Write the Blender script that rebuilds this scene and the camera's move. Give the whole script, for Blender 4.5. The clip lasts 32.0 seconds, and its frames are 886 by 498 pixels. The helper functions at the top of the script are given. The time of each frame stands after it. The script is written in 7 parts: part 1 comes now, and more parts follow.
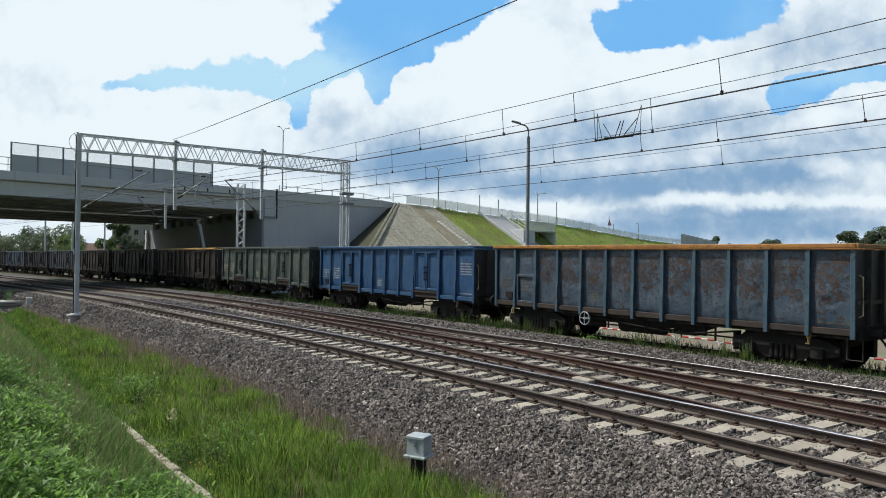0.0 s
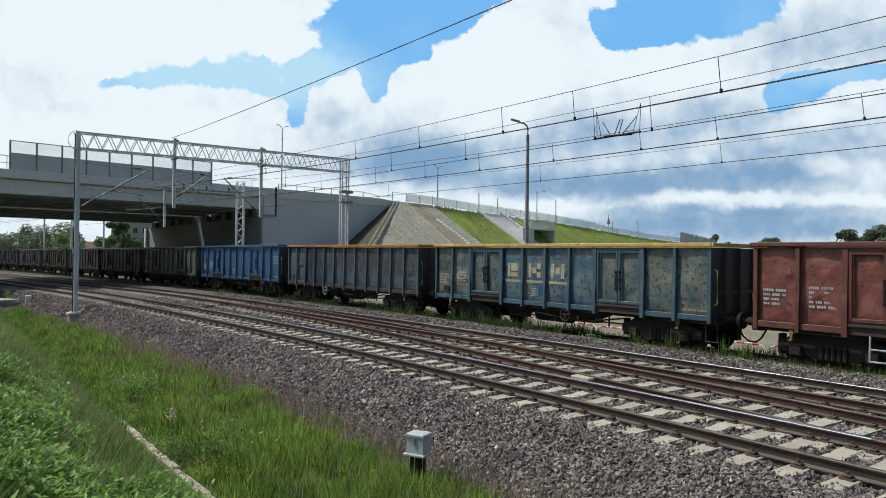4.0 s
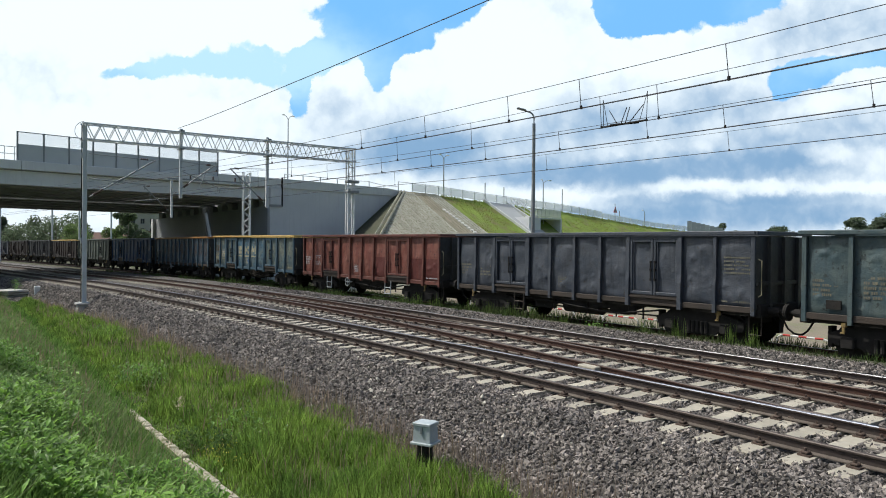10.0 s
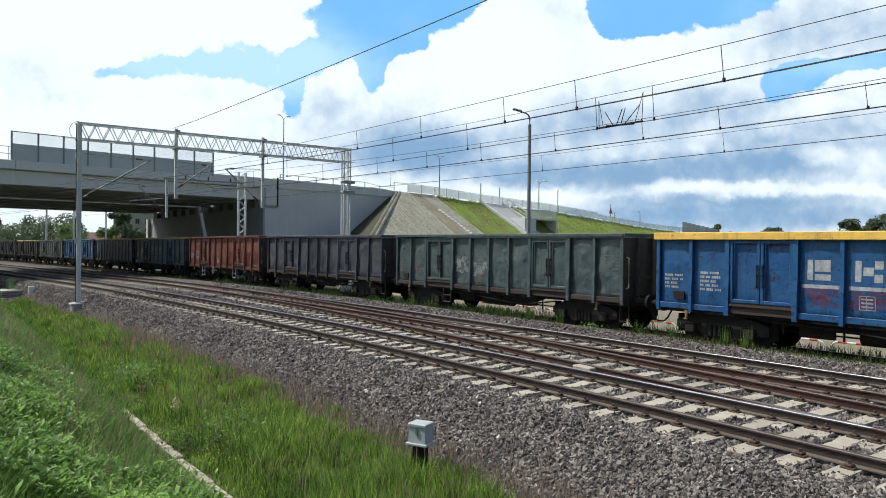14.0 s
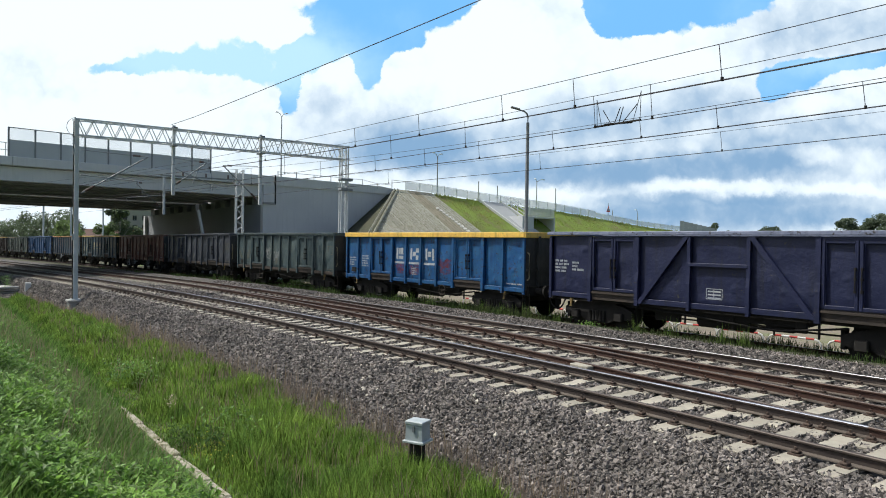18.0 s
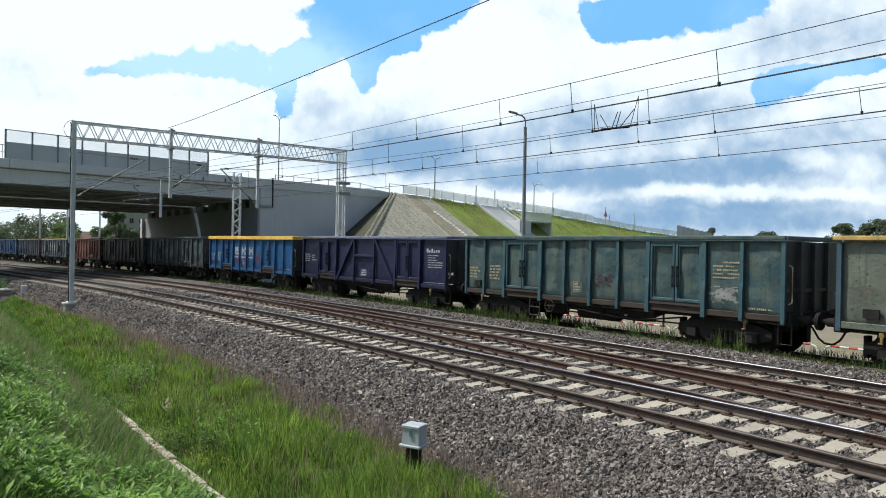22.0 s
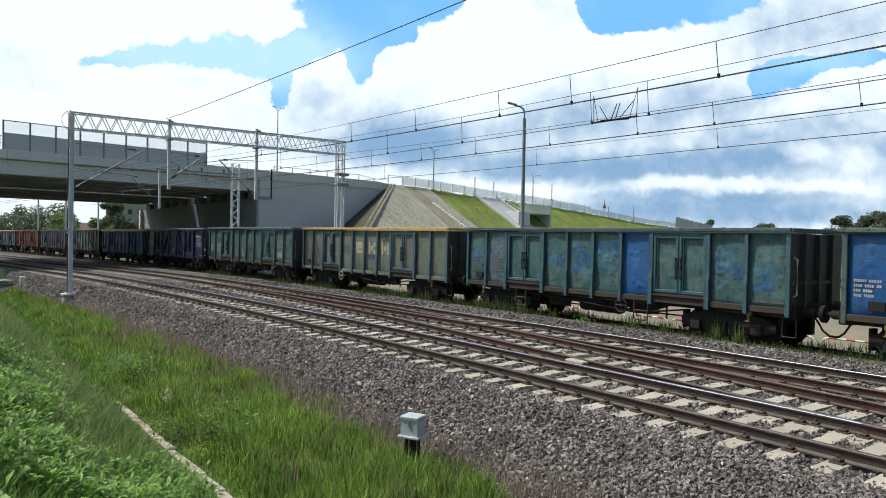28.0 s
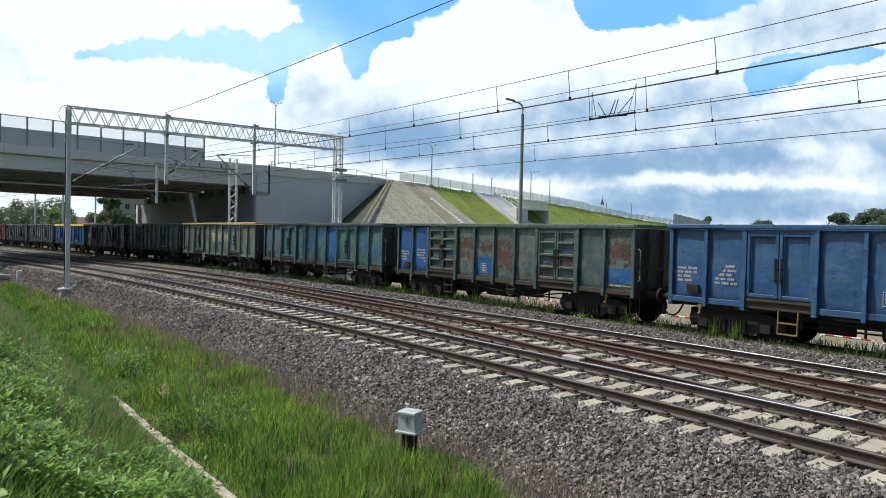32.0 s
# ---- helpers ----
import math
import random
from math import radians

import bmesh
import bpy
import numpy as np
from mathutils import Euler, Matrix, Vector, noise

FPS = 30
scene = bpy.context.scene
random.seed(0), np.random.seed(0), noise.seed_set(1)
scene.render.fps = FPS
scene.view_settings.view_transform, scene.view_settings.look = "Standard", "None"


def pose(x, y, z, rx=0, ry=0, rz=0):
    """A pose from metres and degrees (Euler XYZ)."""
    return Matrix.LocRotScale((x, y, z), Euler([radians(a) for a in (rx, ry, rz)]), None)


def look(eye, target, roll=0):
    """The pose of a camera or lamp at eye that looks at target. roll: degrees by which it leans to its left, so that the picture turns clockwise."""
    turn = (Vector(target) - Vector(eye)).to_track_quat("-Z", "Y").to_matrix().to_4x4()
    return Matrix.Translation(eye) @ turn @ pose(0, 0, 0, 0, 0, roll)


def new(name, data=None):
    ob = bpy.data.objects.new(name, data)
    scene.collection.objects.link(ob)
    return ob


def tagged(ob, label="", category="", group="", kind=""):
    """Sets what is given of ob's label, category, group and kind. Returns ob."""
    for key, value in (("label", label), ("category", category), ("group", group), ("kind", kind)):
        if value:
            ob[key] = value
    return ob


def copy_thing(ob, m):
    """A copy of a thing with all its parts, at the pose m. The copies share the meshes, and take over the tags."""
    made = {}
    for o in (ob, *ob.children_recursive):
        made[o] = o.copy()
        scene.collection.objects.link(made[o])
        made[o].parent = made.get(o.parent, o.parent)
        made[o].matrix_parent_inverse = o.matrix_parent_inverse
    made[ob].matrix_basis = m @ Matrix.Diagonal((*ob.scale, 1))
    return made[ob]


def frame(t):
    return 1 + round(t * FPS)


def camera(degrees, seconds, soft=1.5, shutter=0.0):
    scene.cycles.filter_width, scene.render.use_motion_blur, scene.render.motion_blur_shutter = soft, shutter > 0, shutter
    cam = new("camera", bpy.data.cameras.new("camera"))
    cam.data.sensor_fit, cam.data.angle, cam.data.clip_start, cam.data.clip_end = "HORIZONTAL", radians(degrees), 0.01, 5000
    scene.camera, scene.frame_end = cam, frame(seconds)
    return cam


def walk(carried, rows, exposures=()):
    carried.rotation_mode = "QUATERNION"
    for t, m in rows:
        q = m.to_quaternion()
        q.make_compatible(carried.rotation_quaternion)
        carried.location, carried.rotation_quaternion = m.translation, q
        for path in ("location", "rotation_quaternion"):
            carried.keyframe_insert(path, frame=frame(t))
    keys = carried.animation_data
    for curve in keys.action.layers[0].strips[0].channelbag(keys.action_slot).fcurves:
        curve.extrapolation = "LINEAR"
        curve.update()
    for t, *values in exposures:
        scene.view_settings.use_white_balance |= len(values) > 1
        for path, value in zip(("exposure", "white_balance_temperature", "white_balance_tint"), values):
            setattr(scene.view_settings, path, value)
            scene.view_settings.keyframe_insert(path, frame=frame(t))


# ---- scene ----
cam = camera(64.2, 32.0, soft=1.0)
EYE = (0.0, 0.0, 2.449)
PATH = [
    (0.0, 90.574, -0.73, 53.821),    (0.5, 90.513, -0.857, 53.879),    (1.0, 90.495, -0.898, 53.804),
    (1.5, 90.517, -0.829, 53.772),    (2.0, 90.534, -0.721, 53.808),    (2.5, 90.528, -0.757, 53.808),
    (3.0, 90.549, -0.82, 53.755),    (3.5, 90.494, -0.784, 53.756),    (5.5, 90.176, -0.422, 53.901),
    (6.0, 89.971, -0.383, 54.072),    (6.5, 89.76, -0.648, 54.183),    (7.0, 89.564, -0.874, 54.307),
    (7.5, 89.449, -1.097, 54.29),    (8.0, 89.366, -0.944, 54.312),    (8.5, 89.398, -0.994, 54.28),
    (9.0, 89.463, -0.858, 54.259),    (9.5, 89.547, -0.711, 54.239),    (10.0, 89.578, -0.539, 54.27),
    (10.5, 89.507, -0.615, 54.332),    (11.0, 89.504, -0.62, 54.295),    (11.5, 89.497, -0.611, 54.196),
    (12.0, 89.54, -0.693, 54.056),    (12.5, 89.584, -0.657, 53.975),    (13.0, 89.632, -0.625, 53.912),
    (13.5, 89.632, -0.625, 53.912),    (14.0, 89.633, -0.633, 53.916),    (14.5, 89.623, -0.745, 53.94),
    (16.5, 89.449, -1.067, 53.847),    (17.0, 89.457, -1.025, 53.79),    (17.5, 89.46, -0.915, 53.755),
    (18.0, 89.464, -0.843, 53.726),    (18.5, 89.498, -0.753, 53.735),    (19.0, 89.517, -0.77, 53.744),
    (19.5, 89.573, -0.823, 53.743),    (20.0, 89.651, -0.888, 53.761),    (20.5, 89.734, -0.958, 53.706),
    (21.0, 89.743, -0.969, 53.614),    (21.5, 89.783, -1.068, 53.565),    (22.0, 89.779, -1.028, 53.504),
    (22.5, 89.742, -0.985, 53.476),    (23.0, 89.684, -1.133, 53.44),    (23.5, 89.664, -1.237, 53.377),
    (24.0, 89.637, -1.19, 53.392),    (24.5, 89.585, -1.126, 53.403),    (25.0, 89.542, -1.045, 53.39),
    (25.5, 89.474, -1.003, 53.435),    (27.5, 89.156, -1.182, 53.429),    (28.0, 89.097, -1.099, 53.409),
    (28.5, 89.098, -1.06, 53.426),    (29.0, 89.062, -1.025, 53.396),    (29.5, 88.986, -1.006, 53.341),
    (30.0, 88.937, -0.97, 53.267),    (30.5, 88.867, -1.148, 53.254),    (31.0, 88.821, -1.303, 53.212),
    (31.5, 88.823, -1.284, 53.205),    (32.0, 88.758, -1.294, 53.228),
]

walk(cam, [(t, pose(*EYE, rx, ry, rz)) for t, rx, ry, rz in PATH], exposures=[(0.0, -0.2, 6250, 5), (4.0, -0.2, 6250, 5), (8.0, -0.03, 6250, 5), (12.0, 0.0, 6250, 5), (32.0, 0.05, 6250, 5)])

# ---- light ----
SUN_TO = Vector((-0.42, -0.38, 0.82)).normalized()
world = bpy.data.worlds.new("sky")
scene.world = world
world.use_nodes = True
wn = world.node_tree.nodes
sky = wn.new("ShaderNodeTexSky")
sky.sky_type = "NISHITA"
sky.sun_disc = False
sky.sun_elevation = math.asin(SUN_TO.z)
sky.sun_rotation = math.atan2(SUN_TO.x, SUN_TO.y)
sky.air_density, sky.dust_density = 1.0, 4.0
world.node_tree.links.new(sky.outputs[0], wn["Background"].inputs[0])
wn["Background"].inputs[1].default_value = 0.115
sun_data = bpy.data.lights.new("sun", "SUN")
sun_data.energy, sun_data.angle, sun_data.color = 3.8, radians(0.6), (1.0, 0.95, 0.87)
sun = new("sun", sun_data)
sun.matrix_world = look(SUN_TO * 100, (0, 0, 0))

# ---- materials ----
MATS = {}


def mixnode(nt, a, b, fac, kind="MIX"):
    """A colour mix; a, b and fac are sockets or values."""
    n = nt.nodes.new("ShaderNodeMix")
    n.data_type, n.blend_type = "RGBA", kind
    for sock, v in ((n.inputs[0], fac), (n.inputs[6], a), (n.inputs[7], b)):
        if isinstance(v, bpy.types.NodeSocket):
            nt.links.new(v, sock)
        elif isinstance(v, (int, float)):
            sock.default_value = v
        else:
            sock.default_value = (*v, 1)
    return n.outputs[2]


def noise_fac(nt, coord, scale, lo=0.35, hi=0.65, detail=4, rough=0.6, stretch=None):
    """Noise, remapped to 0..1 between lo and hi."""
    if stretch:
        mp = nt.nodes.new("ShaderNodeMapping")
        mp.inputs["Scale"].default_value = stretch
        nt.links.new(coord, mp.inputs[0])
        coord = mp.outputs[0]
    n = nt.nodes.new("ShaderNodeTexNoise")
    n.inputs["Scale"].default_value, n.inputs["Detail"].default_value, n.inputs["Roughness"].default_value = scale, detail, rough
    nt.links.new(coord, n.inputs["Vector"])
    r = nt.nodes.new("ShaderNodeMapRange")
    r.inputs[1].default_value, r.inputs[2].default_value = lo, hi
    nt.links.new(n.outputs[0], r.inputs[0])
    return r.outputs[0]


def mat(name, base, second=None, scale=1.0, third=None, scale3=8.0, lo3=0.55, hi3=0.7, rough=0.8, metal=0.0, bump=0.0, bscale=40.0,
        streak=None, per_object=0.0, island=0.0, lo=0.35, hi=0.65, trans=0.0, spec=0.5):
    """A surface: base and second colour mixed by large noise, third by fine patches, streak by upright noise, with bump."""
    if name in MATS:
        return MATS[name]
    m = bpy.data.materials.new(name)
    m.use_nodes = True
    nt = m.node_tree
    bsdf = nt.nodes["Principled BSDF"]
    tc = nt.nodes.new("ShaderNodeTexCoord").outputs["Object"]
    info = nt.nodes.new("ShaderNodeObjectInfo")
    add = nt.nodes.new("ShaderNodeVectorMath")
    add.operation = "MULTIPLY_ADD"
    comb = nt.nodes.new("ShaderNodeCombineXYZ")
    for i in range(3):
        nt.links.new(info.outputs["Random"], comb.inputs[i])
    nt.links.new(comb.outputs[0], add.inputs[0])
    add.inputs[1].default_value = (37.0, 53.0, 71.0)
    nt.links.new(tc, add.inputs[2])
    co = add.outputs[0]
    col = base
    if second:
        col = mixnode(nt, base, second, noise_fac(nt, co, scale, lo, hi))
    if streak:
        col = mixnode(nt, col, streak, noise_fac(nt, co, 1.0, 0.52, 0.72, 5, 0.65, (5.0, 5.0, 0.35)))
    if third:
        col = mixnode(nt, col, third, noise_fac(nt, co, scale3, lo3, hi3, 6, 0.7))
    for amount, sock in ((per_object, info.outputs["Random"]), (island, None)):
        if amount:
            if sock is None:
                sock = nt.nodes.new("ShaderNodeNewGeometry").outputs["Random Per Island"]
            r = nt.nodes.new("ShaderNodeMapRange")
            r.inputs[3].default_value, r.inputs[4].default_value = 1 - amount, 1 + amount
            nt.links.new(sock, r.inputs[0])
            col = mixnode(nt, col if not isinstance(col, tuple) else col, r.outputs[0], 1.0, "MULTIPLY")
    if isinstance(col, tuple):
        bsdf.inputs["Base Color"].default_value = (*col, 1)
    else:
        nt.links.new(col, bsdf.inputs["Base Color"])
    bsdf.inputs["Roughness"].default_value, bsdf.inputs["Metallic"].default_value = rough, metal
    bsdf.inputs["Specular IOR Level"].default_value = spec
    if bump:
        b = nt.nodes.new("ShaderNodeBump")
        b.inputs["Strength"].default_value, b.inputs["Distance"].default_value = bump, 0.5 / bscale
        nt.links.new(noise_fac(nt, co, bscale, 0.2, 0.8, 5), b.inputs["Height"])
        nt.links.new(b.outputs[0], bsdf.inputs["Normal"])
    if trans:
        t = nt.nodes.new("ShaderNodeBsdfTranslucent")
        if isinstance(col, tuple):
            t.inputs[0].default_value = (*col, 1)
        else:
            nt.links.new(col, t.inputs[0])
        mx = nt.nodes.new("ShaderNodeMixShader")
        mx.inputs[0].default_value = trans
        nt.links.new(bsdf.outputs[0], mx.inputs[1])
        nt.links.new(t.outputs[0], mx.inputs[2])
        nt.links.new(mx.outputs[0], nt.nodes["Material Output"].inputs[0])
    MATS[name] = m
    return m


CONCRETE = mat("concrete", (0.46, 0.45, 0.43), (0.38, 0.375, 0.36), 0.5, (0.3, 0.29, 0.27), 3.0, 0.58, 0.8, rough=0.9, bump=0.25, bscale=30)
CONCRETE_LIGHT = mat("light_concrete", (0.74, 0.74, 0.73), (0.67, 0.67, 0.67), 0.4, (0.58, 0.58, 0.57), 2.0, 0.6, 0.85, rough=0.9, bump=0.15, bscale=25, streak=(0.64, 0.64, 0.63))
CONCRETE_WALL = mat("wall_concrete", (0.69, 0.69, 0.70), (0.63, 0.63, 0.645), 0.3, rough=0.9, bump=0.12, bscale=25, streak=(0.61, 0.61, 0.62))
# half as bright as the wing wall: the deck's shade is in this colour
ABUTMENT_SHADE = mat("shaded_abutment_concrete", (0.33, 0.335, 0.35), (0.28, 0.285, 0.30), 0.3, rough=0.9, bump=0.12, bscale=25, streak=(0.30, 0.30, 0.31))
# darker copy of the bridge concrete, with under-deck shade put into the colour
SHADE_CONCRETE = mat("shade_toned_concrete", (0.37, 0.365, 0.375), (0.30, 0.30, 0.31), 0.3, rough=0.9, bump=0.2, bscale=20)
SLEEPER_MAT = mat("sleeper_concrete", (0.405, 0.369, 0.302), (0.333, 0.302, 0.248), 3.0, (0.33, 0.28, 0.22), 14.0, 0.6, 0.78, rough=0.9, bump=0.3, bscale=60, per_object=0.13)
RAIL_SIDE = mat("rail_steel", (0.04, 0.03, 0.027), (0.055, 0.038, 0.03), 2.0, (0.075, 0.058, 0.05), 9.0, rough=0.75, bump=0.2, bscale=60)
RAIL_RUST = mat("rusty_rail", (0.075, 0.034, 0.022), (0.05, 0.026, 0.02), 1.5, rough=0.85, bump=0.2, bscale=60)
RAIL_BLUISH = mat("worn_rail_top", (0.22, 0.23, 0.27), (0.11, 0.11, 0.13), 0.6, rough=0.5, metal=0.8)
RAIL_TOP = mat("polished_rail", (0.24, 0.24, 0.25), (0.13, 0.125, 0.125), 0.6, rough=0.45, metal=1.0)
RAIL_FOOT = mat("dusty_rail_foot", (0.13, 0.108, 0.09), (0.09, 0.072, 0.06), 3.0, rough=0.9)
RAIL_TOP_DULL = mat("dull_rail_top", (0.06, 0.044, 0.038), (0.085, 0.062, 0.052), 3.0, rough=0.5, metal=0.3)
FASTEN = mat("fastening_steel", (0.06, 0.042, 0.034), (0.09, 0.06, 0.045), 20, rough=0.85)
GALV = mat("galvanised_steel", (0.72, 0.74, 0.75), (0.62, 0.64, 0.65), 1.5, rough=0.6, metal=0.0, bump=0.05, bscale=30)
GALV_DULL = mat("dull_galvanised", (0.30, 0.32, 0.33), (0.24, 0.25, 0.26), 2, rough=0.6, metal=0.3)
WIRE = mat("copper_wire", (0.06, 0.055, 0.06), rough=0.6, metal=0.4)
INSUL = mat("brown_insulator", (0.08, 0.045, 0.035), rough=0.6)
GRASS_BED = mat("grass_bed", (0.07, 0.12, 0.025), (0.09, 0.13, 0.03), 0.7, (0.10, 0.09, 0.045), 3, 0.55, 0.75, rough=0.95, bump=0.8, bscale=12)
# soil along the train, darkened so the colour holds the shade there
VERGE_BED = mat("shaded_verge_soil", (0.05, 0.058, 0.028), (0.075, 0.068, 0.04), 0.6, rough=0.95, bump=0.6, bscale=10)
GRASS_SLOPE = mat("slope_grass", (0.25, 0.33, 0.055), (0.18, 0.245, 0.042), 0.5, (0.26, 0.20, 0.10), 0.5, 0.5, 0.68, rough=0.95, bump=0.9, bscale=6)
DIRT = mat("pale_dirt", (0.235, 0.195, 0.145), (0.175, 0.15, 0.11), 0.4, (0.15, 0.17, 0.07), 0.9, 0.5, 0.68, rough=0.95, bump=0.4, bscale=10)
BALLAST_BED = mat("ballast_bed", (0.12, 0.107, 0.097), (0.08, 0.072, 0.066), 6, (0.035, 0.033, 0.03), 22, 0.5, 0.62, rough=0.95, bump=1.0, bscale=22)
STONE = mat("ballast_stone", (0.222, 0.195, 0.176), (0.142, 0.126, 0.116), 1.2, rough=0.8, island=0.75, spec=0.3, bump=0.3, bscale=60)
PAVING = mat("slope_paving", (0.47, 0.45, 0.37), (0.36, 0.345, 0.27), 0.6, (0.17, 0.165, 0.09), 5.0, 0.5, 0.64, rough=0.95, bump=0.8, bscale=7, per_object=0.05)

# ---- mesh helpers ----


def box(bm, x0, x1, y0, y1, z0, z1, bev=0.0):
    """A box with bevelled edges added to bm."""
    r = bmesh.ops.create_cube(bm, size=1.0, matrix=Matrix.Translation(((x0 + x1) / 2, (y0 + y1) / 2, (z0 + z1) / 2)) @ Matrix.Diagonal((abs(x1 - x0), abs(y1 - y0), abs(z1 - z0), 1)))
    if bev:
        bmesh.ops.bevel(bm, geom=list({e for v in r["verts"] for e in v.link_edges}), offset=bev, segments=1, affect="EDGES")
    return bm


def boxes(*args, bev=0.0):
    bm = bmesh.new()
    for a in args:
        box(bm, *a, bev=bev)
    return bm


def rod(bm, a, b, r, seg=6, r2=None):
    """A bar from a to b."""
    a, b = Vector(a), Vector(b)
    d = b - a
    m = Matrix.Translation((a + b) / 2) @ d.to_track_quat("Z", "Y").to_matrix().to_4x4()
    bmesh.ops.create_cone(bm, cap_ends=True, segments=seg, radius1=r, radius2=r if r2 is None else r2, depth=d.length, matrix=m)
    return bm


def rods(r, *pairs, seg=6):
    bm = bmesh.new()
    for a, b in pairs:
        rod(bm, a, b, r, seg)
    return bm


def poly(bm, pts, faces):
    vs = [bm.verts.new(p) for p in pts]
    for f in faces:
        bm.faces.new([vs[i] for i in f])
    return bm


def prism(bm, outline, a, b):
    """outline: (u, w) points in the y-z plane, extruded along x from a to b."""
    n = len(outline)
    vs = [bm.verts.new((x, u, w)) for x in (a, b) for u, w in outline]
    bm.faces.new(vs[:n][::-1])
    bm.faces.new(vs[n:])
    for i in range(n):
        j = (i + 1) % n
        bm.faces.new((vs[i], vs[j], vs[n + j], vs[n + i]))
    return bm


def mesh_of(name, bm, material, smooth=False):
    bmesh.ops.recalc_face_normals(bm, faces=bm.faces)
    me = bpy.data.meshes.new(name)
    bm.to_mesh(me)
    bm.free()
    me.materials.append(material)
    if smooth:
        me.polygons.foreach_set("use_smooth", [True] * len(me.polygons))
    return me


def part(name, bm, material, parent, label="", m=None, smooth=False):
    """One mesh object under a thing or a part."""
    ob = new(name, mesh_of(name, bm, material, smooth) if isinstance(bm, bmesh.types.BMesh) else bm)
    ob.parent = parent
    if m is not None:
        ob.matrix_basis = m
    return tagged(ob, label)


def thing(name, label, category, m=None, group="", kind="", bm=None, material=None, smooth=False):
    """A top-level thing: an Empty at its base, or one mesh."""
    ob = new(name, mesh_of(name, bm, material, smooth) if bm else None)
    if m is not None:
        ob.matrix_basis = m
    return tagged(ob, label, category, group, kind)


def raw(name, verts, faces, material, smooth=False):
    """A mesh from arrays of vertices (n, 3) and of faces of one size (m, k)."""
    verts, faces = np.asarray(verts, np.float32), np.asarray(faces, np.int32)
    me = bpy.data.meshes.new(name)
    me.vertices.add(len(verts))
    me.vertices.foreach_set("co", verts.ravel())
    k = faces.shape[1]
    me.loops.add(faces.size)
    me.loops.foreach_set("vertex_index", faces.ravel())
    me.polygons.add(len(faces))
    me.polygons.foreach_set("loop_start", np.arange(0, faces.size, k, dtype=np.int32))
    me.update(calc_edges=True)
    me.materials.append(material)
    me.polygons.foreach_set("use_smooth", [smooth] * len(me.polygons))
    return me


# ---- the lie of the tracks ----
X_END = -46.0


def near_line(x):
    """The centre of the near track: y at x, and its slope."""
    if x >= -5:
        return 9.78, 0.0
    if x >= X_END:
        return 9.78 - 0.0014 * (x + 5) ** 2, -0.0028 * (x + 5)
    s = -0.0028 * (X_END + 5)
    return 9.78 - 0.0014 * (X_END + 5) ** 2 + s * (x - X_END), s


def near_at(x, off):
    y, s = near_line(x)
    n = 1 / math.sqrt(1 + s * s)
    return x - off * s * n, y + off * n, math.atan(s)


def train_line(x):
    """The centre of the train's track."""
    if x >= 7.8:
        return 19.14, 0.0
    return 19.14 - 0.00038 * (x - 7.8) ** 2, -0.00076 * (x - 7.8)


def fall(x):
    """How far the line has dropped past the bridge."""
    return 0.0065 * min(130.0, max(0.0, -45.0 - x))


RAIL3 = -0.33
SECOND = 4.15


def branch_off(x):
    """How far the branch has left the second track, towards the near one."""
    if x < -42:
        return 0.0
    if x < -17:
        return 0.0021 * (x + 42) ** 2
    return 0.0021 * 625 + 0.105 * (x + 17)


def tube(points, r, seg=5):
    """One bent bar through points, closed at both ends."""
    pts = [Vector(p) for p in points]
    bm = bmesh.new()
    rings = []
    for i, p in enumerate(pts):
        d = (pts[min(i + 1, len(pts) - 1)] - pts[max(i - 1, 0)]).normalized()
        q = d.to_track_quat("Z", "Y")
        rings.append([bm.verts.new(p + q @ Vector((r * math.cos(2 * math.pi * k / seg), r * math.sin(2 * math.pi * k / seg), 0))) for k in range(seg)])
    for a, b in zip(rings, rings[1:]):
        for k in range(seg):
            bm.faces.new((a[k], a[(k + 1) % seg], b[(k + 1) % seg], b[k]))
    bm.faces.new(rings[0][::-1])
    bm.faces.new(rings[-1])
    return bm


# ---- ground ----


def ground_z(x, y):
    return level_z(x, y) - fall(x)


def level_z(x, y):
    c = near_line(max(x, -160))[0]
    toe, shoulder, far_shoulder = c - 3.75, c - 1.9, c + 7.3
    if y < 3.15:
        z = -1.0 + (3.15 - max(y, -0.4)) * 0.57
        return z + 0.07 * noise.noise((x * 0.6, y * 0.6, 0)) if y < 2.9 else z
    if toe < 3.15:
        toe = 3.15
    if y < toe:
        return -1.0 + 0.05 * noise.noise((x * 0.5, y * 0.5, 3))
    if y < shoulder:
        u = (y - toe) / (shoulder - toe)
        pit = min(1.0, max(0.0, (x + 57) / 4)) * min(1.0, max(0.0, (-31 - x) / 3))
        return -1.0 + 0.77 * (u * (1 - pit) + pit * max(0.0, 2.6 * u - 1.6))
    if y < c + 5.35:
        return -0.23
    if y < far_shoulder:
        return -0.23 + 0.15 * min(1.0, (y - c - 5.35) / 0.7)
    if y < far_shoulder + 0.9:
        return -0.08 - 0.45 * (y - far_shoulder) / 0.9
    if y < 20.6:
        return -0.53
    return -0.53 - 0.57 * min(1.0, (y - 20.6) / 1.2)


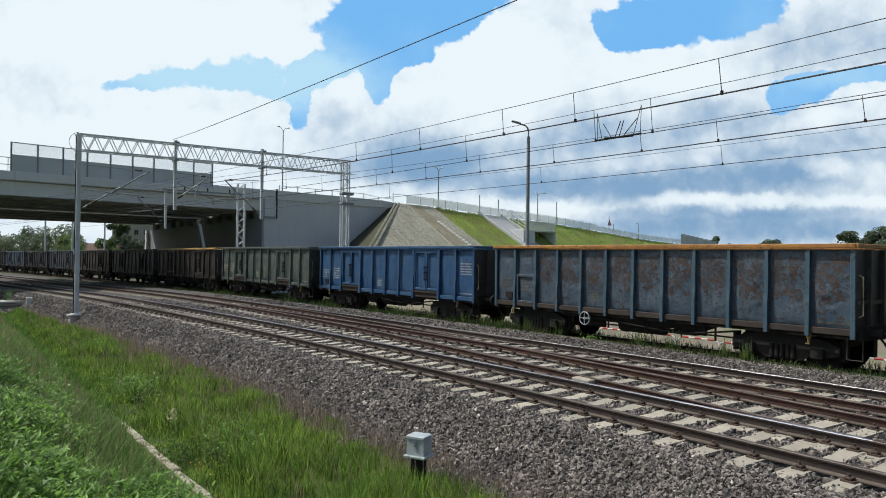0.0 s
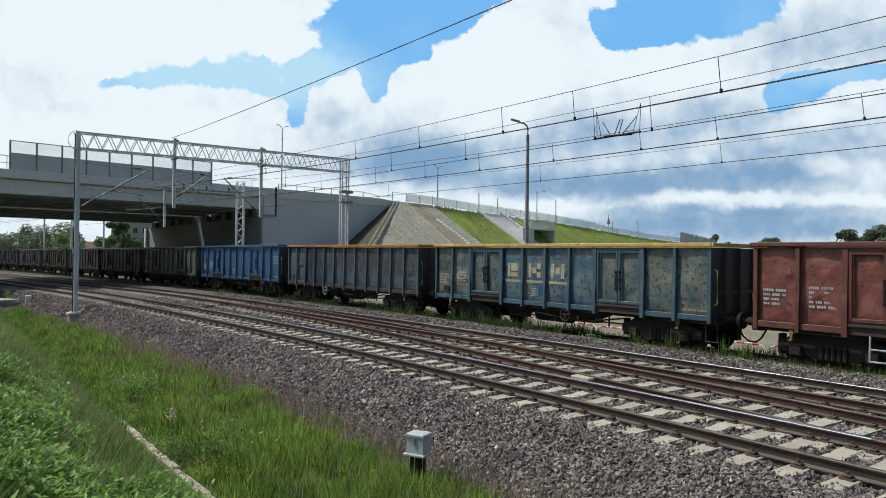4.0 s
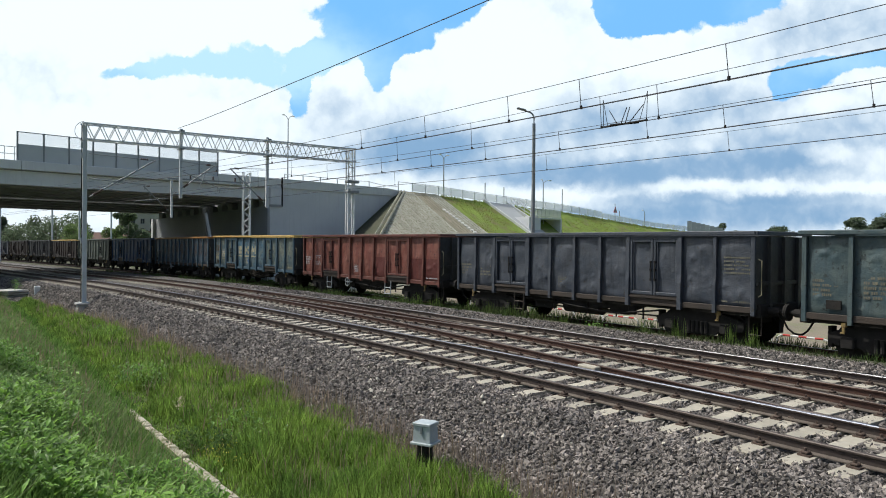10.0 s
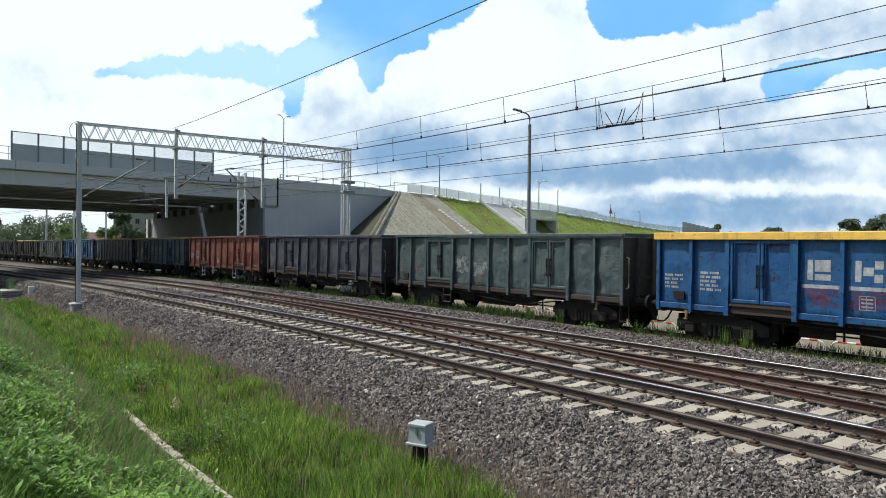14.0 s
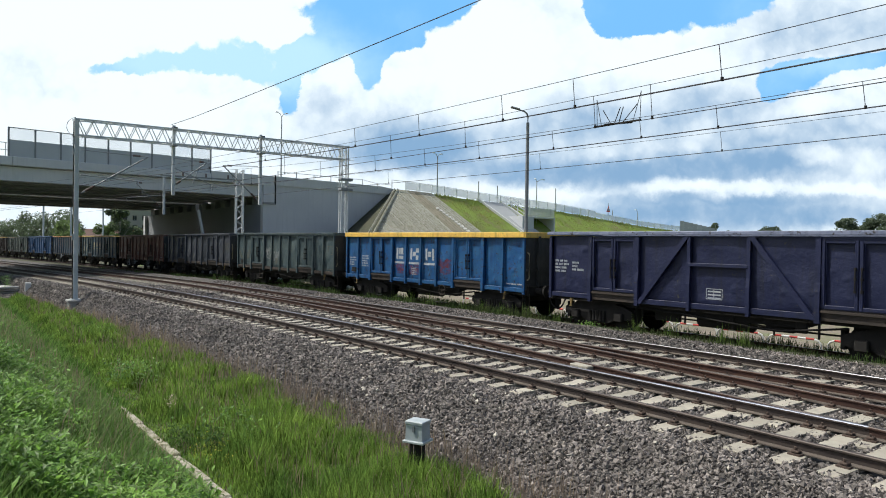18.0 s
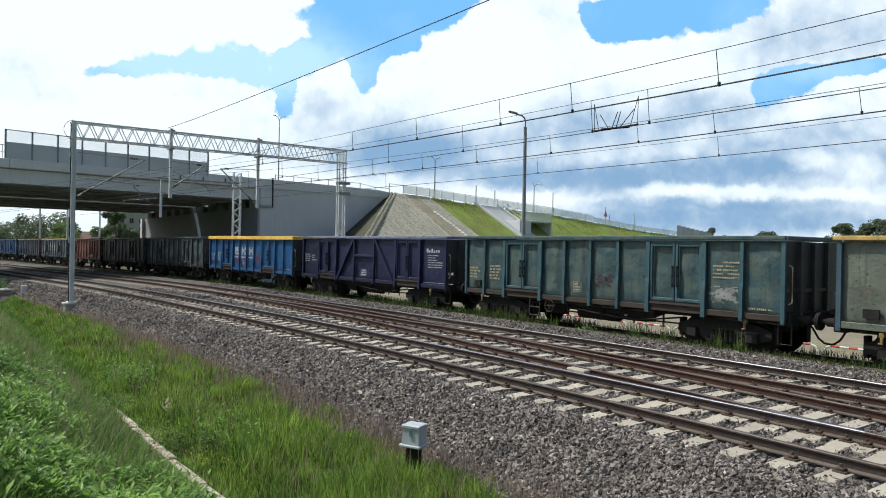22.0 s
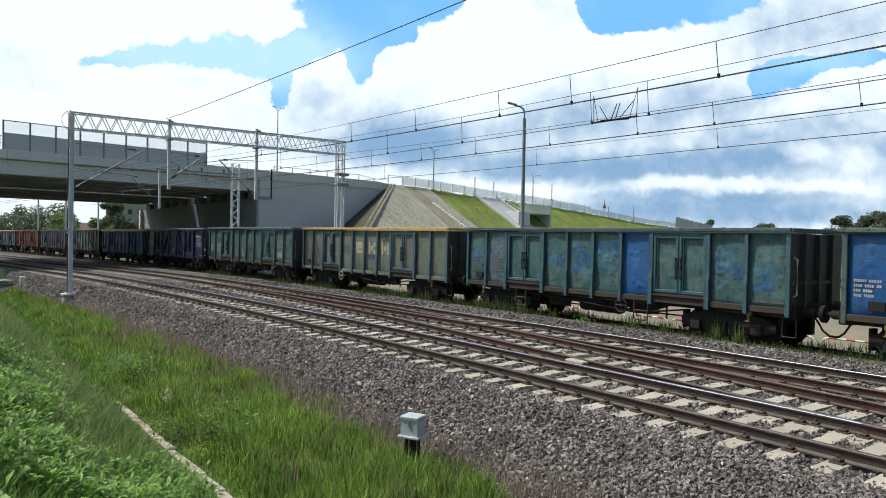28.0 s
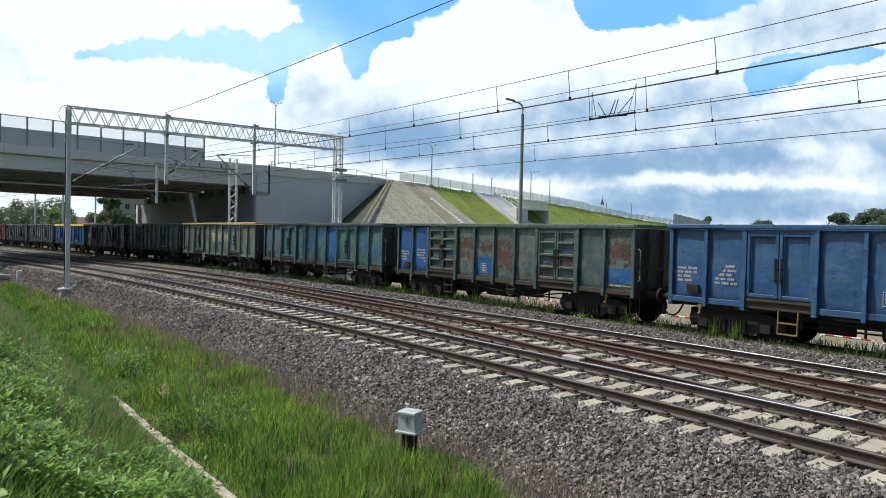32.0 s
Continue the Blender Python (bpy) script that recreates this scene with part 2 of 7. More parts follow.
def ground_sheet():
    xs = [-3000, -1500, -800, -450, -300, -220, -180] + list(np.arange(-160, 16.1, 1.6)) + [22, 40, 80, 200, 600, 1500]
    ys = [-1500, -400, -120, -40, -12, -5] + list(np.arange(-2, 26.1, 0.25)) + [30, 36, 45, 60, 90, 150, 250, 450, 900, 3000]
    vs = [(x, y, ground_z(x, y)) for x in xs for y in ys]
    ny = len(ys)
    fs = [(i * ny + j, (i + 1) * ny + j, (i + 1) * ny + j + 1, i * ny + j + 1) for i in range(len(xs) - 1) for j in range(ny - 1)]
    me = raw("ground", vs, fs, GRASS_BED)
    for m in (BALLAST_BED, DIRT, VERGE_BED):
        me.materials.append(m)
    idx = []
    for i in range(len(xs) - 1):
        for j in range(ny - 1):
            x, y = (xs[i] + xs[i + 1]) / 2, (ys[j] + ys[j + 1]) / 2
            c = near_line(max(x, -160))[0]
            if c - 3.7 < y < min(c + 7.4, 16.4) or (-320 < x < -40 and c < y < train_line(x)[0] - 3.6):
                k = 1
            elif y < c:
                k = 0
            elif 23.9 < y < 45 and -60 < x < 40:
                k = 2
            elif min(16.4, train_line(max(x, -160))[0] - 3.6) < y < 23.95 and x > -300:
                k = 3
            else:
                k = 0
            idx.append(k)
    me.polygons.foreach_set("material_index", idx)
    me.polygons.foreach_set("use_smooth", [True] * len(idx))
    return tagged(new("ground", me), "grass bank, grey ballast bed and pale dirt", "ground", kind="structure")


ground = ground_sheet()

# ---- tracks ----
RAIL_OUT = [(-0.036, -0.014), (-0.029, -0.004), (-0.012, 0.0), (0.012, 0.0), (0.029, -0.004), (0.036, -0.014), (0.036, -0.035), (0.009, -0.05), (0.009, -0.135), (0.072, -0.15), (0.072, -0.165),
            (-0.072, -0.165), (-0.072, -0.15), (-0.009, -0.135), (-0.009, -0.05), (-0.036, -0.035)]


def rail_mesh(line, side, top):
    """A rail swept along a line of (x, y, z, heading)."""
    n = len(RAIL_OUT)
    vs, fs, mi = [], [], []
    for x, y, z, h in line:
        for u, w in RAIL_OUT:
            vs.append((x - u * math.sin(h), y + u * math.cos(h), z + w))
    for i in range(len(line) - 1):
        for j in range(n):
            k = (j + 1) % n
            fs.append((i * n + j, i * n + k, (i + 1) * n + k, (i + 1) * n + j))
            mi.append(1 if j < 5 else 2 if RAIL_OUT[j][1] < -0.13 and RAIL_OUT[k][1] < -0.13 else 0)
    me = raw("rail", vs, fs, side)
    me.materials.append(top)
    me.materials.append(RAIL_FOOT)
    me.polygons.foreach_set("material_index", mi)
    return me


def xs_line(a, b, step=1.5):
    n = max(2, int(abs(b - a) / step))
    return [a + (b - a) * i / n for i in range(n + 1)]


def offset_line(off, a, b, extra=None):
    out = []
    for x in xs_line(a, b):
        o = off - (extra(x) if extra else 0)
        px, py, h = near_at(x, o)
        out.append((px, py, -fall(px), h))
    return out


track_near = thing("track_1", "near railway track with dark steel rails on pale concrete sleepers", "railway track", kind="structure")
track_mid = thing("track_2", "second railway track with a turnout and rusty rails", "railway track", kind="structure")
track_far = thing("track_3", "railway track in tall grass under the goods train", "railway track", kind="structure")
G = 0.754
for off in (-G, G):
    part("rail", rail_mesh(offset_line(off, 12, -170), RAIL_SIDE, RAIL_BLUISH if off > 0 else RAIL_TOP_DULL), None, track_near)
    part("rail", rail_mesh(offset_line(SECOND + off, 12, -170), RAIL_SIDE if off > 0 else RAIL_RUST, RAIL_TOP if off > 0 else RAIL_TOP_DULL), None, track_mid)
    part("rail", rail_mesh(offset_line(SECOND + off, 12, -42, branch_off), RAIL_RUST, RAIL_TOP_DULL), None, track_mid, "rusty branch rail of the turnout")
    part("rail", rail_mesh([(x, train_line(x)[0] + off, RAIL3 - fall(x), math.atan(train_line(x)[1])) for x in xs_line(30, -260, 3)], RAIL_RUST, RAIL_TOP_DULL), None, track_far)
# check rails beside the crossing
part("check_rail", rail_mesh(offset_line(SECOND + G - 0.11, -15.5, -20.0), RAIL_SIDE, RAIL_TOP_DULL), None, track_mid)
part("check_rail", rail_mesh(offset_line(SECOND - G + 0.11, -12.5, -18.0, branch_off), RAIL_RUST, RAIL_TOP_DULL), None, track_mid)


def sleeper_mesh(length):
    bm = bmesh.new()
    prism(bm, [(-length / 2, -0.24), (-length / 2, -0.205), (-length / 2 + 0.03, -0.18), (-0.45, -0.175), (-0.3, -0.195), (0.3, -0.195), (0.45, -0.175), (length / 2 - 0.03, -0.18), (length / 2, -0.205), (length / 2, -0.24)], -0.13, 0.13)
    return mesh_of("sleeper", bm, SLEEPER_MAT)


def fastening_mesh():
    bm = bmesh.new()
    for s in (-1, 1):
        box(bm, -0.08, 0.08, s * 0.06, s * 0.17, -0.18, -0.155)
        rod(bm, (0, s * 0.115, -0.16), (0, s * 0.115, -0.075), 0.018, 6)
        box(bm, -0.05, 0.05, s * 0.05, s * 0.15, -0.15, -0.115, 0.01)
    return mesh_of("fastening", bm, FASTEN)


SLEEPERS = {}
FAST = fastening_mesh()


def lay_sleeper(parent, x, off, length, rails):
    key = round(length * 2) / 2 if length > 2.7 else 2.6
    if key not in SLEEPERS:
        SLEEPERS[key] = sleeper_mesh(key)
    px, py, h = near_at(x, off)
    s = part("sleeper", SLEEPERS[key], None, parent, "", pose(px, py, -fall(px), 0, 0, math.degrees(h) + random.uniform(-0.8, 0.8)))
    if x > -38:
        for r in rails:
            part("fastening", FAST, None, s, "", pose(0, r, 0))
    return s


for i in range(118):
    lay_sleeper(track_near, -0.935 - 0.6 * i, 0, 2.6, (-G, G))
for i in range(112):
    x = -1.2 - 0.62 * i
    b = branch_off(x)
    mid = -b / 2
    rails = [-G - mid, G - mid] + ([-b - G - mid, -b + G - mid] if b > 0.12 else [])
    lay_sleeper(track_mid, x, SECOND + mid, 2.6 + b, rails)

# ---- wagons ----


def paint(name, base, worn, dirt=(0.045, 0.042, 0.04), amount=0.5, patch=2.2, spot=7.0):
    """Old wagon paint: worn areas, upright streaks and sharp spots of dirt or rust."""
    k = 1.12
    base, worn = tuple(k * c for c in base), tuple(k * c for c in worn)
    return mat("paint_" + name, base, worn, patch, dirt, spot, 0.635 - 0.1 * amount, 0.68 - 0.1 * amount, rough=0.5, bump=0.16, bscale=9.0, spec=0.42, lo=0.4, hi=0.6, streak=tuple(0.55 * c + 0.008 for c in base))


BLACK = mat("grimy_black", (0.02, 0.0185, 0.018), (0.028, 0.025, 0.023), 3, (0.034, 0.028, 0.024), 10, 0.6, 0.8, rough=0.85, bump=0.2, bscale=20, spec=0.25)
GRIME = mat("grimy_steel", (0.035, 0.028, 0.024), (0.055, 0.04, 0.03), 2, rough=0.75, bump=0.2, bscale=20)
YELLOW = mat("yellow_paint", (0.55, 0.36, 0.05), (0.4, 0.26, 0.06), 4, (0.1, 0.07, 0.04), 9, 0.6, 0.75, rough=0.6)
OCHRE = mat("dull_ochre", (0.26, 0.18, 0.06), (0.16, 0.11, 0.05), 6, rough=0.8)
WHITE = mat("white_lettering", (0.46, 0.47, 0.48), (0.25, 0.28, 0.32), 9, rough=0.7)
FADED = mat("faded_lettering", (0.17, 0.155, 0.11), (0.10, 0.10, 0.085), 9, rough=0.8)
CREAM = mat("cream_lettering", (0.46, 0.40, 0.25), (0.28, 0.26, 0.18), 9, rough=0.7)

# wagon ends: grime plus the shade on them, both in one dark paint
END_SHADE_PAINT = paint("grimy_shaded_end", (0.042, 0.044, 0.045), (0.058, 0.058, 0.055), amount=0.6)
HALF, WIDE, ZB, ZT = 6.40, 1.36, 0.93, 3.2


def sheet(width, height, seed, bulge, dents, pimples=True):
    """The depths of a bulged, dented side sheet on a grid of about five centimetres, outwards positive."""
    rnd = random.Random(seed)
    nx, nz = max(4, int(width / 0.055)), max(4, int(height / 0.06))
    u, w = np.meshgrid(np.linspace(0, 1, nx + 1), np.linspace(0, 1, nz + 1))
    rim = np.clip(7 * u * (1 - u), 0, 1) * np.clip(9 * w * (1 - w), 0, 1)
    d = -0.05 + bulge * np.clip(4 * u * (1 - u), 0, 1) ** 0.6 * np.clip(4 * w * (1 - w), 0, 1) ** 0.4
    big = np.array([noise.noise((a * width * 1.5 + seed * 3.1, b * height * 1.4, seed * 1.7)) for a, b in zip(u.ravel(), w.ravel())]).reshape(u.shape)
    d += dents * big * rim
    for _ in range(int(width * height * 8) if pimples else 0):
        a, b, r, h = rnd.random(), rnd.random() ** 1.2, rnd.uniform(0.055, 0.13), rnd.uniform(-0.3, 1.0) * dents * 0.75
        d += h * np.exp(-(((u - a) * width) ** 2 + ((w - b) * height) ** 2) / (0.5 * r * r)) * rim
    return d


def depth_at(d, u, w):
    """The depth of a sheet between its grid points."""
    nz, nx = d.shape[0] - 1, d.shape[1] - 1
    x, y = np.clip(u, 0, 1) * nx, np.clip(w, 0, 1) * nz
    i, j = np.minimum(x.astype(int), nx - 1), np.minimum(y.astype(int), nz - 1)
    fx, fy = x - i, y - j
    return (d[j, i] * (1 - fx) + d[j, i + 1] * fx) * (1 - fy) + (d[j + 1, i] * (1 - fx) + d[j + 1, i + 1] * fx) * fy


def panel_mesh(width, z0, z1, material, d):
    nz, nx = d.shape[0] - 1, d.shape[1] - 1
    u, w = np.meshgrid(np.linspace(0, 1, nx + 1), np.linspace(0, 1, nz + 1))
    vs = np.stack([(u - 0.5) * width, -d, z0 + (z1 - z0) * w], 2).reshape(-1, 3)
    a = (np.arange(nz)[:, None] * (nx + 1) + np.arange(nx)[None]).ravel()
    fs = np.stack([a, a + 1, a + nx + 2, a + nx + 1], 1)
    n = len(vs)
    back = np.array([(-width / 2, 0.07, z0), (width / 2, 0.07, z0), (width / 2, 0.07, z1), (-width / 2, 0.07, z1)])
    return raw("panel", np.vstack([vs, back]), np.vstack([fs, [(n + 3, n + 2, n + 1, n)]]), material, True)


def paint_mesh(width, z0, z1, material, d, rects, lift=0.006, ragged=0):
    """A film of paint lying on a sheet: rects as (u0, u1, w0, w1); ragged: the seed of a broken outline."""
    vs, fs, n = [], [], 0
    step = 0.03 if ragged else 0.05
    for u0, u1, w0, w1 in rects:
        nx, nz = max(1, int((u1 - u0) * width / step)), max(1, int((w1 - w0) * (z1 - z0) / step))
        u, w = np.meshgrid(np.linspace(u0, u1, nx + 1), np.linspace(w0, w1, nz + 1))
        vs.append(np.stack([(u - 0.5) * width, -depth_at(d, u.ravel(), w.ravel()).reshape(u.shape) - lift, z0 + (z1 - z0) * w], 2).reshape(-1, 3))
        for j in range(nz):
            for i in range(nx):
                if ragged:
                    a, b = (i + 0.5) / nx, (j + 0.5) / nz
                    if 3.2 * min(a * (1 - a), b * (1 - b)) + 1.3 * noise.noise((a * 3 + ragged, b * 4, ragged)) + 0.9 * noise.noise((a * 11, b * 13, ragged)) < 0.28:
                        continue
                k = n + j * (nx + 1) + i
                fs.append((k, k + 1, k + nx + 2, k + nx + 1))
        n += len(vs[-1])
    return raw("paint", np.vstack(vs), fs, material, True)


def rib_mesh(material, deep=True, width=0.1):
    bm = bmesh.new()
    o = [(0.0, ZB), (-0.112, ZB), (-0.112, 1.7), (-0.085, 1.95), (-0.085, 3.04), (0.0, 3.04)] if deep else [(0.0, 1.0), (-0.075, 1.0), (-0.075, 3.04), (0.0, 3.04)]
    prism(bm, o, -width / 2, width / 2)
    return mesh_of("rib", bm, material)


def door_mesh(width, z0, z1, material, ladder=False):
    """The frame of a door leaf; its sheet is a part of its own."""
    bm = bmesh.new()
    w = width / 2
    for a in ((-w, -w + 0.085, -0.06, 0.02, z0, z1), (w - 0.085, w, -0.06, 0.02, z0, z1), (-w + 0.085, w - 0.085, -0.055, 0.02, z0, z0 + 0.09), (-w + 0.085, w - 0.085, -0.055, 0.02, z1 - 0.09, z1)):
        box(bm, *a, bev=0.01)
    if ladder:
        for k in range(1, 4):
            z = z0 + (z1 - z0) * k / 4
            box(bm, -w + 0.085, w - 0.085, -0.07, 0.02, z - 0.04, z + 0.04, bev=0.012)
    return mesh_of("door", bm, material)


def handle_mesh():
    bm = bmesh.new()
    rod(bm, (0, -0.09, 1.72), (0, -0.09, 2.33), 0.016)
    for z in (1.76, 2.05, 2.29):
        box(bm, -0.026, 0.026, -0.1, -0.02, z - 0.03, z + 0.03)
    return mesh_of("handle", bm, BLACK)


def bogie_parts(wagon, x, spin):
    frame_bm = bmesh.new()
    for s in (-1, 1):
        prism_pts = [(-1.4, 0.66), (-1.4, 0.44), (-1.05, 0.36), (-0.72, 0.38), (-0.45, 0.24), (0.45, 0.24), (0.72, 0.38), (1.05, 0.36), (1.4, 0.44), (1.4, 0.66), (1.1, 0.78), (0.55, 0.9), (-0.55, 0.9), (-1.1, 0.78)]
        vs = [frame_bm.verts.new((px, s * y, pz)) for y in (0.94, 1.08) for px, pz in prism_pts]
        n = len(prism_pts)
        frame_bm.faces.new(vs[:n])
        frame_bm.faces.new(vs[n:][::-1])
        for i in range(n):
            j = (i + 1) % n
            frame_bm.faces.new((vs[i], vs[n + i], vs[n + j], vs[j]))
        for k in range(5):
            rod(frame_bm, (-0.28 + 0.14 * k, s * 1.1, 0.3), (-0.28 + 0.14 * k, s * 1.1, 0.62), 0.06, 8)
        box(frame_bm, -0.75, 0.75, s * 1.0 - 0.1, s * 1.0 + 0.1, 0.84, 0.96)
        for k in (-1, 1):
            box(frame_bm, k * 1.42 - 0.05, k * 1.42 + 0.05, s * 0.8 - 0.12, s * 0.8 + 0.12, 0.3, 0.82)
    box(frame_bm, -0.3, 0.3, -0.94, 0.94, 0.4, 0.75)
    box(frame_bm, -1.3, 1.3, -0.6, 0.6, 0.62, 0.84)
    bogie = part("bogie", frame_bm, BLACK, wagon, "grimy black cast-steel bogie frame", pose(x, 0, 0))
    for s in (-1, 1):
        for ax in (-0.9, 0.9):
            part("axle_box", boxes((-0.16, 0.16, min(s * 0.96, s * 1.2), max(s * 0.96, s * 1.2), 0.32, 0.6), bev=0.03), BLACK, bogie, "", pose(ax, 0, 0))
    for ax in (-0.9, 0.9):
        ws = part("wheelset", WHEELSET, None, wagon, "pair of steel wheels on an axle", pose(x + ax, 0, 0.46))
        if spin:
            SPINNERS.append((ws, x + ax))
    return bogie


def wheelset_mesh():
    bm = bmesh.new()
    rod(bm, (0, -0.95, 0), (0, 0.95, 0), 0.08, 10)
    for s in (-1, 1):
        rod(bm, (0, s * 0.70, 0), (0, s * 0.82, 0), 0.46, 24)
        rod(bm, (0, s * 0.68, 0), (0, s * 0.705, 0), 0.49, 24)
        rod(bm, (0, s * 0.82, 0), (0, s * 0.86, 0), 0.15, 12)
        for k in range(4):
            a = k * math.pi / 2
            rod(bm, (0.27 * math.cos(a), s * 0.815, 0.27 * math.sin(a)), (0.27 * math.cos(a), s * 0.826, 0.27 * math.sin(a)), 0.07, 8)
    return mesh_of("wheelset", bm, BLACK)


WHEELSET = wheelset_mesh()
SPINNERS = []
HANDLE = handle_mesh()
LAYOUT = "PPDPPPPDPP"


def strokes(a, b, z0, z1, cell=0.036, gap=0.013):
    """A word as a run of short upright bars between a and b."""
    n = max(1, round((b - a) / (cell + gap)))
    w = (b - a + gap) / n
    return [(a + k * w, a + (k + 1) * w - gap, z0, z1) for k in range(n)]


def bars(rows, x0, z0, line=0.11, gap=0.05):
    """Short bars in place of writing, a list of bars for each line: each row is a list of (start, end) in metres."""
    return [[q for a, b in row for q in strokes(x0 + a, x0 + b, z0 - k * (line + gap) - line, z0 - k * (line + gap))] for k, row in enumerate(rows)]


def underframe(wagon):
    bm = boxes((-6.4, 6.4, -0.2, 0.2, 0.85, 1.15), (-6.4, 6.4, -1.3, 1.3, 1.12, 1.24))
    for k in range(-5, 6):
        box(bm, k * 1.15 - 0.05, k * 1.15 + 0.05, -1.25, 1.25, 0.98, 1.12)
    for y in (-1.16, 1.16):
        box(bm, -6.3, 6.3, y - 0.05, y + 0.05, 0.9, 1.13)
    part("underframe", bm, BLACK, wagon, "black steel underframe")
    for s in (-1, 1):
        part("headstock", boxes((s * 6.2 if s > 0 else s * 6.5, s * 6.5 if s > 0 else s * 6.2, -1.3, 1.3, 0.88, 1.24), bev=0.02), BLACK, wagon)
        for y in (-0.875, 0.875):
            bm = bmesh.new()
            rod(bm, (s * 6.5, y, 1.06), (s * 6.82, y, 1.06), 0.11, 12)
            rod(bm, (s * 6.82, y, 1.06), (s * 6.97, y, 1.06), 0.07, 10)
            rod(bm, (s * 6.97, y, 1.06), (s * 7.01, y, 1.06), 0.225, 16)
            part("buffer", bm, BLACK, wagon, "round black buffer")
        part("coupling_hook", rods(0.035, ((s * 6.5, 0, 1.04), (s * 6.85, 0, 1.04)), ((s * 6.85, 0, 1.04), (s * 7.0, 0, 0.98))), GRIME, wagon)
        hose = [(s * 6.5, -0.35, 0.95), (s * 6.62, -0.35, 0.8), (s * 6.75, -0.35, 0.58), (s * 6.9, -0.33, 0.46), (s * 7.03, -0.3, 0.44)]
        part("brake_hose", tube(hose, 0.028, 8), BLACK, wagon, "hanging rubber brake hose")
    tank = bmesh.new()
    rod(tank, (-0.9, -0.75, 0.68), (0.7, -0.75, 0.68), 0.24, 14)
    part("air_tank", tank, BLACK, wagon)
    part("brake_lever", boxes((-2.4, -1.5, -0.9, -0.8, 0.5, 0.9), bev=0.03), BLACK, wagon)
    part("brake_lever", boxes((2.0, 2.3, -1.1, -1.0, 0.6, 0.95), bev=0.03), BLACK, wagon)
    part("trunnion_beam", poly(bmesh.new(), [(x, y, z) for y in (-1.05, -0.95) for x, z in ((-2.9, 0.98), (2.9, 0.98), (2.2, 0.72), (-2.2, 0.72))], [(0, 1, 2, 3), (7, 6, 5, 4), (0, 4, 5, 1), (1, 5, 6, 2), (2, 6, 7, 3), (3, 7, 4, 0)]), BLACK, wagon)
    part("brake_rod", rods(0.025, ((-3.4, -0.3, 0.55), (3.4, -0.3, 0.55)), ((-2.2, -0.9, 0.8), (2.2, -0.9, 0.62)), ((-1.9, -0.9, 0.62), (-1.9, -0.3, 0.55)), ((1.3, -0.8, 0.9), (1.3, -0.8, 0.45))), GRIME, wagon)
    part("pipe_run", tube([(-3.3, -1.12, 0.86), (-1.2, -1.12, 0.78), (0.9, -1.12, 0.62), (1.6, -1.12, 0.6), (3.3, -1.12, 0.84)], 0.03, 6), BLACK, wagon, "sagging black brake pipe")
    for x, z in ((-2.7, 0.55), (-1.2, 0.52), (0.3, 0.48), (2.6, 0.5)):
        part("hanger", rods(0.03, ((x, -1.1, 1.0), (x, -1.1, z))), BLACK, wagon)
    part("brake_cylinder", boxes((1.1, 1.9, -0.95, -0.55, 0.55, 0.95), bev=0.06), BLACK, wagon)


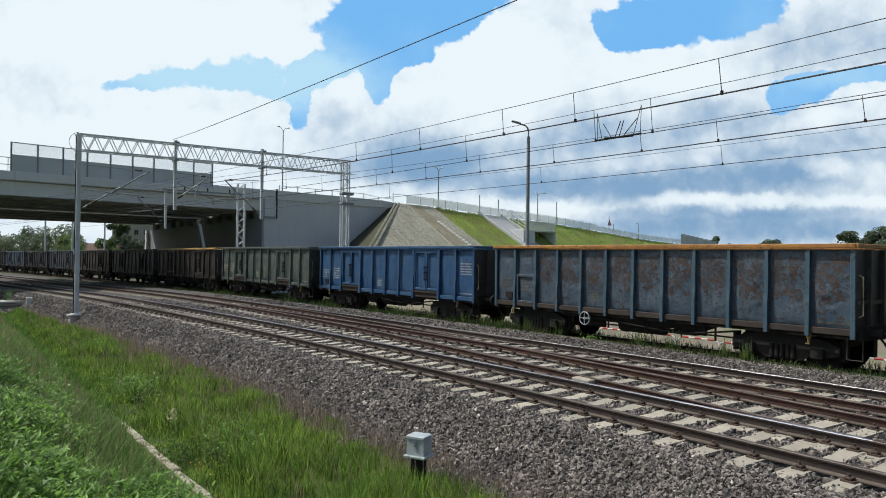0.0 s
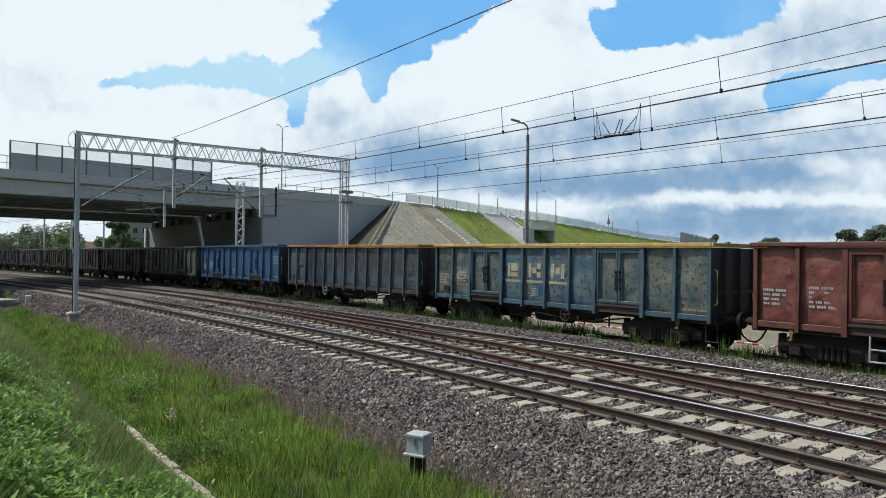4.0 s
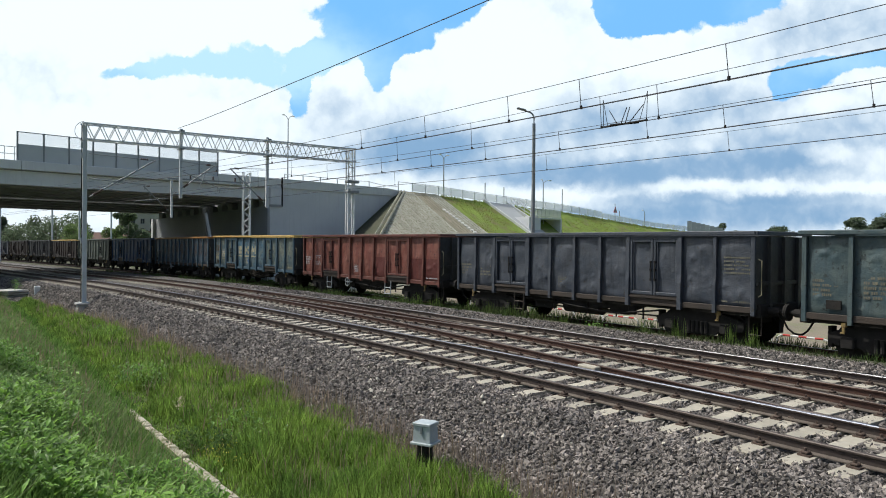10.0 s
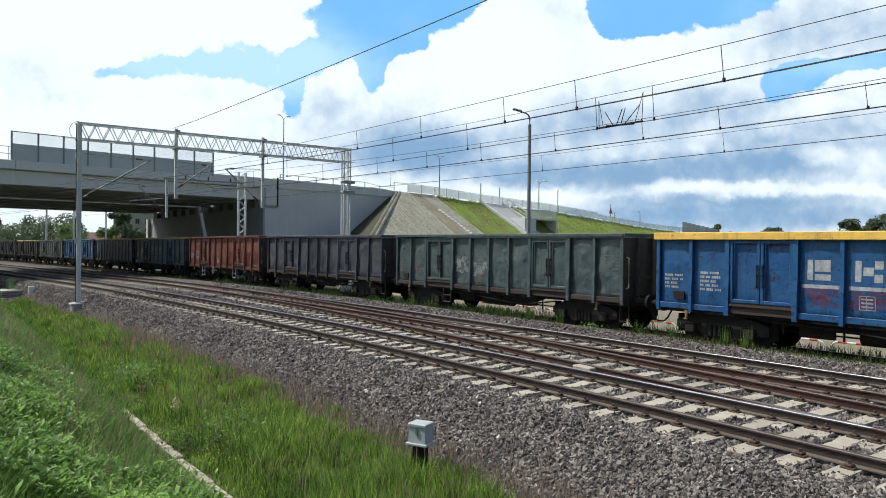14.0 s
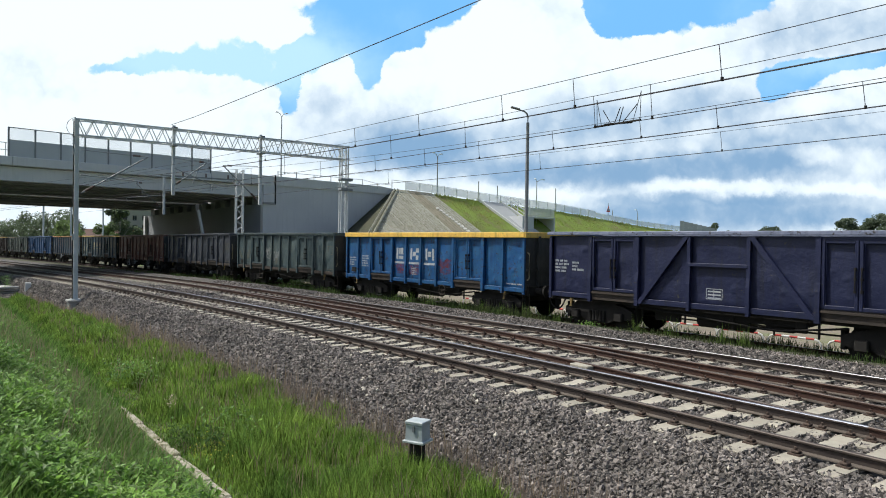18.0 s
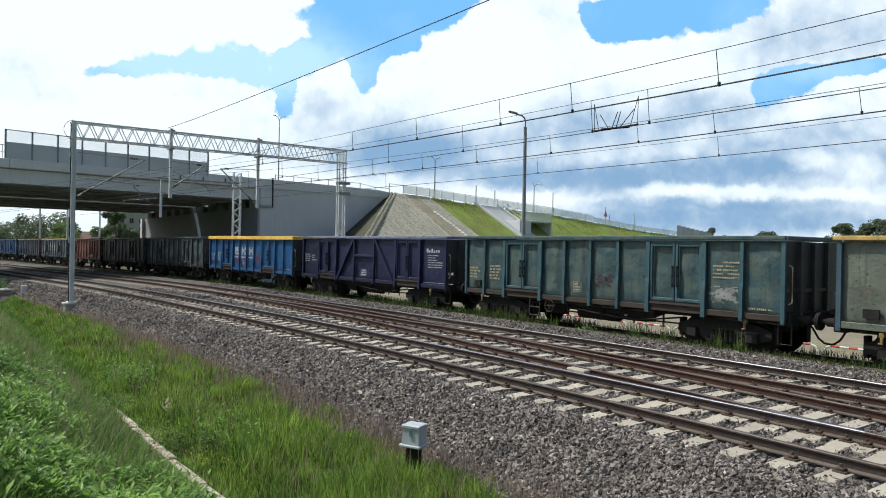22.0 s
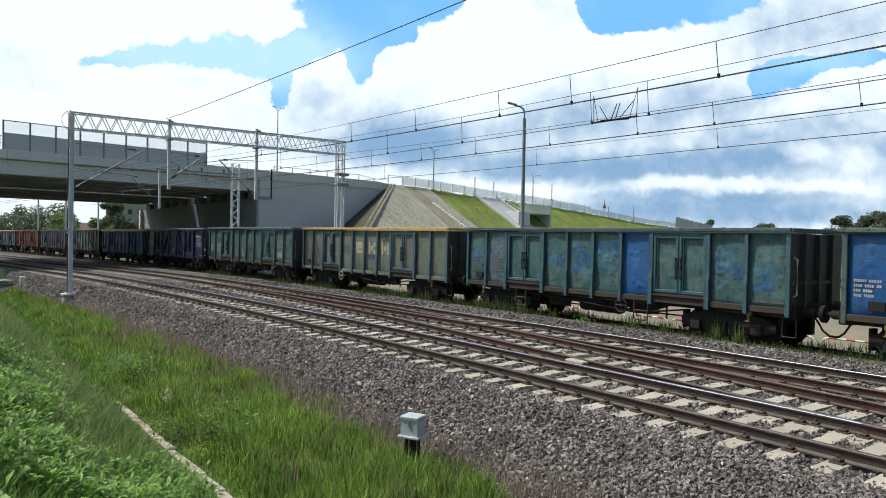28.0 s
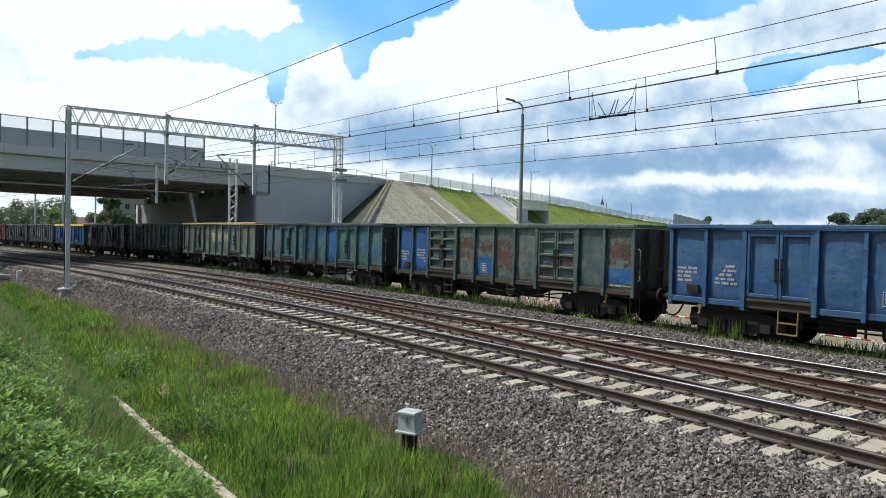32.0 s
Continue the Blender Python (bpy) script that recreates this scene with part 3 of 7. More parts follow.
def make_wagon(spec):
    """An open goods wagon; spec holds its paints and what is written on it."""
    body, rim, ribcol = spec["body"], spec.get("rim", spec["body"]), spec.get("rib", spec["body"])
    layout, seed = spec.get("layout", LAYOUT), spec["seed"]
    bulge, dents, fine = spec.get("bulge", 0.045), spec.get("dents", 0.025), spec.get("spin", False)
    wagon = thing("goods_wagon", spec["label"], "goods wagon", group="open wagons of the goods train")
    n_door = layout.count("D")
    door_w = 1.86
    pw = (2 * HALF - 0.1 - door_w * n_door) / (len(layout) - n_door)
    xs, x = [], -HALF + 0.05
    for c in layout:
        w = door_w if c == "D" else pw
        xs.append((c, x, x + w))
        x += w
    rib, thin = rib_mesh(ribcol), rib_mesh(ribcol, True, 0.13)
    flip = pose(0, 0, 0, 0, 0, 180)
    plain = panel_mesh(pw, 1.16, 3.06, body, sheet(pw, 0.3, seed, bulge, 0.0, False))
    z0, z1 = 1.16, 3.06
    sheets = {}
    for turn in (pose(0, 0, 0), flip):
        near = turn is not flip
        for k, (c, a, b) in enumerate(xs):
            mid = (a + b) / 2
            base = turn @ pose(mid, -WIDE, 0)
            if c == "D":
                for s in (-1, 1):
                    d = part("door", door_mesh(0.85, 1.3, 2.98, spec.get("frames", ribcol), spec.get("ladder", False)), None, wagon, "", turn @ pose(mid + s * 0.435, -WIDE, 0))
                    part("handle", HANDLE, None, d, "", pose(-s * 0.36, 0, 0))
                    inner = sheet(0.7, 1.52, seed * 17 + k * 2 + s, bulge * 0.8 - 0.012, dents * 0.8 if near and fine else 0.0, near and fine)
                    part("door_panel", panel_mesh(0.7, 1.38, 2.9, spec.get("panels", {}).get(k, body), inner), None, d)
                    if near and fine and spec.get("door_scrawl"):
                        for q in range(3):
                            part("paint_patch", paint_mesh(0.7, 1.38, 2.9, spec["door_scrawl"][(q + k + s) % len(spec["door_scrawl"])], inner, [(0.03, 0.97, 0.03 + 0.25 * q, 0.22 + 0.25 * q)], 0.006, 3 * k + q + s + 2), None, d, "scrawled paint on the door")
                part("door_sill", boxes((-door_w / 2, door_w / 2, -0.03, 0.02, 1.0, 1.28), (-door_w / 2, door_w / 2, -0.09, -0.03, 1.2, 1.26)), GRIME, wagon, "grimy sill under the doors", base)
                part("lintel", boxes((-door_w / 2, door_w / 2, -0.04, 0.02, 2.98, 3.05)), ribcol, wagon, "", base)
            else:
                pm = spec.get("panels", {}).get(k, body)
                if near and fine:
                    sheets[k] = d = sheet(b - a, z1 - z0, seed * 13 + k, bulge, dents)
                    part("panel", panel_mesh(b - a, z0, z1, pm, d), None, wagon, "", base)
                    for area, m, lab in spec.get("patches", {}).get(k, ()):
                        part("paint_patch", paint_mesh(b - a, z0, z1, m, d, [area], 0.005, seed * 3 + k + 1 if "strip" not in lab else 0), None, wagon, lab, base)
                else:
                    part("panel", plain, None, wagon, "", base)
                part("sill", boxes((-(b - a) / 2, (b - a) / 2, -0.05, 0.0, 1.0, 1.16), bev=0.01), spec.get("sill", ribcol), wagon, "", base)
            if c == "H":
                part("half_door", door_mesh(0.9, 1.12, 2.15, body), None, wagon, "small half-height door", base)
            if k:
                part("rib", thin if c == "D" or xs[k - 1][0] == "D" else rib, None, wagon, "", turn @ pose(a, -WIDE, 0))
        for s in (-1, 1):
            part("corner_post", boxes((-0.06, 0.06, -0.07, 0.0, ZB, 3.05), bev=0.01), ribcol, wagon, "", turn @ pose(s * (HALF - 0.06), -WIDE, 0))
        part("top_rail", boxes((-HALF - 0.02, HALF + 0.02, -WIDE - 0.13, -WIDE + 0.08, 3.09 - spec.get("rim_drop", 0.0), ZT), bev=0.015), rim, wagon, spec.get("rim_label", ""), turn)
        end = turn @ pose(HALF, 0, 0)
        part("end_wall", boxes((-0.04, 0.0, -WIDE, WIDE, 1.1, 3.06)), spec.get("end", END_SHADE_PAINT), wagon, "", end)
        part("end_rail", boxes((-0.06, 0.09, -WIDE - 0.1, WIDE + 0.1, 3.09 - spec.get("rim_drop", 0.0), ZT - 0.004), bev=0.015), rim, wagon, "", end)
        for y in (-0.75, 0.0, 0.75):
            part("end_rib", boxes((0.0, 0.1, y - 0.06, y + 0.06, 1.0, 3.05)), spec.get("end", END_SHADE_PAINT), wagon, "", end)
        part("end_beam", boxes((0.0, 0.06, -WIDE, WIDE, 1.75, 1.85)), spec.get("end", END_SHADE_PAINT), wagon, "", end)
        part("grab_rail", tube([(0.03, -1.3, 1.45), (0.12, -1.3, 1.5), (0.12, -1.3, 2.4), (0.03, -1.3, 2.45)], 0.02, 6), spec.get("grab", CREAM), wagon, "pale corner grab rail", end)
        part("corner_step", tube([(0.1, -1.25, 0.95), (0.1, -1.25, 0.42), (-0.25, -1.25, 0.42), (-0.25, -1.25, 0.95)], 0.02, 6), YELLOW if seed == 6 else GRIME, wagon, "", end)
    underframe(wagon)
    for bx in (-4.5, 4.5):
        bogie_parts(wagon, bx, spec.get("spin", False))
    for wx in spec.get("wheel", ()):
        bm = bmesh.new()
        pts = [(wx + 0.21 * math.cos(a), -1.46, 0.8 + 0.21 * math.sin(a)) for a in np.linspace(0, 2 * math.pi, 17)]
        for a, b in zip(pts, pts[1:]):
            rod(bm, a, b, 0.018, 6)
        for k in range(0, 16, 4):
            rod(bm, (wx, -1.46, 0.8), pts[k], 0.013, 5)
        rod(bm, (wx, -1.48, 0.8), (wx, -1.2, 0.8), 0.04, 8)
        part("brake_wheel", bm, spec.get("wheel_mat", WHITE), wagon, "round brake handwheel")
    for sx in spec.get("steps", ()):
        z0 = 0.42
        part("side_step", rods(0.022, ((sx - 0.25, -1.4, 1.0), (sx - 0.25, -1.42, z0)), ((sx + 0.25, -1.4, 1.0), (sx + 0.25, -1.42, z0)), ((sx - 0.25, -1.42, z0), (sx + 0.25, -1.42, z0)), ((sx - 0.25, -1.41, 0.7), (sx + 0.25, -1.41, 0.7))), spec.get("step_mat", GRIME), wagon, "two-rung side step")
    for name, items, m, lab in spec.get("writing", lambda xs: ())(xs):
        for one in items if isinstance(items, list) else [items]:
            if isinstance(one, bmesh.types.BMesh):
                part(name, one, m, wagon, lab, pose(0, -WIDE, 0))
                continue
            rects = [one] if isinstance(one, tuple) else one
            mid = (rects[0][0] + rects[0][1]) / 2
            k = min(range(len(xs)), key=lambda q: abs((xs[q][1] + xs[q][2]) / 2 - mid))
            a, b = xs[k][1:]
            if k in sheets:
                uw = [((r[0] - a) / (b - a), (r[1] - a) / (b - a), (r[2] - z0) / (z1 - z0), (r[3] - z0) / (z1 - z0)) for r in rects]
                row = part(name, paint_mesh(b - a, z0, z1, m, sheets[k], uw), None, wagon, lab, pose((a + b) / 2, -WIDE, 0))
                if len(rects) > 3:
                    tagged(row, lab, kind="stuff")
    for x in (-5.4, 5.3):
        part("tow_hook", boxes((x - 0.06, x + 0.06, -0.03, 0.05, 0.86, 0.98), (x - 0.035, x + 0.035, -0.03, 0.02, 0.74, 0.861), (x - 0.08, x + 0.03, -0.03, 0.02, 0.7, 0.741), bev=0.012), spec.get("hook", OCHRE), wagon, "", pose(0, -WIDE, 0))
    return wagon


def number_block(x, z, m, n=4, width=0.6):
    rnd = random.Random(int(x * 100) + n)
    rows = []
    for k in range(n):
        a, row = 0.0, []
        while a < width * (0.4 + 0.5 * rnd.random()):
            w = rnd.uniform(0.1, 0.28)
            row.append((a, min(a + w, width)))
            a += w + 0.06
        rows.append(row)
    return bars(rows, x, z, 0.066, 0.05)


def frame_mark(x, z, w=0.36, h=0.34):
    """A framed table of small bars."""
    t = 0.016
    edge = [(x, x + w, z - t, z), (x, x + w, z - h, z - h + t), (x, x + t, z - h + t, z - t), (x + w - t, x + w, z - h + t, z - t), (x + w * 0.45, x + w * 0.45 + t, z - h + t, z - t)]
    return [edge] + [(x + 0.05, x + w - 0.05, z - 0.1 - k * 0.09, z - 0.06 - k * 0.09) for k in range(3)]


def big_marks(cells, z, h, m, base=True):
    """The operator's large mark as plain block shapes, one to a panel."""
    out = []
    for k, (a, b) in enumerate(cells):
        c, w = (a + b) / 2, 0.6
        rects = [(c - w / 2, c - w / 2 + 0.14, z, z + h)]
        if k == 0:
            rects += [(c - 0.12, c + 0.26, z + h * 0.42, z + h), (c - 0.12, c + 0.26, z, z + h * 0.3)]
        elif k == 1:
            rects += [(c - 0.12, c + 0.1, z + h * 0.3, z + h * 0.7), (c + 0.12, c + 0.3, z + h * 0.62, z + h), (c + 0.12, c + 0.3, z, z + h * 0.38)]
        else:
            rects += [(c + w / 2 - 0.14, c + w / 2, z, z + h), (c - 0.1, c + 0.1, z + h * 0.3, z + h * 0.75)]
        out.append(("mark", [rects], m, "large plain block mark"))
        if base:
            out.append(("underline", [[(a + 0.12, b - 0.1, z - 0.2, z - 0.11)]], m, ""))
    return out


def standard_writing(m=WHITE, plate=True, big=None, z_big=1.95, h_big=0.55, base=True, address=0, at=(3, 4, 5)):
    def write(xs):
        out = [("number_block", number_block(xs[0][1] + 0.2, 2.0, m, 4, 0.6), m, "painted wagon number as plain bars"),
               ("data_block", number_block(xs[1][1] + 0.25, 2.1, m, 5, 0.65), m, ""),
               ("load_table", frame_mark(xs[4][1] + 0.35, 1.68), m, "")]
        if plate:
            out.append(("label_holder", boxes((xs[0][1] + 0.55, xs[0][1] + 0.9, -0.06, 0, 1.28, 1.5)), BLACK, "dark card holder"))
        out.append(("lower_line", bars([[(0.1, 0.3), (0.35, 0.6), (0.65, 1.0)]], xs[-1][1] + 0.05, 1.3, 0.05), m, ""))
        if address:
            out.append(("address_line", bars([[(0.0, 0.75)], [(0.0, 0.3), (0.36, 0.6)], [(0.0, 0.25), (0.3, 0.7)], [(0.0, 0.3), (0.35, 0.8)], [(0.0, 0.75)]], xs[-1 if address > 1 else -2][1] + 0.25, 2.5, 0.045, 0.06), m, "line of small writing as a plain bar"))
        if big:
            out += big_marks([xs[k][1:] for k in at], z_big, h_big, big, base)
        return out
    return write

P = {
    "navy": paint("navy", (0.009, 0.013, 0.046), (0.014, 0.018, 0.055), amount=0.1),
    "navy_rim": paint("navy_rim", (0.20, 0.22, 0.31), (0.15, 0.17, 0.25)),
    "blue": paint("blue", (0.010, 0.072, 0.21), (0.018, 0.088, 0.205), (0.035, 0.03, 0.05), 0.6),
    "yellow_rim": paint("yellow_rim", (0.80, 0.52, 0.10), (0.68, 0.43, 0.1), (0.25, 0.16, 0.07), 0.2),
    "grey_green": paint("grey_green", (0.055, 0.075, 0.072), (0.10, 0.115, 0.098), (0.035, 0.04, 0.04), 0.5),
    "grey_teal": paint("grey_teal", (0.046, 0.072, 0.082), (0.078, 0.102, 0.10), (0.04, 0.05, 0.05), 0.5),
    "slate": paint("slate", (0.042, 0.05, 0.066), (0.06, 0.066, 0.08), amount=0.3),
    "red_dark": paint("red_dark", (0.085, 0.02, 0.018), (0.10, 0.03, 0.025), amount=0.2),
    "red": paint("red", (0.14, 0.044, 0.033), (0.19, 0.078, 0.06), (0.06, 0.025, 0.022), 0.45),
    "red_rib": paint("red_rib", (0.105, 0.038, 0.03), (0.13, 0.05, 0.04), amount=0.4),
    "faded": paint("faded", (0.0615, 0.0984, 0.115), (0.139, 0.148, 0.119), (0.04, 0.05, 0.055), 0.9),
    "faded_blue": paint("faded_blue", (0.0425, 0.102, 0.157), (0.111, 0.145, 0.149), (0.04, 0.05, 0.06), 0.85),
    "ochre_rim": paint("ochre_rim", (0.55, 0.38, 0.12), (0.42, 0.29, 0.1), (0.1, 0.07, 0.05), 0.5),
    "dark_blue": paint("dark_blue", (0.046, 0.074, 0.108), (0.075, 0.098, 0.125), (0.06, 0.04, 0.03), 0.75, 2.2, 9.0),
    "rib_blue": paint("rib_blue", (0.045, 0.09, 0.13), (0.06, 0.10, 0.13), amount=0.4),
    "orange_rim": paint("orange_rim", (0.40, 0.19, 0.045), (0.28, 0.13, 0.04), (0.1, 0.06, 0.04), 0.5),
    "mid_blue": paint("mid_blue", (0.022, 0.072, 0.175), (0.04, 0.092, 0.175), amount=0.3),
    "teal": paint("teal", (0.0357, 0.0748, 0.085), (0.0748, 0.104, 0.0935), (0.05, 0.06, 0.05), 0.5),
    "teal_rib": paint("teal_rib", (0.0352, 0.088, 0.11), (0.0484, 0.101, 0.114), amount=0.4),
    "teal_light": paint("teal_light", (0.0365, 0.094, 0.103), (0.074, 0.131, 0.117), (0.035, 0.05, 0.055), 0.6),
    "olive": paint("olive", (0.105, 0.125, 0.10), (0.14, 0.155, 0.12), (0.055, 0.065, 0.055), 0.4),
    "bright_blue": paint("bright_blue", (0.013, 0.08, 0.24), (0.02, 0.085, 0.21), amount=0.4),
    "pale_patch": paint("pale_patch", (0.24, 0.25, 0.24), (0.15, 0.165, 0.165), (0.06, 0.075, 0.075), amount=0.9, spot=4),
    "rust_scrawl": paint("rust_scrawl", (0.075, 0.11, 0.105), (0.105, 0.135, 0.115), (0.05, 0.04, 0.033), 0.8),
    "scrawl": paint("scrawl", (0.015, 0.06, 0.19), (0.05, 0.13, 0.16), (0.13, 0.14, 0.09), 0.25, 1.7, 3.0),
    "red_scrawl": paint("red_scrawl", (0.10, 0.025, 0.045), (0.03, 0.06, 0.17), (0.17, 0.03, 0.045), 0.8, 5.0, 9.0),
    "rust": paint("rust", (0.085, 0.042, 0.026), (0.06, 0.04, 0.03), (0.07, 0.10, 0.095), amount=1.0, spot=6),
    "dark_rust": paint("dark_rust", (0.045, 0.034, 0.034), (0.062, 0.042, 0.036), (0.05, 0.075, 0.10), amount=1.3, patch=6, spot=9),
    "dull_blue": paint("dull_blue", (0.03, 0.06, 0.14), (0.05, 0.08, 0.12), (0.07, 0.10, 0.095), amount=0.9, spot=6),
    # far-wagon paints, with the bridge's shade put into the colour
    "shade_dark": paint("shade_dark", (0.024, 0.026, 0.03), (0.036, 0.038, 0.042), amount=0.4),
    "shade_dark_brown": paint("shade_dark_brown", (0.032, 0.024, 0.023), (0.04, 0.032, 0.028), amount=0.4),
}


def diagonal_writing(xs):
    """Diagonal braces, the plain company mark and the address lines on the navy wagon."""
    out = []
    for k, s in ((2, 1), (4, -1)):
        c, a, b = xs[k]
        bm = bmesh.new()
        x0, x1 = (a, b) if s > 0 else (b, a)
        d = 0.17 * s
        poly(bm, [(x0, -0.10, 1.0), (x0 + d, -0.10, 1.0), (x1, -0.10, 3.04), (x1 - d, -0.10, 3.04), (x0, 0.0, 1.0), (x0 + d, 0.0, 1.0), (x1, 0.0, 3.04), (x1 - d, 0.0, 3.04)],
             [(0, 1, 2, 3), (7, 6, 5, 4), (0, 4, 5, 1), (1, 5, 6, 2), (2, 6, 7, 3), (3, 7, 4, 0)])
        out.append(("diagonal_brace", bm, P["navy"], ""))
    c, a, b = xs[3]
    out.append(("cross_bar", boxes((a, b, -0.1, 0, 2.2, 2.3), bev=0.01), P["navy"], ""))
    a, b = xs[-1][1:]
    for k in range(6):
        w = 0.1 if k else 0.14
        x = a + 0.4 + k * 0.16
        out.append(("company_mark", [[(x, x + w, 2.5, 2.6 + (0.07 if k in (0, 2) else 0))]], WHITE, "plain white block mark"))
    out.append(("address_line", bars([[(0.0, 0.7)], [(0.0, 0.3), (0.36, 0.5)], [(0.0, 0.25), (0.3, 0.6)], [(0.0, 0.2), (0.25, 1.0)], [(0.0, 0.2), (0.25, 1.0)], [(0, 0.35), (0.4, 0.95)]], a + 0.5, 2.4, 0.04, 0.06), WHITE, "line of small writing as a plain bar"))
    out.append(("data_block", bars([[(0, 0.2), (0.3, 0.45)]], a + 1.75, 1.7, 0.1), WHITE, ""))
    out.append(("lower_line", bars([[(0.1, 2.1)]], a + 0.1, 1.24, 0.03), WHITE, ""))
    out.append(("number_block", number_block(xs[0][1] + 0.15, 2.25, WHITE, 4, 0.75), WHITE, "painted wagon number as plain bars"))
    out.append(("data_block", number_block(xs[0][1] + 0.95, 2.2, WHITE, 3, 0.5), WHITE, ""))
    out.append(("load_table", frame_mark(xs[3][1] + 0.5, 1.6, 0.5, 0.3), WHITE, ""))
    return out


def spec(body, label, seed, **kw):
    return dict(body=P[body], label=label, seed=seed, **kw)


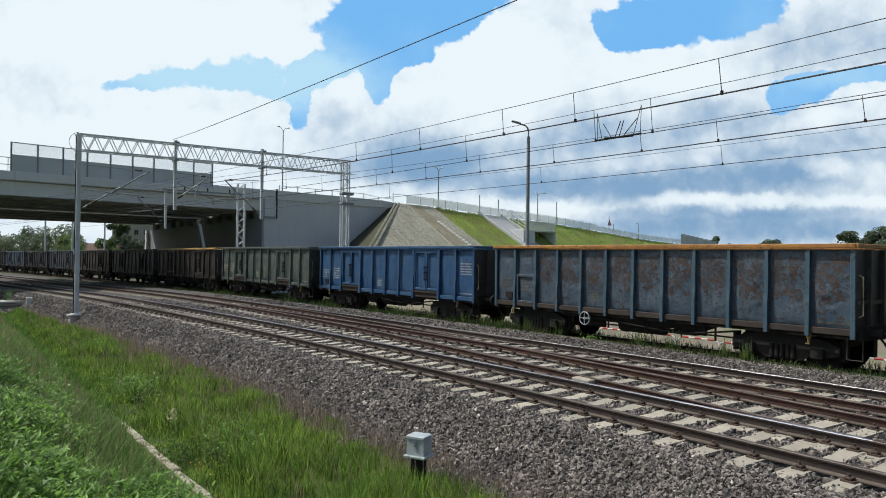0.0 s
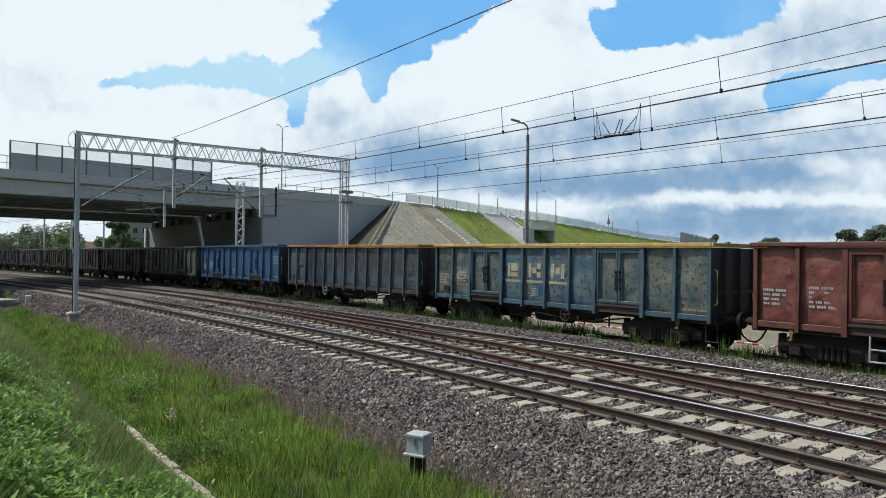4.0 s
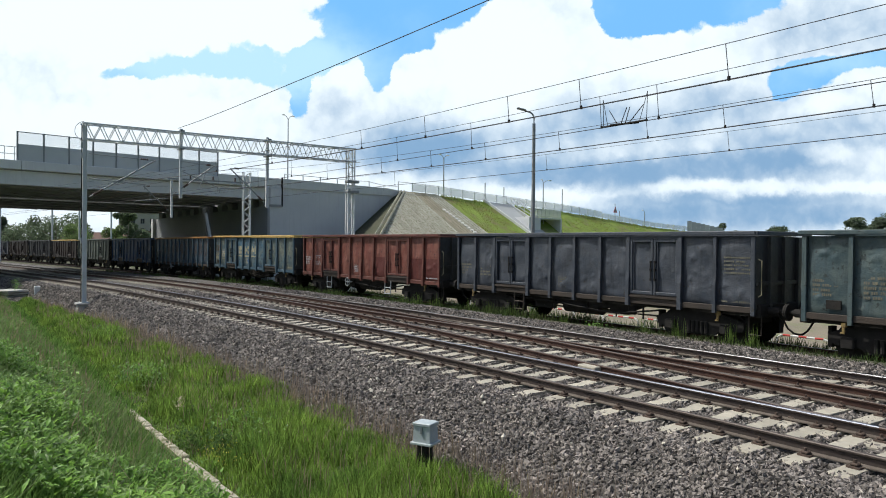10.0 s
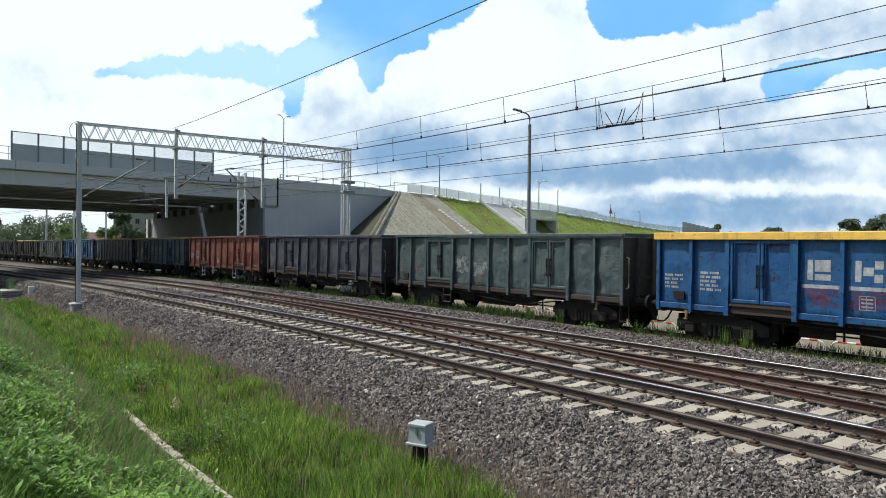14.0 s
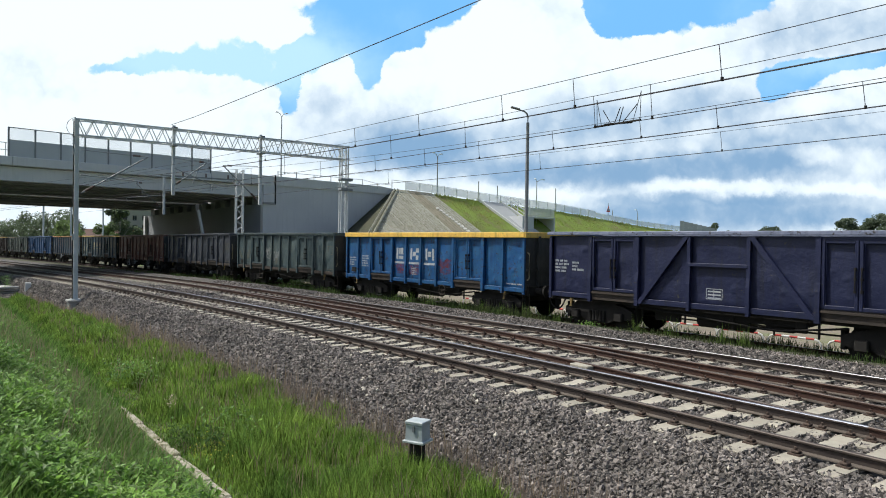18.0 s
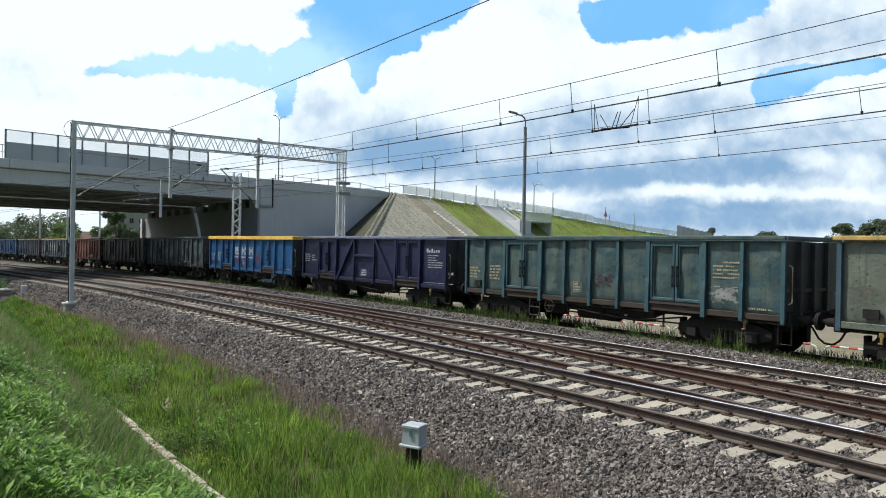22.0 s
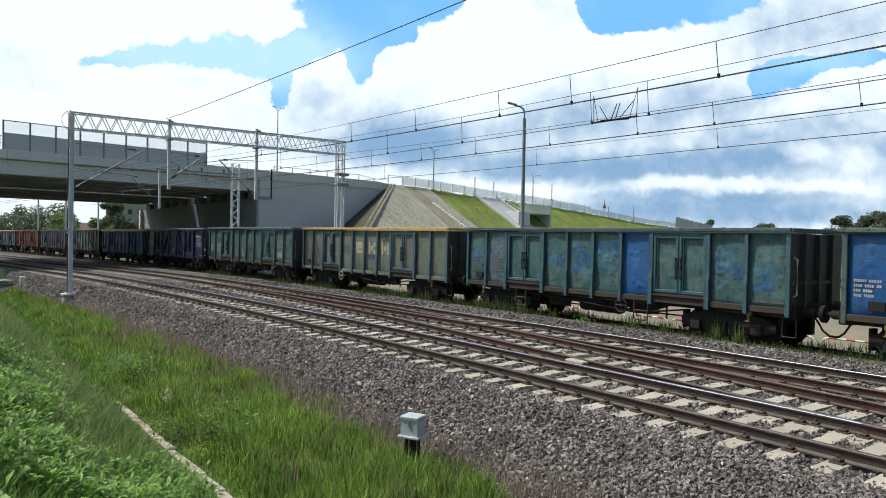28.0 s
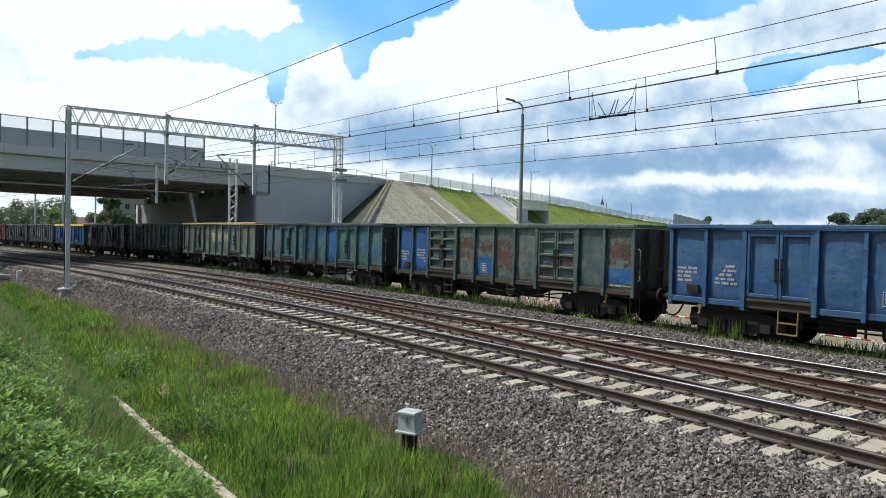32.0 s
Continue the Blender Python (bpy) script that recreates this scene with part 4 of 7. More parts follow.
STRIP = (0.04, 0.96, 0.1, 0.34)
TRAIN = {
    0: spec("navy", "navy blue open wagon with diagonal braces and white writing", 1, rim=P["navy_rim"], rim_label="pale grey-blue top rail", layout="PDXCXDE", writing=diagonal_writing, bulge=0.03, dents=0.035),
    1: spec("teal", "faded teal open wagon with yellow writing", 2, rib=P["teal_rib"], frames=P["teal_rib"], sill=GRIME, writing=standard_writing(CREAM, address=1), steps=(-2.5,), wheel=(-1.75,), wheel_mat=GRIME, dents=0.04, patches={8: [((0.1, 0.9, 0.1, 0.35), P["pale_patch"], "pale worn patch")], 5: [((0.1, 0.8, 0.2, 0.45), P["dark_rust"], "rusty patch")]}),
    2: spec("olive", "olive grey open wagon with teal ribs and an ochre top rail", 3, rim=P["ochre_rim"], rib=P["rib_blue"], sill=P["olive"], writing=standard_writing(FADED, True, CREAM, base=False, at=(4, 5, 6)), wheel=(-2.1,), wheel_mat=CREAM, bulge=0.035, dents=0.018,
            patches={5: [((0.12, 0.75, 0.28, 0.4), P["dull_blue"], "dull blue repainted strip")], 6: [((0.1, 0.9, 0.7, 0.98), P["dark_rust"], "rusty patch")], 3: [((0.1, 0.8, 0.42, 0.62), P["rust_scrawl"], "faint worn patch")]}),
    3: spec("teal_light", "teal open wagon with blue and yellow painted patches", 4, rim=P["grey_teal"], rib=P["teal_rib"], sill=GRIME, writing=standard_writing(FADED), steps=(-3.3, 1.9), wheel=(1.2,), wheel_mat=GRIME, dents=0.045, panels={1: P["faded_blue"], 6: P["bright_blue"]},
            patches={3: [((0.05, 0.95, 0.35, 0.6), P["scrawl"], "scrawled blue patch")], 4: [((0.05, 0.95, 0.25, 0.8), P["scrawl"], "scrawled patch of blue and yellow")], 0: [((0.1, 0.9, 0.3, 0.7), P["scrawl"], "scrawled blue patch")], 9: [((0.1, 0.9, 0.2, 0.6), P["scrawl"], "scrawled blue patch")], 5: [((0.05, 0.95, 0.3, 0.85), P["scrawl"], "scrawled patch of blue and yellow")], 8: [((0.1, 0.9, 0.35, 0.8), P["scrawl"], "scrawled blue patch")]}),
    4: spec("rust_scrawl", "grey-green open wagon with ladder doors and blue end panels", 5, rib=P["grey_teal"], ladder=True, frames=P["grey_green"], door_scrawl=[P["rust"], P["dull_blue"], P["teal_light"]], sill=GRIME, dents=0.035, writing=standard_writing(WHITE), steps=(-2.7,), wheel=(1.0,), wheel_mat=GRIME, panels={0: P["bright_blue"], 1: P["bright_blue"], 2: P["grey_teal"], 7: P["grey_teal"], 8: P["grey_teal"]},
            patches={3: [((0.05, 0.95, 0.35, 0.8), P["rust"], "rusty scrawl")], 4: [((0.04, 0.96, 0.06, 0.4), P["bright_blue"], "blue repainted strip"), ((0.1, 0.9, 0.5, 0.75), P["rust"], "rusty scrawl")], 5: [((0.1, 0.95, 0.15, 0.85), P["rust"], "rusty scrawl")], 9: [(STRIP, P["bright_blue"], "blue repainted strip"), ((0.05, 0.95, 0.4, 0.95), P["rust"], "rusty scrawl")]}),
    5: spec("mid_blue", "blue open wagon with white writing", 6, writing=standard_writing(), steps=(-2.9,), step_mat=OCHRE),
    6: spec("mid_blue", "blue open wagon with white writing", 7, writing=standard_writing()),
    -1: spec("blue", "bright blue open wagon with a yellow top rail", 8, rim=P["yellow_rim"], rim_label="thick yellow top rail", rim_drop=0.1, writing=standard_writing(WHITE, True, WHITE, 2.0, 0.5), wheel=(1.6,), wheel_mat=GRIME, bulge=0.035, dents=0.03,
             patches={3: [((0.05, 0.95, 0.1, 0.4), P["red_scrawl"], "red scrawl on blue paint")], 4: [((0.1, 0.95, 0.1, 0.35), P["red_scrawl"], "red scrawl on blue paint")], 6: [((0.02, 0.9, 0.15, 0.5), P["red_scrawl"], "red scrawl on blue paint")]}),
    -2: spec("grey_teal", "dark grey-green open wagon with worn paint", 9, sill=GRIME, writing=standard_writing(FADED, address=2), steps=(-2.6,), step_mat=GRIME, dents=0.055,
             patches={3: [((0.02, 0.9, 0.25, 0.62), P["pale_patch"], "pale worn patch")], 4: [((0.05, 0.9, 0.2, 0.5), P["pale_patch"], "pale worn patch")]}),
    -3: spec("slate", "dark slate grey open wagon with dented sides", 10, sill=GRIME, writing=standard_writing(FADED, False, address=2), steps=(-2.7,), bulge=0.05, dents=0.06),
    -4: spec("red", "rusty red open wagon with dented sides", 11, rib=P["red_rib"], rim=P["red_rib"], writing=standard_writing(WHITE, False), wheel=(-1.3,), steps=(-3.3, 2.4), step_mat=WHITE, bulge=0.045, dents=0.05, patches={k: [((0.01, 0.99, 0.02, 0.5), P["red_dark"], "darker red repainted strip")] for k in (6, 8, 9)}),
    -5: spec("faded", "faded green and blue open wagon with an ochre top rail", 12, rim=P["ochre_rim"], rib=P["rib_blue"], writing=standard_writing(CREAM, True, CREAM, 2.0, 0.5), wheel=(1.0,), wheel_mat=GRIME, dents=0.035, patches={0: [((0.1, 0.9, 0.5, 0.75), P["rust"], "rusty scrawl")], 1: [((0.05, 0.95, 0.3, 0.6), P["pale_patch"], "pale worn patch")], 4: [((0.45, 0.85, 0.12, 0.28), P["bright_blue"], "small blue strip")]}, panels={3: P["faded_blue"], 4: P["faded_blue"], 5: P["faded_blue"], 6: P["faded_blue"]}),
    -6: spec("dark_blue", "worn dark blue-grey open wagon with an orange top rail", 13, rim=P["orange_rim"], rib=P["rib_blue"], layout="PHPPPPPPPPPP", sill=GRIME, writing=standard_writing(FADED, True), wheel=(-1.9,), dents=0.035,
             patches={k: [((0.1, 0.85, 0.3, 0.92), P["dark_rust"], "dark rust spots")] for k in range(2, 12)}),
    -7: spec("mid_blue", "faded blue open wagon with white writing", 14, writing=standard_writing(WHITE, address=2)),
    -8: spec("grey_green", "dark grey-green open wagon", 15, writing=standard_writing(CREAM, False)),
    -9: spec("shade_dark_brown", "sooty brown open wagon with an ochre top rail", 16, rim=P["ochre_rim"]),
}
# two of these paints are darkened to stand for shade at the bridge
FAR = ("shade_dark", "dark_blue", "shade_dark", "slate", "shade_dark_brown")
for i in range(-21, -9):
    TRAIN[i] = spec(FAR[i % 5], "dark open wagon far down the train", 30 - i)
for i in range(-8, 7):
    TRAIN[i]["spin"] = True
TRAIN[0]["panels"] = {}
wagons = {i: make_wagon(TRAIN[i]) for i in sorted(TRAIN)}


def travel(t):
    """Where the middle of the navy wagon is along the line; the train slowly gathers speed."""
    return 70.14 - 4.4193 * t - 0.006333 * t ** 2 + 0.00004436 * t ** 3


def wagon_pose(i, t):
    x = travel(t) + 14.04 * i
    y, s = train_line(x)
    tilt = math.degrees(math.atan(0.0065)) if -175 < x < -45 else 0.0
    return pose(x, y, RAIL3 - fall(x), 0, -tilt, math.degrees(math.atan(s)))

# ---- road bridge ----
BRIDGE = pose(-57.2, 0, 0, 0, 0, 99.54)
bridge = thing("road_bridge", "pale grey concrete road bridge over the tracks", "bridge", BRIDGE)
WALL_END, ROAD = 41.2, 8.0


ROAD_U, ROAD_Z = (41.2, 46, 54.4, 62, 70, 77.8, 85.5, 94, 100, 120, 160, 230, 280), (8.0, 7.92, 7.52, 7.26, 6.99, 6.53, 6.03, 5.5, 5.26, 4.7, 3.2, -0.2, -1.45)


def road_z(u):
    return float(np.interp(u, ROAD_U, ROAD_Z))


CROSSFALL, DECKS = 0.032, ((0.35, 11.5), (12.3, 24.3))


def leaning(u0, u1, w0, w1, z0, z1):
    """A slab that follows the deck's crossfall."""
    return poly(bmesh.new(), [(u, w, z - CROSSFALL * w) for z in (z0, z1) for u, w in ((u0, w0), (u1, w0), (u1, w1), (u0, w1))],
                [(3, 2, 1, 0), (4, 5, 6, 7), (0, 1, 5, 4), (1, 2, 6, 5), (2, 3, 7, 6), (3, 0, 4, 7)])


for a, b in ((-40, -25), (-24.98, -10), (-9.98, 5), (5.02, 20)):
    part("edge_beam", boxes((a, b, -0.05, 0.5, 7.42, 8.06), bev=0.03), CONCRETE_LIGHT, bridge, "pale concrete edge beam")
part("edge_beam", boxes((20.02, 26.2, -0.05, 0.5, 7.42, 8.3), bev=0.03), CONCRETE_LIGHT, bridge, "higher pale concrete edge beam")
for k, (w0, w1) in enumerate(DECKS):
    part("girder", leaning(-40, 25.0, w0, w0 + 0.7, 6.37, 7.4), CONCRETE_LIGHT, bridge, "pale concrete outer girder")
    # inner girders take the darker concrete that holds the deck's shade
    for j in range(1, 5):
        w = w0 + (w1 - w0) * j / 4 - 0.7
        part("girder", leaning(-40, 25.0, w, w + 0.7, 6.37, 7.4), SHADE_CONCRETE, bridge, "concrete girder in a shade-darkened tone")
    part("deck_slab", leaning(-40, 41, w0, w1, 7.36, 7.75), SHADE_CONCRETE, bridge, "concrete deck slab")
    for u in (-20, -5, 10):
        part("cross_beam", leaning(u, u + 0.4, w0 + 0.7, w1 - 0.7, 6.7, 7.37), SHADE_CONCRETE, bridge)
    part("abutment", leaning(25.06, 26.3, max(0.42, w0), w1 + 0.2, -1.8, 5.75), ABUTMENT_SHADE, bridge, "concrete abutment wall" if k == 0 else "concrete abutment of the second deck")
    part("back_wall", leaning(25.7, 26.2, w0 + 0.1, w1, 5.75, 7.37), SHADE_CONCRETE, bridge)
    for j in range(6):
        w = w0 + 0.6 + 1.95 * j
        part("bearing_block", leaning(25.02, 25.7, w, w + 0.9, 5.76, 6.36), SHADE_CONCRETE, bridge)
part("joint_pillar", leaning(24.75, 25.05, 11.6, 12.3, -1.8, 6.36), SHADE_CONCRETE, bridge, "shade-darkened pillar between the two decks")
# the sunlit end keeps pale concrete, without the shade mixed into the abutment
part("abutment_end", leaning(24.75, 25.6, 24.55, 24.95, -1.8, 5.75), CONCRETE_LIGHT, bridge, "wall end in the concrete's pale sunlit tone")
part("wing_wall", boxes((25.06, WALL_END, 0.0, 0.4, -1.8, 7.45)), CONCRETE_WALL, bridge, "smooth grey concrete wing wall")
part("wall_cap", poly(bmesh.new(), [(u, w, z) for w in (-0.12, 0.5) for u, z in ((26.34, 7.45), (38.9, 7.45), (WALL_END, 7.4), (WALL_END, 8.02), (38.9, 8.22), (26.34, 8.3))],
                    [(5, 4, 3, 2, 1, 0), (6, 7, 8, 9, 10, 11), (0, 1, 7, 6), (1, 2, 8, 7), (2, 3, 9, 8), (3, 4, 10, 9), (4, 5, 11, 10), (5, 0, 6, 11)]), CONCRETE_LIGHT, bridge, "pale concrete wall cap")
part("corner_block", boxes((25.06, 26.2, -0.1, -0.01, 5.9, 7.42)), CONCRETE_WALL, bridge)
part("corner_slot", boxes((26.22, 26.33, -0.14, -0.01, 5.7, 8.42)), BLACK, bridge, "dark expansion joint and downpipe")
part("corner_shelf", boxes((25.0, 26.22, -0.14, -0.01, 5.68, 5.88)), SHADE_CONCRETE, bridge)
# a leaning pole by the track, added here as a part of the bridge
part("drain_pipe", rods(0.13, ((19.87, 2.0, 4.98), (21.2, 2.0, -1.5)), seg=10), CONCRETE_LIGHT, bridge, "leaning pale pole under the bridge")

screen = thing("noise_screen", "grey noise screen with clear panes above on the bridge", "noise screen", BRIDGE)
SCREEN_PANEL = mat("screen_panel", (0.60, 0.62, 0.64), (0.54, 0.56, 0.58), 0.6, rough=0.6, bump=0.1, bscale=12, per_object=0.04)
PANE = bpy.data.materials.new("screen_glass")
PANE.use_nodes = True
pb = PANE.node_tree.nodes["Principled BSDF"]
pb.inputs["Base Color"].default_value = (0.86, 0.93, 0.97, 1)
pb.inputs["Roughness"].default_value = 0.06
pb.inputs["Alpha"].default_value = 0.16
for k in range(10):
    u = 4.8 + k * 1.69
    part("post", boxes((-0.05, 0.05, 0.1, 0.24, ROAD - 0.1, 10.13)), GALV_DULL, screen, "", pose(u, 0, 0))
    if k < 9:
        part("panel", boxes((u + 0.05, u + 1.64, 0.14, 0.2, ROAD, 9.25)), SCREEN_PANEL, screen)
        g = part("pane", boxes((u + 0.05, u + 1.64, 0.16, 0.175, 9.27, 10.06)), PANE, screen, "clear pane")
        g.visible_shadow = False
        part("top_rail", rods(0.035, ((u, 0.17, 10.1), (u + 1.69, 0.17, 10.1))), GALV_DULL, screen)

# ---- embankment ----
TOP = list(ROAD_U)


def embankment_mesh():
    n = len(TOP)
    pts = [(u, -0.3, road_z(u) - 0.06) for u in TOP]
    pts += [(u, -0.3 - 1.5 * max(0.02, road_z(u) + 1.5), -1.55) for u in TOP]
    pts += [(u, 40.0, road_z(u) - 0.06) for u in TOP]
    pts += [(u, 56.0, -1.55) for u in TOP]
    faces = []
    for i in range(n - 1):
        faces += [(i, n + i, n + i + 1, i + 1), (i, i + 1, 2 * n + i + 1, 2 * n + i), (2 * n + i, 2 * n + i + 1, 3 * n + i + 1, 3 * n + i)]
    bm = poly(bmesh.new(), pts, faces)
    bmesh.ops.subdivide_edges(bm, edges=bm.edges, cuts=5, use_grid_fill=True)
    for v in bm.verts:
        if v.co.y < -0.6 and v.co.x > 48:
            v.co.z += 0.09 * noise.noise(v.co * 0.35)
    return bm


embankment = thing("embankment", "grassy road embankment descending from the bridge", "embankment", BRIDGE, kind="structure", bm=embankment_mesh(), material=GRASS_SLOPE)


def slope_at(u, d):
    """A point on the embankment's camera-side slope, d metres out from its upper edge."""
    return (u, -0.3 - d, road_z(u) - 0.06 - d / 1.5)


PAVING_DIRTY = mat("dirty_paving", (0.36, 0.32, 0.235), (0.27, 0.245, 0.17), 0.5, (0.15, 0.15, 0.07), 0.9, 0.52, 0.68, rough=0.95, bump=0.5, bscale=8)
# dark scrub colour that also carries the wing wall's shadow
SIDE_SLOPE_SHADE = mat("shaded_scrub_slope", (0.05, 0.058, 0.032), (0.07, 0.068, 0.042), 0.6, rough=0.95, bump=0.8, bscale=6)
cone = thing("paved_cone", "grey stone-paved slope at the bridge end", "paved slope", BRIDGE, kind="structure")
# the side face towards the wall, its shade put into the dark colour, then courses of paving stones down the front
part("side_slope", poly(bmesh.new(), [(41.0, -0.32, 7.98), (27.97, -0.02, -1.55), (22.2, -15.23, -1.55), (40.7, -0.02, 7.98)], [(0, 1, 2), (0, 3, 1)]), SIDE_SLOPE_SHADE, cone, "grassy side slope with the wall's shade in its colour")


def paving_strip(a, b):
    """One strip of stone paving from the cone's upper edge or hip down to the ground, between a and b along the bridge."""
    vs = []
    for u, low in ((a, False), (b, False), (b, True), (a, True)):
        d = 14.8 if low else max(0.0, (WALL_END - u) * 14.2 / 18.2)
        x, y, z = slope_at(max(u, WALL_END), d)
        vs.append((u + (0.18 * d * min(1.0, (u - WALL_END) / 5) if u > WALL_END else 0.0), y, z))
    top = [(x, y - 0.02, z + 0.09 + random.uniform(0, 0.03)) for x, y, z in vs]
    return poly(bmesh.new(), top + [(x, y, z - 0.1) for x, y, z in vs], [(0, 1, 2, 3), (3, 2, 6, 7), (0, 4, 5, 1), (1, 5, 6, 2), (0, 3, 7, 4)])


for k in range(54):
    a = 23.1 + k * 0.43
    worn = 42.2 < a < 43.9
    part("paving_strip", paving_strip(a, a + 0.38), PAVING_DIRTY if worn else PAVING, cone, "dirty overgrown strip of paving" if worn else "")
for du, r in ((0.0, 0.12), (-0.75, 0.1)):
    hip = bmesh.new()
    rod(hip, (WALL_END + du * 0.6, -0.3, 8.05), (23.0 + du, -14.6, -1.05), r, 4)
    part("hip_kerb", hip, PAVING, cone, "pale kerb along the hip")
STEP_WHITE = mat("white_step", (0.92, 0.90, 0.85), (0.82, 0.8, 0.74), 2, rough=0.9)
steps = thing("slope_steps", "narrow white-edged steps down the paved slope", "steps", BRIDGE)
for k in range(20):
    d = 2.85 + k * 0.36
    x, y, z = slope_at(44.35 + 0.26 * (d - 2.85), d)
    part("tread", boxes((-0.2, 0.2, -0.11, 0.11, -0.05, 0.2), bev=0.01), STEP_WHITE, steps, "", pose(x, y, z, 33.7, 0, 0))

# the ramp and underpass
ramp = thing("stair_ramp", "grey concrete stair ramp up the embankment", "stairs", BRIDGE)
RAMP_MAT = mat("ramp_concrete", (0.47, 0.48, 0.48), (0.41, 0.42, 0.42), 0.5, rough=0.9, bump=0.15, bscale=15)
sl = [slope_at(54.3, 0), slope_at(57.4, 13), slope_at(60.4, 13), slope_at(58.5, 0)]
bm = poly(bmesh.new(), [(x, y, z + 0.12) for x, y, z in sl] + [(x, y, z - 0.5) for x, y, z in sl], [(0, 1, 2, 3), (0, 4, 5, 1), (2, 6, 7, 3), (0, 3, 7, 4)])
part("ramp_slab", bm, RAMP_MAT, ramp, "smooth grey ramp slab")
for u, skew, far in ((54.2, 0.24, 13.0), (58.45, 0.42, 3.2)):
    a, b = slope_at(u, -0.3), slope_at(u + skew * far, far)
    bm = bmesh.new()
    poly(bm, [(x + du, y, z + dz) for du in (0, 0.22) for (x, y, z) in (a, b) for dz in (-0.1, 0.3)], [(0, 1, 3, 2), (4, 6, 7, 5), (1, 5, 7, 3), (0, 4, 5, 1), (2, 3, 7, 6)])
    part("ramp_kerb", bm, CONCRETE_LIGHT, ramp, "pale ramp kerb")
for u in (58.9, 60.2):
    for k in range(5):
        x, y, z = slope_at(u + 0.42 * 0.75 * k, 0.3 + 0.75 * k)
        part("baluster", rods(0.03, ((x, y, z), (x, y, z + 1.1))), GALV, ramp)
    a, b = slope_at(u, 0.3), slope_at(u + 1.3, 3.4)
    part("handrail", rods(0.035, ((a[0], a[1], a[2] + 1.1), (b[0], b[1], b[2] + 1.1)), ((a[0], a[1], a[2] + 0.6), (b[0], b[1], b[2] + 0.6))), GALV, ramp)
MESH_MAT = bpy.data.materials.new("railing_mesh")
MESH_MAT.use_nodes = True
mb = MESH_MAT.node_tree.nodes["Principled BSDF"]
mb.inputs["Base Color"].default_value = (0.75, 0.77, 0.78, 1)
mb.inputs["Roughness"].default_value = 0.5
mb.inputs["Alpha"].default_value = 0.42
portal = thing("underpass", "grey concrete underpass portal in the embankment", "underpass", BRIDGE @ pose(0, 0, 0))
for a in ((56.6, 58.8, -5.2, -2.4, -1.7, 5.72), (62.84, 63.15, -5.2, -0.5, -1.7, 5.72), (58.8, 62.84, -5.2, -0.5, 5.52, 5.72)):
    part("portal_wall", boxes(a, bev=0.03), CONCRETE_WALL, portal)
part("portal_back", boxes((58.8, 62.84, -2.6, -2.5, -1.7, 5.52)), CONCRETE_WALL, portal, "shaded inside of the underpass")
for k in range(8):
    u = 57.5 + k * 0.8
    part("rail_post", rods(0.04, ((u, -5.05, 5.72), (u, -5.05, 6.75))), GALV_DULL, portal)
part("guard_panel", boxes((57.4, 63.1, -5.08, -5.05, 5.76, 6.7)), MESH_MAT, portal, "pale mesh guard panel")
part("guard_rail", rods(0.035, ((57.4, -5.05, 6.75), (63.1, -5.05, 6.75))), GALV, portal)

# the road's railing
railing = thing("road_railing", "galvanised road railing with thin bars", "railing", BRIDGE)
u = 26.5
while u < 118:
    step = 2.0
    z0, z1 = [road_z(v) + (0.28 if v < 38 else 0.02) for v in (u, u + step)]
    hgt = 0.45 if u < WALL_END - 1 else 0.98 if u < 80 else 0.78
    part("post", rods(0.05, ((u, -0.14, z0 - 0.1), (u, -0.14, z0 + hgt + 0.04))), GALV, railing)
    part("rail", rods(0.03, ((u, -0.1, z0 + hgt), (u + step, -0.1, z1 + hgt))), GALV, railing)
    bm = poly(bmesh.new(), [(u + 0.05, -0.1, z0 + 0.12), (u + step - 0.05, -0.1, z1 + 0.12), (u + step - 0.05, -0.1, z1 + hgt - 0.06), (u + 0.05, -0.1, z0 + hgt - 0.06), (u + 0.05, -0.08, z0 + 0.12), (u + step - 0.05, -0.08, z1 + 0.12), (u + step - 0.05, -0.08, z1 + hgt - 0.06), (u + 0.05, -0.08, z0 + hgt - 0.06)],
              [(0, 1, 2, 3), (7, 6, 5, 4), (0, 4, 5, 1), (1, 5, 6, 2), (2, 6, 7, 3), (3, 7, 4, 0)])
    if u < WALL_END:
        bm.free()
    else:
        part("mesh_infill", bm, MESH_MAT, railing, "fine steel mesh")
    u += step
left_rail = thing("bridge_railing", "galvanised railing on the bridge edge", "railing", BRIDGE)
for k in range(8):
    u = 4.6 - 0.6 * k
    part("post", rods(0.025, ((u, 0.1, 7.98), (u, 0.1, 9.0))), GALV, left_rail)
part("rail", rods(0.03, ((4.7, 0.1, 9.0), (-8, 0.1, 9.0)), ((4.7, 0.1, 8.5), (-8, 0.1, 8.5))), GALV, left_rail)


def lamp_post(u, w, z, h, arms, name="street_lamp", label="slim grey street lamp on the road embankment"):
    ob = thing(name, label, "street lamp", BRIDGE @ pose(u, w, z), group="road lamps")
    part("pole", rod(bmesh.new(), (0, 0, 0), (0, 0, h), 0.09, 8, 0.05), GALV_DULL, ob)
    for s in arms:
        part("arm", rods(0.035, ((0, 0, h - 0.02), (s * 0.5, 0, h + 0.3)), ((s * 0.5, 0, h + 0.3), (s * 1.1, 0, h + 0.42))), GALV_DULL, ob)
        part("lamp_head", boxes((min(s * 1.0, s * 1.6), max(s * 1.0, s * 1.6), -0.12, 0.12, h + 0.38, h + 0.48), bev=0.02), GALV, ob)
    return ob


